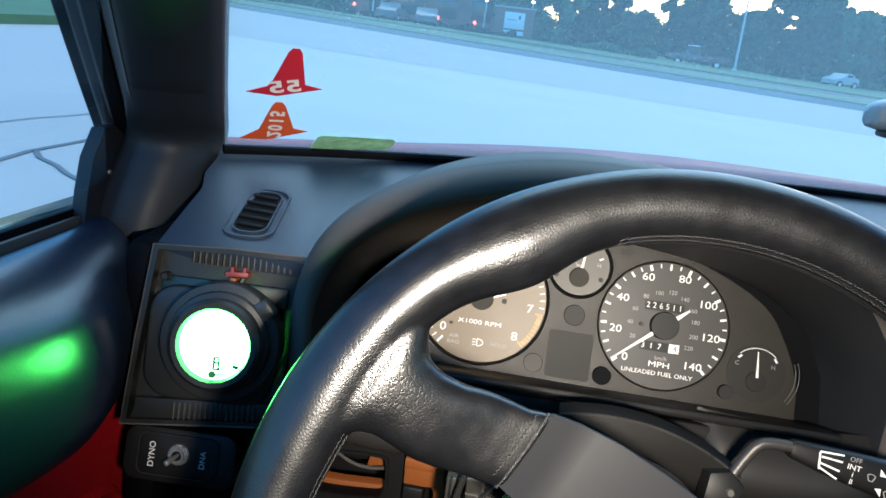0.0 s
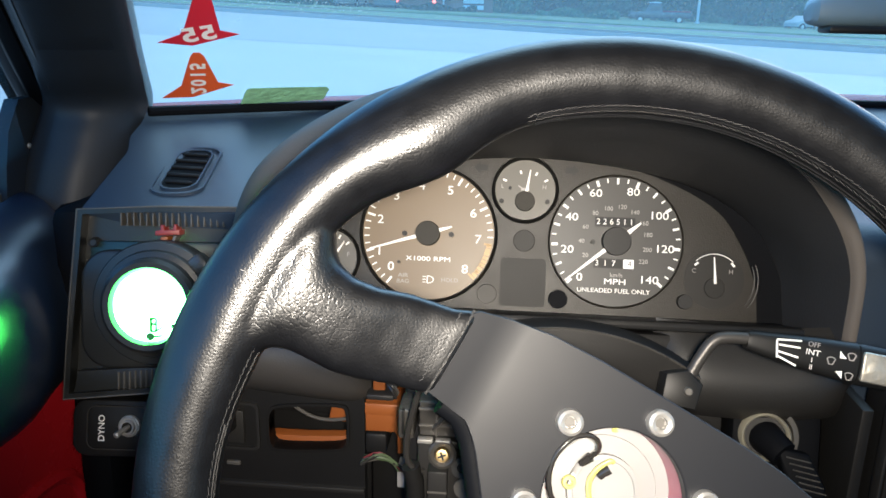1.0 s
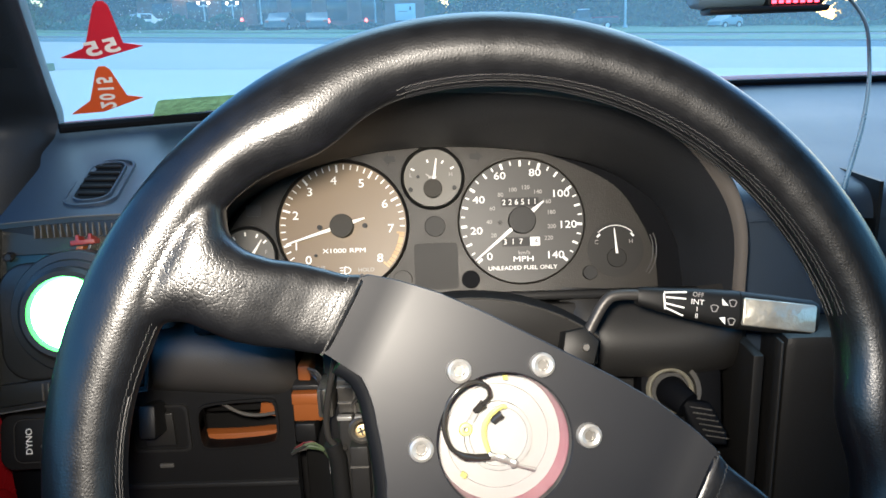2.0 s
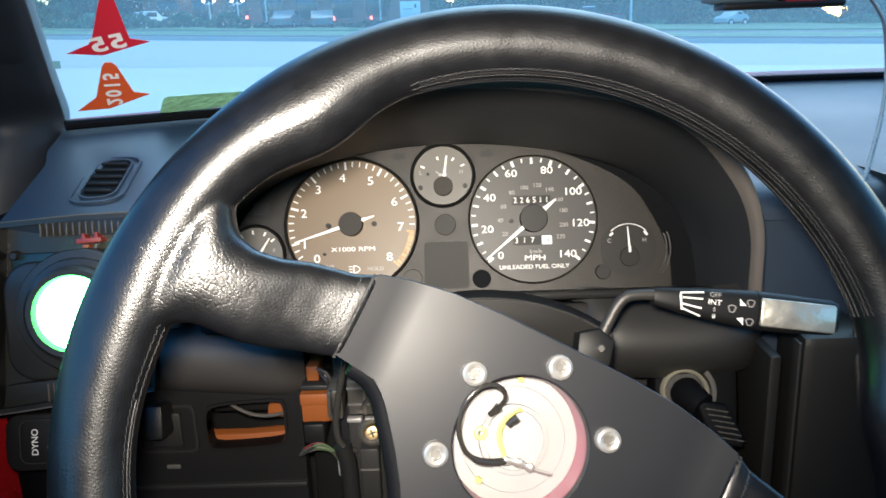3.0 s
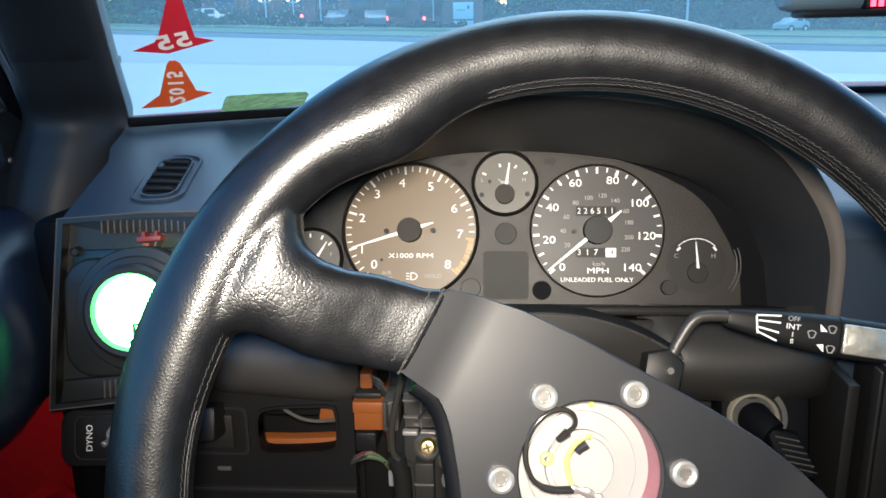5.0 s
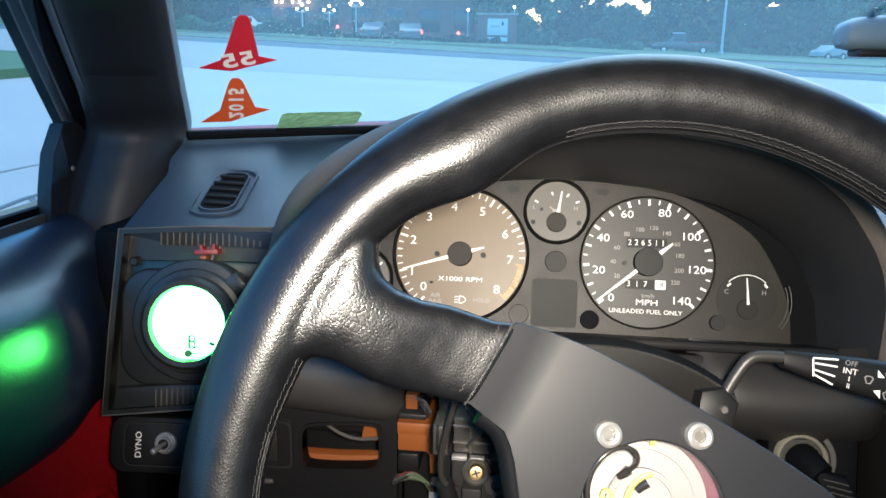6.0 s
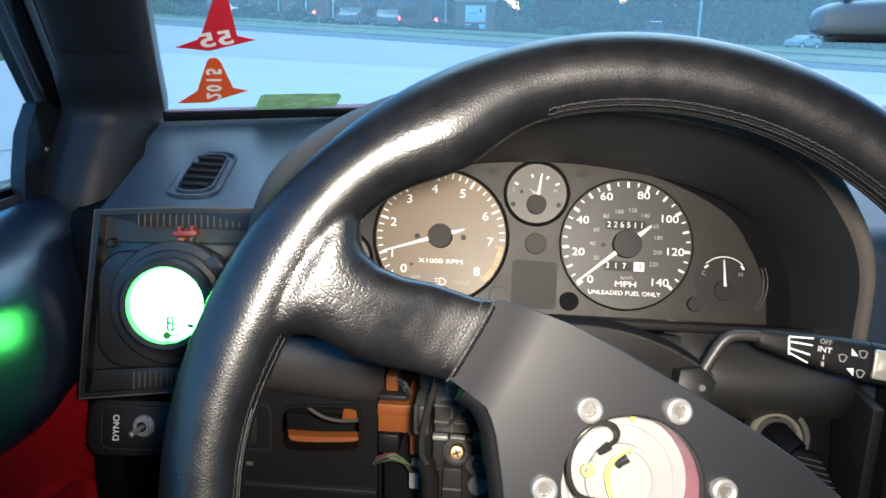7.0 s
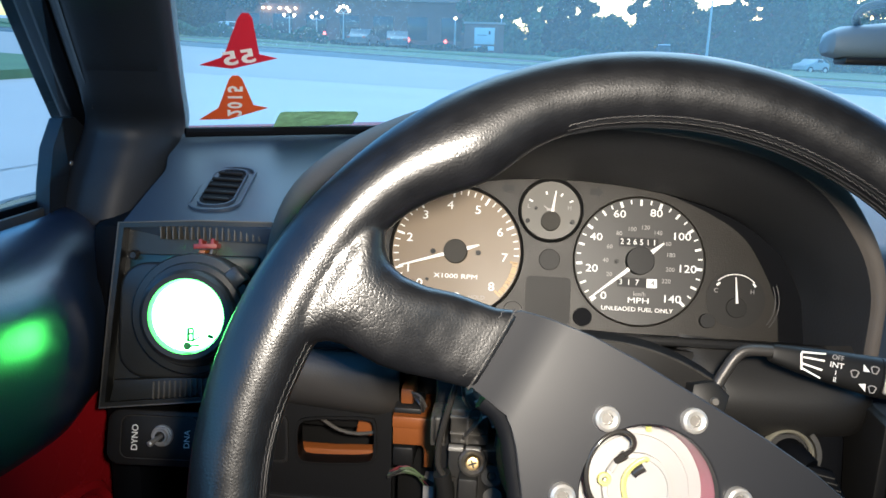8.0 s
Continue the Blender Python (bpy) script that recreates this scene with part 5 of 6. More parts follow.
marks += [words("OFF", 0.0038, 0.0335, 0.0042), words("INT", 0.0042, 0.0335, 0.0000, stretch=1.15), words("I", 0.0036, 0.0335, -0.0040), words("II", 0.0036, 0.0335, -0.0078)]
marks += [plate([(0.0475, 0.0035), (0.0515, 0.0000), (0.0480, -0.0002)], 0, 0.0004), plate([(0.0465, -0.0075), (0.0505, -0.0110), (0.0500, -0.0068)], 0, 0.0004)]
for cx, cy in ((0.0435, -0.0025), (0.0540, 0.0015), (0.0540, -0.0090)):
    fan = [(cx + 0.0026 * math.cos(radians(t)), cy + 0.0020 * math.sin(radians(t))) for t in range(30, 151, 20)]
    marks += [bar(*a, *b, 0.0005) for a, b in zip(fan, fan[1:])] + [bar(cx - 0.0022, cy + 0.001, cx - 0.001, cy - 0.0018, 0.0005), bar(cx + 0.0022, cy + 0.001, cx + 0.001, cy - 0.0018, 0.0005), bar(cx - 0.001, cy - 0.0018, cx + 0.001, cy - 0.0018, 0.0005)]
for k, b in enumerate(marks):
    part("symbol", lift(b, 0.0072), M_DIM if k == 5 or k > 10 else M_MARK, stalk, m=ST, smooth=False)

# exposed switch wiring left of the column
part("back_block", box(-0.066, -0.012, -0.130, -0.105, 0.640, 0.770, 0.004), M_PLAS, column)
part("connector", box(-0.0665, -0.0575, -0.152, -0.130, 0.7220, 0.7400, 0.0015), M_CONN, column, "dark grey clip-on plug")
part("plug_groove", box(-0.0645, -0.0630, -0.1528, -0.150, 0.7250, 0.7400, 0.0003), M_PLAS, column)
part("plug_groove", box(-0.0610, -0.0595, -0.1528, -0.150, 0.7250, 0.7400, 0.0003), M_PLAS, column)
part("connector", box(-0.0550, -0.0330, -0.150, -0.130, 0.7235, 0.7450, 0.0015), M_CONN, column, "dark grey switch housing")
part("housing_rib", box(-0.0550, -0.0335, -0.1515, -0.149, 0.7400, 0.7412, 0.0003), M_GREY, column)
part("housing_rib", box(-0.0550, -0.0335, -0.1515, -0.149, 0.7300, 0.7312, 0.0003), M_GREY, column)
part("housing_rib", box(-0.0455, -0.0445, -0.1515, -0.149, 0.7240, 0.7440, 0.0003), M_GREY, column)
part("contact_strip", box(-0.0555, -0.0470, -0.1535, -0.149, 0.7205, 0.7230, 0.0005), M_STEEL, column, "bright metal strip")
part("contact_strip", box(-0.0455, -0.0370, -0.1530, -0.149, 0.7210, 0.7226, 0.0005), M_STEEL, column)
part("lower_housing", box(-0.0560, -0.0180, -0.148, -0.128, 0.6500, 0.7200, 0.002), M_PLASG, column)
for k, (cx, cz, w, h, turn) in enumerate(((-0.0435, 0.7530, 0.0075, 0.0100, -28), (-0.0360, 0.7500, 0.0070, 0.0115, -28), (-0.0300, 0.7440, 0.0070, 0.0100, -28), (-0.0395, 0.7390, 0.0016, 0.0240, 38))):
    m = Matrix.Translation((cx, -0.152, cz)) @ Matrix.Rotation(radians(turn), 4, "Y")
    b = box(-w / 2, w / 2, -0.004, 0.010, -h / 2, h / 2, 0.0010)
    part("terminal_block", b, M_GREY if k < 3 else M_CONN, column, m=m)
    if k in (1, 2):
        part("terminal_edge", box(-w / 2, w / 2, -0.0046, -0.0036, -h / 2, -h / 2 + 0.0012, 0.0002), M_STEEL, column, m=m)
        part("terminal_edge", box(-w / 2, w / 2, -0.0046, -0.0036, h / 2 - 0.0016, h / 2, 0.0002), M_STEEL, column, m=m)
part("clip_arm", plate([(-0.006, -0.012), (0.006, -0.012), (0.004, 0.004), (-0.001, 0.013), (-0.004, 0.010)], -0.006, 0.004, 0.001), M_CONN, column, m=frame_of((-0.0235, -0.150, 0.7375), (0, -0.96, 0.28)))
part("screw_seat", lathe([(0.0045, 0.0), (0.0065, 0.0012), (0.0080, 0.0002), (0.0082, -0.004)], 28), M_CONN, column, m=frame_of((-0.0413, -0.1545, 0.7151), (0.05, -0.95, 0.30)))
part("screw", lathe([(0, 0.0014), (0.0015, 0.0017), (0.0034, 0.0014), (0.0041, 0.0), (0.0041, -0.004)], 24), M_GOLD, column, "brass coloured cross-head screw", m=frame_of((-0.0413, -0.1555, 0.7151), (0.05, -0.95, 0.30)))
for turn in (20, 110):
    part("screw_slot", box(-0.0024, 0.0024, -0.0005, 0.0005, 0.0010, 0.0020, 0.0), M_PLAS, column, m=frame_of((-0.0413, -0.1555, 0.7151), (0.05, -0.95, 0.30)) @ Matrix.Rotation(radians(turn), 4, "Z"))
part("lower_plug", box(-0.0490, -0.0380, -0.158, -0.140, 0.6700, 0.7060, 0.0012), M_PLASG, column, "dark plug")
part("plug_line", box(-0.0490, -0.0380, -0.1588, -0.156, 0.6925, 0.6935, 0.0002), M_GREY, column)
part("lower_disc", lathe([(0, 0.001), (0.002, 0.001), (0.0028, 0.003), (0.0060, 0.003), (0.0065, -0.01)], 28), M_PLASG, column, m=frame_of((-0.0300, -0.152, 0.7065), (0, -0.95, 0.3)))
part("lower_disc", lathe([(0, 0.002), (0.0055, 0.002), (0.0060, -0.01)], 28), M_GREY, column, m=frame_of((-0.0290, -0.150, 0.6920), (0, -0.95, 0.3)))
part("cable", sweep(smooth_path([(-0.0515, -0.165, 0.7680), (-0.0540, -0.165, 0.7570), (-0.0575, -0.163, 0.7430), (-0.0603, -0.161, 0.7270), (-0.0600, -0.160, 0.7140), (-0.0560, -0.158, 0.7070), (-0.0515, -0.155, 0.7040)], 6), 0.0019, 12), M_WIRE, column, "black sleeved cable")
part("cable_boot", sweep([(-0.0585, -0.158, 0.7090), (-0.0560, -0.157, 0.6990), (-0.0550, -0.155, 0.6600)], 0.0052, 10), M_PLAS, column)
part("thin_wire", sweep(smooth_path([(-0.0480, -0.160, 0.7640), (-0.0470, -0.160, 0.7560), (-0.0440, -0.157, 0.7500)], 4), 0.0011, 8), M_GREY, column)
# ---------------------------------------------------------------- lower dash, left

knee = thing("knee_panel", "black lower dash panel with switch blank and open cut-out", "dash panel", (-0.16, -0.05, 0.66))


def roll_fn(u, v):
    x = -0.222 + 0.120 * u
    q = math.pi * (0.10 + 0.95 * v)
    edge = 1 - 0.25 * abs(2 * u - 1) ** 8
    return (x, -0.012 - 0.052 * math.sin(q) * edge, 0.725 + 0.034 * math.cos(q) - 0.010 * u)


part("roll", surface(roll_fn, 24, 24, 0.004), M_ROLL, knee, "smooth dark grey rolled edge")
KY = -0.052
open_o = [(-0.1680, 0.6495), (-0.1210, 0.6525), (-0.1165, 0.6580), (-0.1165, 0.6830), (-0.1200, 0.6870), (-0.1660, 0.6840), (-0.1725, 0.6780), (-0.1725, 0.6540)]


def cut_corners(pts, q):
    """Takes every corner of an outline off, a share q of each side."""
    out = []
    for (x0, y0), (x1, y1) in zip(pts, pts[1:] + pts[:1]):
        out += [(x0 + (x1 - x0) * q, y0 + (y1 - y0) * q), (x1 - (x1 - x0) * q, y1 - (y1 - y0) * q)]
    return out


panel_o = cut_corners(cut_corners([(-0.232, 0.560), (-0.104, 0.560), (-0.104, 0.600), (-0.104, 0.700), (-0.110, 0.703), (-0.200, 0.703), (-0.232, 0.698), (-0.232, 0.600)], 0.02), 0.2)
open_o = cut_corners(cut_corners(open_o, 0.22), 0.25)
KM = Matrix(((1, 0, 0, 0), (0, 0, -1, KY), (0, 1, 0, 0), (0, 0, 0, 1)))
part("panel", frame_plate(panel_o, open_o, -0.010, 0.0), M_PLAS, knee, m=KM)
part("cutout_rim", frame_plate([(x + (x + 0.1445) * 0.07, z + (z - 0.668) * 0.11) for x, z in open_o], open_o, -0.012, 0.0022), M_SHROUD, knee, m=KM)
blank_o = rounded(-0.2210, -0.1815, 0.6500, 0.6835, 0.004, 2)
part("switch_rim", frame_plate([(x + (x + 0.2012) * 0.10, z + (z - 0.6668) * 0.12) for x, z in blank_o], blank_o, -0.004, 0.0022), M_PLASG, knee, m=KM)
part("switch_blank", box(-0.2120, -0.1900, 0.6540, 0.6800, 0.0, 0.004, 0.0015), M_PLASG, knee, "square black switch blank", m=KM)
part("rail", box(-0.232, -0.104, 0.618, 0.622, -0.004, 0.003, 0.001), M_PLASG, knee, m=KM)
part("clip_stud", box(-0.205, -0.195, 0.635, 0.638, 0.0, 0.002, 0.0005), M_GREY, knee, m=KM)
behind = thing("relay_bracket", "orange plastic bracket and wiring behind the lower dash", "bracket", (-0.12, -0.02, 0.67))
part("tray", plate([(-0.176, 0.630), (-0.110, 0.630), (-0.110, 0.6600), (-0.122, 0.6562), (-0.150, 0.6545), (-0.176, 0.6545)], -0.020, -0.011, 0.001), M_ORANGE, behind, "orange tray edge", m=KM)
part("tab", plate([(-0.1350, 0.662), (-0.110, 0.662), (-0.110, 0.691), (-0.1180, 0.690), (-0.1270, 0.6835), (-0.1325, 0.675)], -0.030, -0.022, 0.001), M_ORANGE, behind, "orange tab", m=KM)
part("box", box(-0.180, -0.128, 0.660, 0.700, -0.06, -0.035, 0.003), M_PLAS, behind, m=KM)
part("wire", sweep(smooth_path([(-0.163, -0.046, 0.690), (-0.158, -0.042, 0.680), (-0.145, -0.040, 0.6705), (-0.130, -0.040, 0.6685), (-0.112, -0.042, 0.673)], 6), 0.0013, 8), M_GREY, behind, "grey wire")
part("bracket", plate([(-0.1022, 0.6725), (-0.0820, 0.6725), (-0.0800, 0.6700), (-0.0795, 0.6560), (-0.0740, 0.6560), (-0.0715, 0.6700), (-0.0730, 0.6800), (-0.0730, 0.6955), (-0.1022, 0.6940)], -0.03, 0.008, 0.0015), M_ORANGE, behind, "orange bracket", m=KM)
part("bracket_step", box(-0.1022, -0.0735, 0.6865, 0.6950, 0.006, 0.0105, 0.001), M_ORANGE, behind, m=KM)
part("notch_block", box(-0.1020, -0.0870, 0.6560, 0.6712, -0.02, 0.009, 0.002), M_PLAS, behind, m=KM)
part("bracket", box(-0.0970, -0.0885, 0.7030, 0.7140, -0.02, 0.006, 0.001), M_ORANGE, behind, "small orange block", m=KM)
part("gap_frame", box(-0.1010, -0.0820, 0.6975, 0.7015, -0.02, 0.010, 0.001), M_PLASG, behind, m=KM)
# solid black box whose colour stands for the unlit gap by the bracket
part("void", box(-0.104, -0.070, 0.56, 0.74, -0.05, -0.03, 0.002), M_PLAS, behind, m=KM)
for k in range(3):
    part("wire", sweep(smooth_path([(-0.0890 + 0.001 * k, -0.058, 0.7120 - 0.002 * k), (-0.0830, -0.062, 0.7115 - 0.003 * k), (-0.0790 - 0.0008 * k, -0.060, 0.7030 - 0.002 * k)], 5), 0.0011, 6), (M_GREY, M_CONN, M_WIRE)[k], behind)
rnd = random.Random(3)
part("connector", box(-0.0800, -0.0670, 0.6280, 0.6440, -0.01, 0.006, 0.001), M_DIM, behind, "pale wire connector", m=KM)
wcol = {"green": shader("green_wire", (0.06, 0.085, 0.040), 0.45), "dark": M_WIRE, "red": shader("red_wire", (0.13, 0.02, 0.02), 0.45), "yellow": M_GREY}
for k in range(10):
    f = k / 9
    part("wire", sweep(smooth_path([(-0.104, -0.052 - 0.002 * k % 3, 0.6480 + 0.004 * f), (-0.094 + 0.004 * f, -0.060 - rnd.uniform(0, 0.004), 0.6530 + 0.004 * rnd.random()), (-0.084 + 0.006 * f, -0.062, 0.6520 - 0.004 * f), (-0.0785 + 0.009 * f, -0.060, 0.6430)], 5), 0.0012, 6), wcol[("green", "dark", "green", "red", "dark", "green", "dark", "yellow", "green", "dark")[k]], behind)
# right of the column: bulging shroud, ignition lock, key
shroud = thing("lower_shroud", "dark grey moulded shroud below the instruments", "shroud", (0.15, -0.06, 0.73))


def shroud_fn(u, v):
    x = 0.090 + 0.122 * u
    q = math.pi * (0.05 + 0.72 * v)
    dep = 0.030 * math.sin(q) * (1 - abs(2 * u - 1) ** 7 * 0.75)
    return (x, -0.048 - dep, 0.763 - 0.052 * v - 0.004 * math.sin(math.pi * u))


part("bulge", surface(shroud_fn, 26, 26, 0.004), M_PLASG, shroud)
part("parting_line", sweep([shroud_fn(0.02 + 0.96 * k / 20, 0.93) for k in range(21)], 0.0009, 6), M_PLASG, shroud)
lock = thing("ignition_lock", "ignition lock with pale ring and black key grip", "ignition lock", (0.168, -0.05, 0.68))
LM = frame_of((0.1590, -0.079, 0.6975), (-0.12, -0.93, 0.34))
part("ring", lathe([(0.0125, 0.0), (0.0130, 0.004), (0.0140, 0.0055), (0.0152, 0.004), (0.0156, -0.02), (0.0125, -0.02)], 40), M_PALEMETAL, lock, "pale metal ring", m=LM)
part("ring_shoulder", lathe([(0.0168, -0.004), (0.0172, 0.0005), (0.0205, -0.001), (0.0212, -0.012)], 16, radians(80)), M_GREY, lock, "grey moulded shoulder", m=LM @ Matrix.Rotation(radians(-35), 4, "Z"))
part("barrel", lathe([(0, -0.001), (0.0125, -0.001), (0.0125, -0.02)], 32), M_PLAS, lock, m=LM)
part("housing", box(-0.020, 0.036, -0.036, 0.018, -0.05, -0.006, 0.006), M_RUBBER, lock, m=LM)
part("key_stem", sweep([(0.001, -0.001, -0.002), (0.003, -0.003, 0.008), (0.009, -0.008, 0.013)], lambda q: 0.0108 - 0.002 * q, 24), M_RUBBER, lock, "round black key boss", m=LM)
KEY = [(0.0035, -0.0035), (0.0230, -0.0060), (0.0335, -0.0250), (0.0330, -0.0330), (0.0160, -0.0320), (0.0085, -0.0180)]
fob = part("key_grip", plate(KEY, 0.004, 0.017, 0.003, 3), M_RUBBER, lock, "ridged black key grip", m=LM)
for k in range(6):
    rx, ry = 0.0168 + 0.0020 * k, -0.0098 - 0.0036 * k
    part("ridge", bar(rx - 0.0072, ry + 0.0012, rx + 0.0068, ry - 0.0006, 0.0007, 0.0168, 0.0178), M_CONN, fob, m=LM, smooth=False)

console = thing("centre_console", "black centre stack panels beside the column", "centre console", (0.3, -0.08, 0.4))
part("side_panel", box(0.205, 0.212, -0.10, -0.03, 0.20, 0.730, 0.001), M_PLAS, console)
part("front_panel", box(0.222, 0.46, -0.105, -0.06, 0.20, 0.745, 0.008), M_PLAS, console)
part("edge_strip", box(0.2185, 0.2205, -0.108, -0.098, 0.20, 0.742, 0.0008), M_PLASG, console)
under = part("lower_panel", box(0.085, 0.205, -0.03, -0.015, 0.45, 0.70, 0.006), M_PLAS)
tagged(under, "black panel deep below the column", "panel", kind="structure")
# black sheet put in for the darkness behind the lower dash
back = part("wall_under", box(-0.31, 0.205, 0.03, 0.045, 0.40, 0.74, 0.004), M_PLAS)
tagged(back, "black panel for the unlit depth behind the lower dash", "panel", kind="structure")

# ---------------------------------------------------------------- gauge pod at the left

pod = thing("gauge_pod", "black vent panel converted to hold a green-lit round gauge", "gauge pod", (-0.25, -0.06, 0.75))
POD_M = frame_of((-0.248, -0.064, 0.757), (0.10, -0.965, 0.22))
pod_o = [(-0.0552, -0.0612), (0.0500, -0.0520), (0.0560, 0.0000), (0.0600, 0.0690), (0.0100, 0.0690), (-0.0447, 0.0662), (-0.0508, 0.0)]
pod_i = [(-0.0515, -0.0575), (0.0480, -0.0490), (0.0540, 0.0), (0.0580, 0.0655), (0.0100, 0.0655), (-0.0412, 0.0628), (-0.0472, 0.0)]
part("frame", frame_plate(pod_o, pod_i, -0.006, 0.006), M_PODEDGE, pod, "worn grey-black outer frame", m=POD_M)
part("edge_bead", sweep([POD_M @ Vector((x, y, 0.006)) for x, y in (pod_o[1], pod_o[0], pod_o[6], pod_o[5], pod_o[4], pod_o[3])], 0.0006, 8), M_GREY, pod, "thin paler edge line")
part("backing", plate(pod_i, -0.02, -0.005), M_POD, pod, m=POD_M)
for k in range(17):
    x = -0.0170 + 0.0042 * k
    part("vent_tooth", box(x, x + 0.0012, 0.0555, 0.0645, -0.012, 0.005, 0.0004, 1), M_GREY, pod, m=POD_M)
for k in range(16):
    x = -0.0200 + 0.0037 * k
    b = box(x, x + 0.0009, -0.0570 + 0.09 * (x + 0.034), -0.0440 + 0.09 * (x + 0.034), -0.012, 0.004, 0.0003, 1)
    part("lower_rib", b, M_GREY, pod, m=POD_M)
SILL = [(-0.0500, -0.0575), (0.0470, -0.0485), (0.0475, -0.0365), (-0.0470, -0.0425)]
part("lower_sill", plate(SILL, -0.012, 0.0025, 0.001), M_POD, pod, m=POD_M)
part("mounting_plate", plate(rounded(-0.0445, 0.0470, -0.0405, 0.0395, 0.020, 7), -0.012, 0.0035, 0.0025, 3), M_POD, pod, "rounded black mounting plate", m=POD_M)
part("crossbar", box(-0.040, 0.05, 0.030, 0.045, -0.012, -0.002, 0.002), shader("teal_crossbar", (0.007, 0.018, 0.018), 0.4), pod, m=POD_M)
part("red_clip", plate([(0.0065, 0.0495), (0.0225, 0.0502), (0.0225, 0.0535), (0.0205, 0.0535), (0.0205, 0.0570), (0.0185, 0.0570), (0.0180, 0.0535), (0.0125, 0.0530), (0.0120, 0.0565), (0.0100, 0.0565), (0.0098, 0.0530), (0.0065, 0.0528)], -0.006, 0.006, 0.0004), M_CLIP, pod, "red pronged clip", m=POD_M)
part("red_clip", plate([(0.0085, 0.0425), (0.0125, 0.0425), (0.0150, 0.0488), (0.0105, 0.0488)], -0.006, 0.006, 0.0004), M_ORANGE, pod, "orange tab", m=POD_M)
part("clip_leg", plate([(0.0150, 0.0410), (0.0170, 0.0410), (0.0205, 0.0495), (0.0185, 0.0495)], -0.006, 0.006, 0.0004), M_GREY, pod, m=POD_M)
part("corner_screw", lathe([(0, 0.001), (0.002, 0.001), (0.0030, 0.0022), (0.0036, -0.006)], 16), M_PLASG, pod, m=POD_M @ Matrix.Translation((-0.0365, 0.0440, 0.0)))
GM = frame_of((-0.2330, -0.0930, 0.7705), (0.10, -0.965, 0.22))
holder = part("holder", lathe([(0.0405, -0.028), (0.0405, -0.0120), (0.0396, -0.0102), (0.0350, -0.0095), (0.0338, -0.006), (0.0305, -0.005), (0.0302, 0.002), (0.0280, 0.0042), (0.0245, 0.004), (0.0228, 0.0005), (0.0222, -0.003), (0.0221, -0.0046), (0.0, -0.0046)], 64), M_POD, pod, "round black gauge cup", m=GM)
LCD_M = GM @ Matrix.Translation((0, 0, 0.0032))
part("lcd", plate(circle(0, 0, 0.0226, 64), -0.006, -0.0025), M_LCD, holder, "glowing green-white display", m=LCD_M, smooth=False)
seg = [bar(0.001, -0.0165, 0.001, -0.0075, 0.0018, -0.0024, -0.0020), bar(0.001, -0.0160, 0.0048, -0.0160, 0.0014, -0.0024, -0.0020), bar(0.001, -0.0115, 0.0042, -0.0115, 0.0016, -0.0024, -0.0020), bar(0.0042, -0.0160, 0.0042, -0.008, 0.0014, -0.0024, -0.0020), bar(0.001, -0.0080, 0.0042, -0.0080, 0.0014, -0.0024, -0.0020), bar(0.0135, -0.0125, 0.0175, -0.0135, 0.0024, -0.0024, -0.0020), bar(0.002, -0.0195, 0.0085, -0.0188, 0.0014, -0.0024, -0.0020), bar(0.004, -0.016, 0.0082, -0.0135, 0.0012, -0.0024, -0.0020)]
part("segments", join(*seg, lift(disc(0.0005, -0.0195, 0.0026, 0, 0.0004), -0.0024)), M_LCDINK, holder, "dark green display segments", m=LCD_M, smooth=False)
for a in (42,):
    d = Matrix.Rotation(radians(a), 4, "Z")
    part("lug", box(0.0320, 0.0430, -0.0065, 0.0065, -0.022, -0.007, 0.002), M_CONN, holder, m=GM @ d)
switch = thing("toggle_switch_panel", "black switch plate with lettered toggle switch", "switch panel", (-0.26, -0.085, 0.67))
SWM = frame_of((-0.2540, -0.0780, 0.6745), (0.06, -0.955, 0.29))
part("plate", plate(rounded(-0.0480, 0.0330, -0.0205, 0.0185, 0.010), -0.02, 0.0, 0.002), M_PLAS, switch, m=SWM)
part("panel", plate(rounded(-0.0370, 0.0210, -0.0155, 0.0150, 0.006), 0.0, 0.0015, 0.0006), M_RING, switch, "black gloss label plate", m=SWM)
for word, ws, wx in (("DYNO", 0.0062, -0.0268), ("DNA", 0.0058, 0.0100)):
    part("letters", lift(words(word, ws, wx, -0.0005, turn=90), 0.0018), M_MARK, switch, "white letters", m=SWM, smooth=False)
# lighter thin ring paints the highlight round the label plate
part("label_edge_glint", frame_plate(rounded(-0.0372, 0.0172, -0.0152, 0.0148, 0.006), rounded(-0.0367, 0.0167, -0.0147, 0.0143, 0.0056), 0.001, 0.0020), M_CONN, switch, m=SWM)
part("collar", lathe([(0.0036, 0.0070), (0.0046, 0.0070), (0.0050, 0.0050), (0.0052, 0.0040), (0.0072, 0.0036), (0.0076, 0.0015)], 40), M_STEEL, switch, "chrome threaded collar", m=SWM @ Matrix.Translation((-0.0075, 0.0015, 0)))
part("nut", lathe([(0.0050, 0.0046), (0.0066, 0.0046), (0.0074, 0.0036), (0.0074, 0.0018)], 6), M_STEEL, switch, "hex nut", m=SWM @ Matrix.Translation((-0.0075, 0.0015, 0)), smooth=False)
part("lever", sweep([(-0.0075, 0.0015, 0.004), (-0.0090, 0.0000, 0.0105), (-0.0107, -0.0019, 0.0162), (-0.0109, -0.0021, 0.0168)], lambda t: 0.0014 + 0.0010 * t if t < 0.95 else 0.0012, 16), M_STEEL, switch, "chrome toggle lever", m=SWM)
part("side_leaf", box(0.048, 0.060, -0.004, 0.02, -0.03, 0.005, 0.003), M_PLAS, pod, m=SWM)

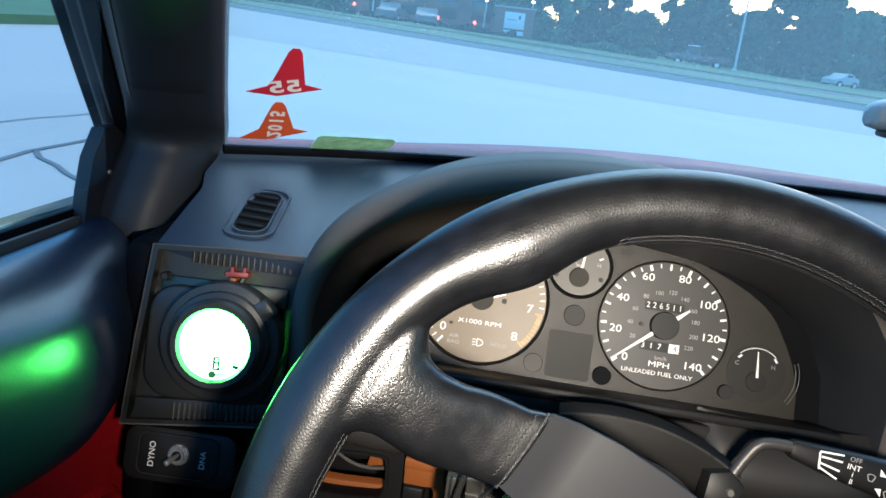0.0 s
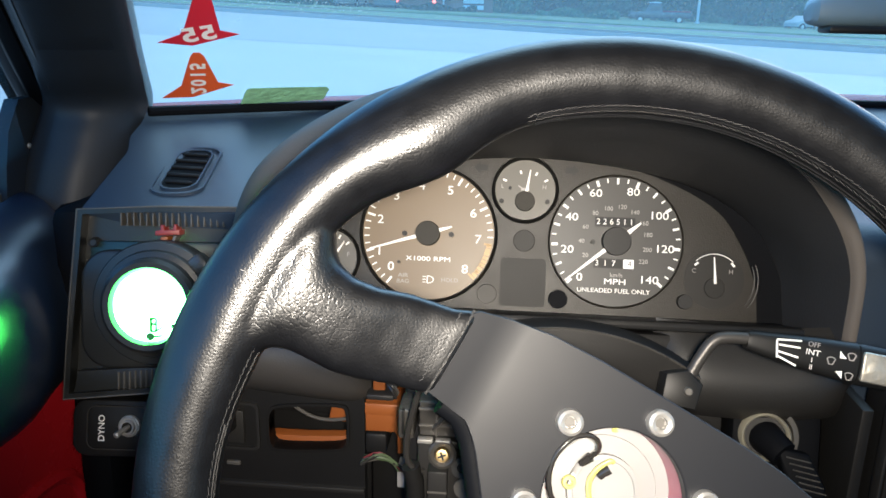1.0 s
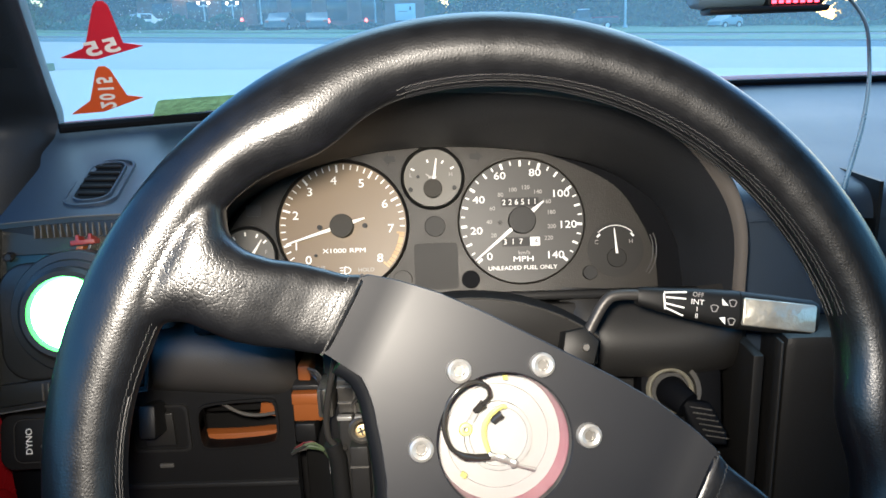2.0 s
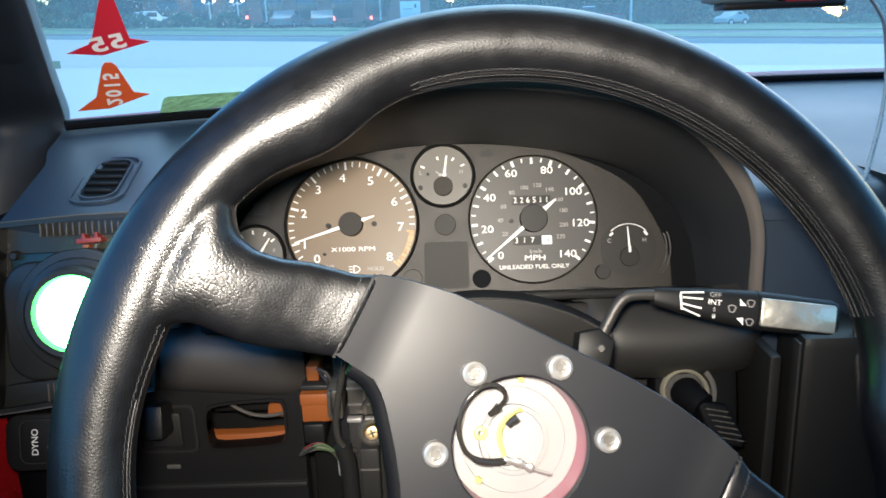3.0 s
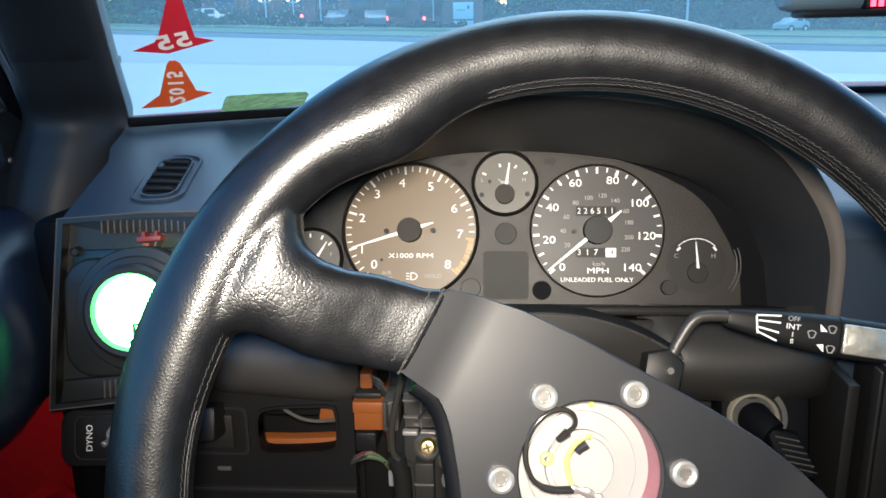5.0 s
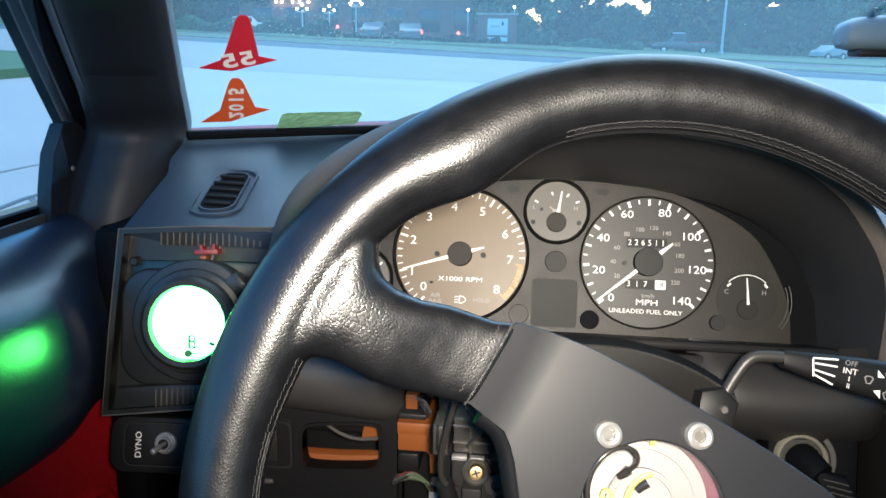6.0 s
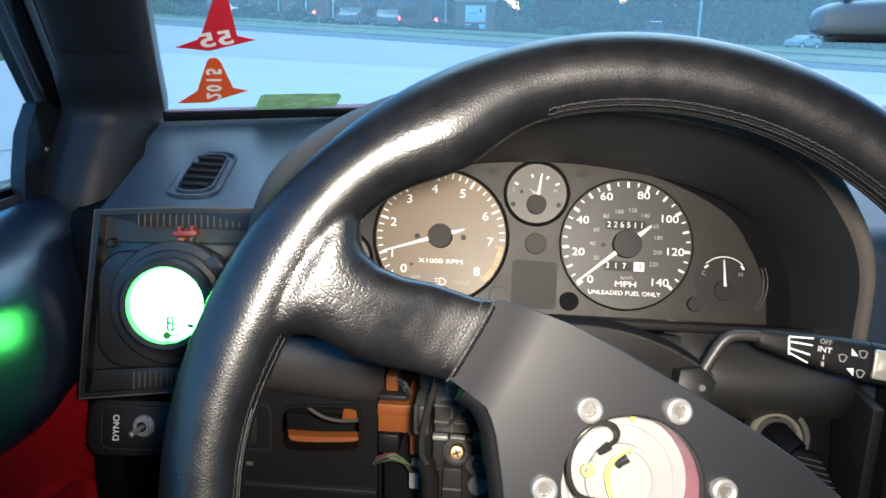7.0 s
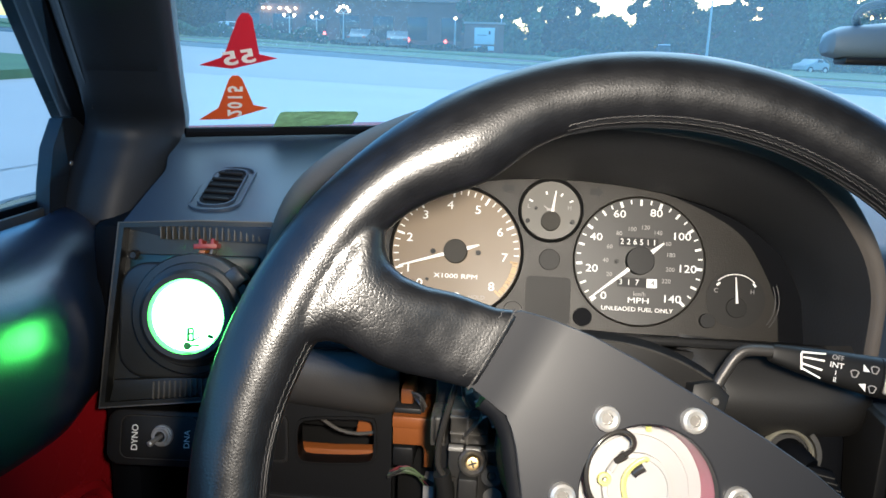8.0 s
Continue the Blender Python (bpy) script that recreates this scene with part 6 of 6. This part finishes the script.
# ---------------------------------------------------------------- decals on the windshield


def glassed(bm, off=0.0015):
    """Lays shapes given along the foot and the height of the glass on its inner side."""
    for v in bm.verts:
        xs, h = v.co.x, v.co.y
        e = 1e-3
        n = (shield(xs + e, h) - shield(xs, h)).cross(shield(xs, h + e) - shield(xs, h)).normalized()
        v.co = shield(xs, h) + n * (off + v.co.z)
    return bm


def flat(outline):
    bm = plate(outline, 0, 0.0003)
    bmesh.ops.triangulate(bm, faces=bm.faces)
    return bm


RED_CONE = [(-0.2868, 0.0567), (-0.2669, 0.0546), (-0.2379, 0.0630), (-0.2496, 0.0655), (-0.2542, 0.0895), (-0.2562, 0.0920), (-0.2603, 0.0920), (-0.2627, 0.0890), (-0.2707, 0.0667), (-0.2736, 0.0623)]
ORANGE_CONE = [(-0.2901, 0.0126), (-0.2702, 0.0128), (-0.2431, 0.0229), (-0.2533, 0.0254), (-0.2606, 0.0468), (-0.2631, 0.0494), (-0.2671, 0.0493), (-0.2693, 0.0462), (-0.2769, 0.0230)]
red_cone = tagged(part("windshield_decal", glassed(flat(RED_CONE)), M_CONE_RED, smooth=False), "red traffic cone decal with mirrored number", "decal")
for k in (0, 1):
    t = words("5", 0.0132, 0, 0, flip=True, stretch=1.5, bold=0.035)
    t.transform(Matrix.Translation((-0.2680 + 0.0110 * k, 0.0618 + 0.0020 * k, 0.0006)) @ Matrix.Rotation(radians(12), 4, "Z"))
    part("digit", glassed(t), M_DECALW, red_cone, "white mirrored digit", smooth=False)
orange_cone = tagged(part("windshield_decal", glassed(flat(ORANGE_CONE)), M_CONE_OR, smooth=False), "orange traffic cone decal with mirrored year", "decal")
for k, ch in enumerate("2015"):
    t = words(ch, 0.0130, 0, 0, flip=True, stretch=0.85, bold=0.035)
    t.transform(Matrix.Translation((-0.2668 + 0.0003 * k, 0.0188 + 0.0068 * k, 0.0006)) @ Matrix.Rotation(radians(-90), 4, "Z"))
    part("digit", glassed(t), M_DECALW, orange_cone, "white mirrored digit", smooth=False)
TAPE = [(-0.2391, 0.0048), (-0.2360, 0.0150), (-0.2345, 0.0183), (-0.2317, 0.0193), (-0.2050, 0.0196), (-0.1764, 0.0194), (-0.1743, 0.0170), (-0.1765, 0.0110), (-0.1785, 0.0069), (-0.2090, 0.0055)]
tagged(part("tape", glassed(flat(TAPE)), M_TAPE, smooth=False), "crumpled strip of green tape on the windshield", "tape")

def drops(x0, x1, h0, h1, n, seed):
    """Fine drops of water on the outer side of the glass."""
    rnd = random.Random(seed)
    bm = bmesh.new()
    for _ in range(n):
        xs, h = rnd.uniform(x0, x1), rnd.uniform(h0, h1)
        r = rnd.uniform(0.00010, 0.00023) * (1.7 if rnd.random() < 0.08 else 1)
        rings = [[bm.verts.new((xs + r * q * math.cos(k * 1.0472), h + r * q * math.sin(k * 1.0472), -z * r)) for k in range(6)] for q, z in ((1, 0), (0.7, 0.5))]
        for k in range(6):
            bm.faces.new((rings[0][k], rings[0][(k + 1) % 6], rings[1][(k + 1) % 6], rings[1][k]))
        bm.faces.new(rings[1])
    return glassed(bm, -0.0004)


M_DROP = shader("water_drop", (0.62, 0.74, 0.77), 0.15, spec=0.5, vary=0.2)
tagged(part("rain_drops", join(drops(-0.250, -0.15, 0.070, 0.118, 900, 2), drops(-0.10, 0.10, 0.095, 0.135, 330, 5), drops(0.12, 0.25, 0.09, 0.135, 90, 6)), M_DROP), "fine dried rain drops on the windshield", "drops", kind="stuff")

detector = thing("radar_detector", "grey radar detector with red display hung from a looped bracket", "radar detector", (0.30, 0.17, 0.96))
part("housing", stalk_body([(0.0, -0.003, 0.007, 0.010), (0.003, -0.002, 0.0105, 0.016), (0.012, -0.001, 0.0135, 0.018), (0.05, 0.001, 0.0155, 0.020), (0.112, 0, 0.0145, 0.018), (0.122, -0.002, 0.009, 0.010)]), M_MIRROR, detector, m=frame_of((0.236, 0.175, 0.963), (0.05, -1, 0.05)))
part("lower_lip", box(0.246, 0.352, 0.150, 0.180, 0.9435, 0.950, 0.003), M_PLAS, detector)
part("display", box(0.298, 0.346, 0.1535, 0.168, 0.9500, 0.9600, 0.001), M_RING, detector, "dark display window")
M_LED = glow("red_led", (1.0, 0.03, 0.06), 0.9)
for k in range(7):
    part("display_bar", box(0.3010 + 0.0062 * k, 0.3050 + 0.0062 * k, 0.1525, 0.1545, 0.9515, 0.9585, 0.0004), M_LED, detector, "glowing red bar")
part("bracket", sweep(smooth_path([(0.262, 0.172, 0.974), (0.257, 0.168, 0.982), (0.261, 0.165, 0.990), (0.274, 0.162, 0.9945), (0.292, 0.160, 0.9945), (0.306, 0.162, 0.989), (0.308, 0.168, 0.981), (0.303, 0.172, 0.975)], 6), 0.0035, 10), M_RING, detector, "black looped bracket")
part("power_cord", sweep(smooth_path([(0.352, 0.172, 0.962), (0.362, 0.168, 0.962), (0.3726, 0.160, 0.9528), (0.3734, 0.130, 0.9306), (0.3637, 0.100, 0.9012), (0.3494, 0.070, 0.8806), (0.3267, 0.030, 0.8587), (0.3014, -0.010, 0.8397), (0.2794, -0.045, 0.8246), (0.262, -0.072, 0.80), (0.256, -0.095, 0.76), (0.258, -0.112, 0.70)], 6), 0.0017, 10), M_CONN, detector, "thin grey power cord")

# ---------------------------------------------------------------- outside: trees, cars, lamps, buildings


def tree(x, y, height, spread, seed, base=0.25, clumps=160, leaf=0.31, per=150):
    """A tapered trunk with limbs, and a crown of many small leaf clumps with gaps."""
    rnd = random.Random(seed)
    z0 = ground_z(x, y) - 0.1
    t = thing("tree", "tall leafy deciduous tree dark against the evening sky", "tree", (x, y, z0), group="trees behind the road")
    lean = rnd.uniform(-0.6, 0.6)
    trunk_path = [(x + lean * (k / 8) ** 2, y, z0 + height * 0.8 * k / 8) for k in range(9)]
    limbs = [sweep(trunk_path, lambda q: 0.28 * (1 - 0.8 * q) * height / 12, 8)]
    ends = []
    for k in range(9):
        a = rnd.uniform(0, 6.28)
        b = 0.25 + 0.07 * k
        p = Vector(trunk_path[min(8, int(b * 8) + 1)])
        e = p + Vector((math.cos(a) * spread * 0.6, math.sin(a) * spread * 0.6, height * rnd.uniform(0.12, 0.28)))
        limbs.append(sweep([p, p.lerp(e, 0.5) + Vector((0, 0, 0.2)), e], lambda q: 0.11 * (1 - 0.75 * q), 6))
        ends.append(e)
    part("trunk", join(*limbs), M_BARK, t)
    verts, faces = [], []
    for c in range(clumps):
        f = rnd.random()
        zc = z0 + height * (base + (1 - base) * f)
        prof = math.sin(math.pi * min(1, 0.12 + 0.88 * f)) ** 0.6
        a = rnd.uniform(0, 6.28)
        r = spread * prof * math.sqrt(rnd.random())
        cx, cy = x + r * math.cos(a), y + r * math.sin(a) * 0.8
        cr = rnd.uniform(0.45, 1.0) * spread * 0.22
        for _ in range(per):
            d = Vector((rnd.gauss(0, 1), rnd.gauss(0, 1), rnd.gauss(0, 0.7))).normalized() * cr * rnd.random() ** 0.4
            p = Vector((cx, cy, zc)) + d
            n = (d / cr + Vector((rnd.gauss(0, 0.45), rnd.gauss(0, 0.45), rnd.gauss(0, 0.45) + 0.1))).normalized()
            u = n.orthogonal().normalized() * leaf * rnd.uniform(0.5, 1.0)
            w = n.cross(u) * 0.6
            i = len(verts)
            verts += [p - u, p + w, p + u, p - w]
            faces.append((i, i + 1, i + 2, i + 3))
    me = bpy.data.meshes.new("crown")
    me.from_pydata([tuple(v) for v in verts], [], faces)
    me.materials.append(M_LEAF)
    o = new("crown", me)
    o.parent = t
    o.matrix_parent_inverse = t.matrix_world.inverted()
    return t


for i, (tx, ty, h, s, b, n) in enumerate(((-1.6, 76, 14, 4.6, 0.03, 230), (3.3, 80, 12, 3.6, 0.03, 200), (8.6, 83, 4.2, 2.8, 0.02, 120), (13.6, 80, 13, 3.6, 0.03, 210), (19.6, 84, 5.8, 3.4, 0.03, 150), (23.9, 82, 12, 3.5, 0.03, 270), (27.2, 84, 8.5, 2.6, 0.03, 150),
                                              (30.5, 85, 7.2, 4.5, 0.02, 190), (36, 84, 12, 4.4, 0.02, 170), (46, 86, 13, 6.0, 0.03, 180), (-31, 82, 13, 6.5, 0.03, 190), (-41, 78, 12, 6.0, 0.04, 140), (-22.5, 92, 13, 5.5, 0.1, 130), (58, 88, 13, 7.0, 0.03, 150), (-36, 84, 12, 6.5, 0.02, 190), (-48, 82, 13, 7.0, 0.02, 190), (-26, 86, 12, 5.0, 0.03, 150), (23, 98, 5.0, 7.5, 0.02, 130), (34, 99, 7.5, 8.0, 0.02, 150), (9, 100, 4.0, 8, 0.02, 130), (-9, 100, 14, 7, 0.05, 130))):
    tree(tx, ty, h, s, 10 + i, b, n)


def hedge(x0, x1, y, h, seed):
    rnd = random.Random(seed)
    verts, faces = [], []
    for k in range(int((x1 - x0) * 130)):
        x = rnd.uniform(x0, x1)
        yy = y + rnd.uniform(-0.6, 0.6)
        z = ground_z(x, yy) + h * rnd.random() ** 0.7 * (0.75 + 0.25 * math.sin(x * 1.7))
        n = Vector((rnd.gauss(0, 1), rnd.gauss(0, 1), rnd.gauss(0, 1))).normalized()
        u = n.orthogonal().normalized() * rnd.uniform(0.12, 0.28)
        w = n.cross(u) * 0.7
        p = Vector((x, yy, z))
        i = len(verts)
        verts += [p - u, p + w, p + u, p - w]
        faces.append((i, i + 1, i + 2, i + 3))
    me = bpy.data.meshes.new("hedge")
    me.from_pydata([tuple(v) for v in verts], [], faces)
    me.materials.append(M_LEAF)
    return tagged(new("hedge", me), "low clipped dark green hedge", "hedge", kind="stuff")


hedge(-34, -16, 64, 1.3, 1)
hedge(-16, -3, 66, 0.7, 2)
hedge(2, 9, 70, 0.9, 3)
hedge(16, 50, 82, 1.1, 5)


def car(name, x, y, turn, body, label, lamps=None, tall=1.45, length=4.4, truck=False):
    t = thing(name, label, "truck" if truck else "car", (x, y, ground_z(x, y)), group="" if truck else "cars on the road")
    m = pose(x, y, ground_z(x, y) + 0.02, 0, 0, turn)
    L = length / 2
    if truck:
        prof = [(-L, 0.45), (-L, 0.95), (-0.2, 0.95), (0.0, tall), (0.9, tall), (1.25, 1.0), (L - 0.1, 0.92), (L, 0.75), (L, 0.4)]
    else:
        prof = [(-L, 0.35), (-L, 0.80), (-L * 0.9, 0.95), (-L * 0.62, 1.0), (-L * 0.38, tall), (L * 0.10, tall), (L * 0.42, 0.98), (L * 0.9, 0.82), (L, 0.68), (L, 0.35)]
    b = plate([(a, z) for a, z in prof], -0.85, 0.85, 0.10, 3)
    b.transform(Matrix(((1, 0, 0, 0), (0, 0, 1, 0), (0, 1, 0, 0), (0, 0, 0, 1))))
    part("body", b, body, t, m=m)
    if truck:
        part("cab_roof", box(-0.05, 0.95, -0.80, 0.80, tall - 0.02, tall + 0.05, 0.03), M_WHITE, t, "pale cab roof", m=m)
        part("bed_cover", box(-L + 0.08, -0.25, -0.78, 0.78, 0.94, 1.06, 0.03), M_FADED, t, "faded red load cover", m=m)
        wins = [(0.05, 0.85, 1.02, tall - 0.08)]
    else:
        wins = [(-L * 0.36, L * 0.08, 1.0, tall - 0.07)]
    for s in (-1, 1):
        for x0, x1, za, zb in wins:
            part("side_window", box(x0, x1, s * 0.852 - 0.006, s * 0.852 + 0.006, za, zb, 0.003), M_CARGLASS, t, m=m)
        for wx in (-L * 0.62, L * 0.62):
            wh = part("wheel", lathe([(0, 0.09), (0.20, 0.09), (0.30, 0.10), (0.32, 0.05), (0.32, -0.09), (0, -0.09)], 24), M_RUBBER, t, "black tyre", m=m @ Matrix.Translation((wx, s * 0.80, 0.32)) @ Matrix.Rotation(radians(90), 4, "X"))
            part("hub", lathe([(0, 0.105), (0.17, 0.10), (0.19, 0.08)], 16), M_SILVER, wh, m=m @ Matrix.Translation((wx, s * 0.80, 0.32)) @ Matrix.Rotation(radians(90 if s < 0 else -90), 4, "X"))
        part("head_lamp", box(L - 0.03, L + 0.015, s * 0.62 - 0.14, s * 0.62 + 0.14, 0.60, 0.72, 0.02), M_HEAD if lamps == "head" else M_SILVER, t, m=m)
        part("tail_lamp", box(-L - 0.015, -L + 0.03, s * 0.64 - 0.14, s * 0.64 + 0.14, 0.70, 0.86, 0.02), M_TAIL if lamps == "tail" else M_RED, t, m=m)
    return t


M_VAN = shader("dull_white_paint", (0.42, 0.44, 0.44), 0.4, vary=0.1, big=3)
car("parked_truck", 12.6, 71, 172, M_DARKCAR, "dark pickup truck with pale roof parked beyond the verge", tall=1.7, length=5.2, truck=True)
car("white_van", 26.0, 75, 205, M_VAN, "small white van on the far road", tall=1.3, length=2.7)
car("silver_car", -26.6, 70, 228, M_SILVER, "pale car with headlights lit by the hedge", "head")
M_PALECAR = shader("pale_paint", (0.12, 0.13, 0.135), 0.35, vary=0.15, big=3)
car("parked_car", -13.0, 64.5, 84, M_PALECAR, "pale grey car parked by the shops", length=4.0)
car("parked_car", -10.2, 64.5, 97, M_PALECAR, "pale grey car parked by the shops", length=4.0)


def street_lamp(x, y, h, heads, label, lit=True):
    z = ground_z(x, y)
    t = thing("street_lamp", label, "street lamp", (x, y, z), group="lamps by the shops")
    part("post", lathe([(0, h), (0.05, h), (0.06, h * 0.5), (0.08, 0.5), (0.14, 0.45), (0.16, 0.0), (0, 0)], 16), M_POLE, t, m=Matrix.Translation((x, y, z)))
    for k, (dx, dz) in enumerate(heads):
        if dx:
            part("arm", sweep([(x, y, z + h - 0.1), (x + dx * 0.6, y, z + h - 0.2 + dz), (x + dx, y, z + h + dz - 0.1)], 0.03, 6), M_POLE, t)
        b = bmesh.new()
        bmesh.ops.create_icosphere(b, subdivisions=2, radius=0.11)
        part("globe", b, M_LAMP if lit else M_WHITE, t, "glowing round globe", m=Matrix.Translation((x + dx, y, z + h + dz + 0.08)))
    return t


FIVE = [(0, 0.35), (-0.45, 0.0), (0.45, 0.0)]
street_lamp(-20.5, 69, 2.25, FIVE, "lamp post with glowing globes", True)
street_lamp(-18.2, 69.5, 2.25, FIVE, "lamp post with glowing globes", True)
street_lamp(-15.8, 69.5, 2.85, [(0, 0.4), (-0.5, 0.05), (0.5, 0.05), (-0.3, 0.3), (0.3, 0.3)], "taller lamp post with five glowing globes", True)
street_lamp(-6.0, 70, 2.8, [(0, 0)], "slim lamp post with one globe", True)
street_lamp(-2.0, 70, 3.2, [(0, 0)], "slim lamp post with one globe", True)

utility = thing("light_pole", "tall pale metal light pole by the road", "pole", (15.6, 70, ground_z(15.6, 70)))
part("shaft", lathe([(0, 9.0), (0.07, 9.0), (0.12, 0.4), (0.2, 0.4), (0.2, 0.0), (0, 0)], 16), M_POLE, utility, m=Matrix.Translation((15.6, 70, ground_z(15.6, 70))))
part("arm", sweep([(15.6, 70, 9.2), (15.0, 69, 9.6), (14.4, 68, 9.6)], 0.05, 8), M_POLE, utility)

sign = thing("monument_sign", "brick monument sign with white lettered panel", "sign", (-3.4, 68, ground_z(-3.4, 68)))
sz = ground_z(-3.4, 68)
part("brick_body", box(-5.0, -1.7, 67.8, 68.4, sz - 0.1, sz + 2.5, 0.04), M_BRICK, sign)
part("cap", box(-5.1, -1.6, 67.7, 68.5, sz + 2.5, sz + 2.65, 0.03), M_CONC, sign)
part("panel", box(-4.15, -2.45, 67.72, 67.82, sz + 0.85, sz + 2.2, 0.02), M_WHITE, sign, "white sign panel")
part("panel", box(-4.15, -2.45, 67.72, 67.82, sz + 0.35, sz + 0.70, 0.02), M_WHITE, sign, "white lower strip")
part("letter_bar", box(-2.95, -2.80, 67.70, 67.72, sz + 1.65, sz + 1.95, 0.0), M_PLAS, sign)
part("letter_bar", box(-3.9, -3.1, 67.70, 67.72, sz + 1.55, sz + 1.62, 0.0), M_DIM, sign)

white_board = thing("yard_sign", "small leaning white board by the hedge", "sign board", (-33.5, 68, ground_z(-33.5, 68)))
part("board", box(-33.9, -33.1, 67.9, 68.0, ground_z(-33.5, 68), ground_z(-33.5, 68) + 0.9, 0.03), M_WHITE, white_board)


def shops():
    t = thing("shop_building", "low reddish brick shop building with dark hipped roof", "building", (-13, 82, ground_z(-13, 82)))
    z = ground_z(-13, 82) - 0.3
    part("wall", box(-30, -1.5, 79, 92, z, z + 4.6, 0.03), M_BRICK, t)
    bm = bmesh.new()
    base = [bm.verts.new(p) for p in ((-30.8, 78.2, z + 4.6), (-0.7, 78.2, z + 4.6), (-0.7, 92.8, z + 4.6), (-30.8, 92.8, z + 4.6))]
    ridge = [bm.verts.new(p) for p in ((-26, 85.5, z + 7.6), (-5.5, 85.5, z + 7.6))]
    bm.faces.new((base[0], base[1], ridge[1], ridge[0]))
    bm.faces.new((base[1], base[2], ridge[1]))
    bm.faces.new((base[2], base[3], ridge[0], ridge[1]))
    bm.faces.new((base[3], base[0], ridge[0]))
    bm.faces.new(base[::-1])
    part("roof", bm, M_ROOF, t, smooth=False)
    for k in range(8):
        x = -28.5 + 3.4 * k
        w = part("window", box(x, x + 2.0, 78.93, 79.0, z + 1.0, z + 3.2, 0.02), M_CARGLASS, t, "dark shop window")
        part("window_frame", frame_plate(rounded(x - 0.08, x + 2.08, z + 0.92, z + 3.28, 0.02, 1), rounded(x, x + 2.0, z + 1.0, z + 3.2, 0.02, 1), 0.0, 0.12), M_BRICK, w, m=Matrix(((1, 0, 0, 0), (0, 0, -1, 79.0), (0, 1, 0, 0), (0, 0, 0, 1))))
    for k, x in enumerate((-26.0, -25.4, -24.3, -23.6, -22.7)):
        b = bmesh.new()
        bmesh.ops.create_icosphere(b, subdivisions=2, radius=0.11)
        part("wall_lamp", b, M_LAMP, t, "warm lamp under the eaves", m=Matrix.Translation((x, 78.7, z + 3.72)))
    for x, h in ((-19.8, 1.0), (-15.2, 0.8), (-11.35, 0.65), (-7.67, 0.55)):
        b = bmesh.new()
        bmesh.ops.create_icosphere(b, subdivisions=2, radius=0.17)
        bmesh.ops.scale(b, vec=(0.85, 0.85, 1.45), verts=b.verts)
        part("red_lamp", b, M_TAIL, t, "small red lit globe", m=Matrix.Translation((x, 78.75, z + h + 0.35)))


shops()
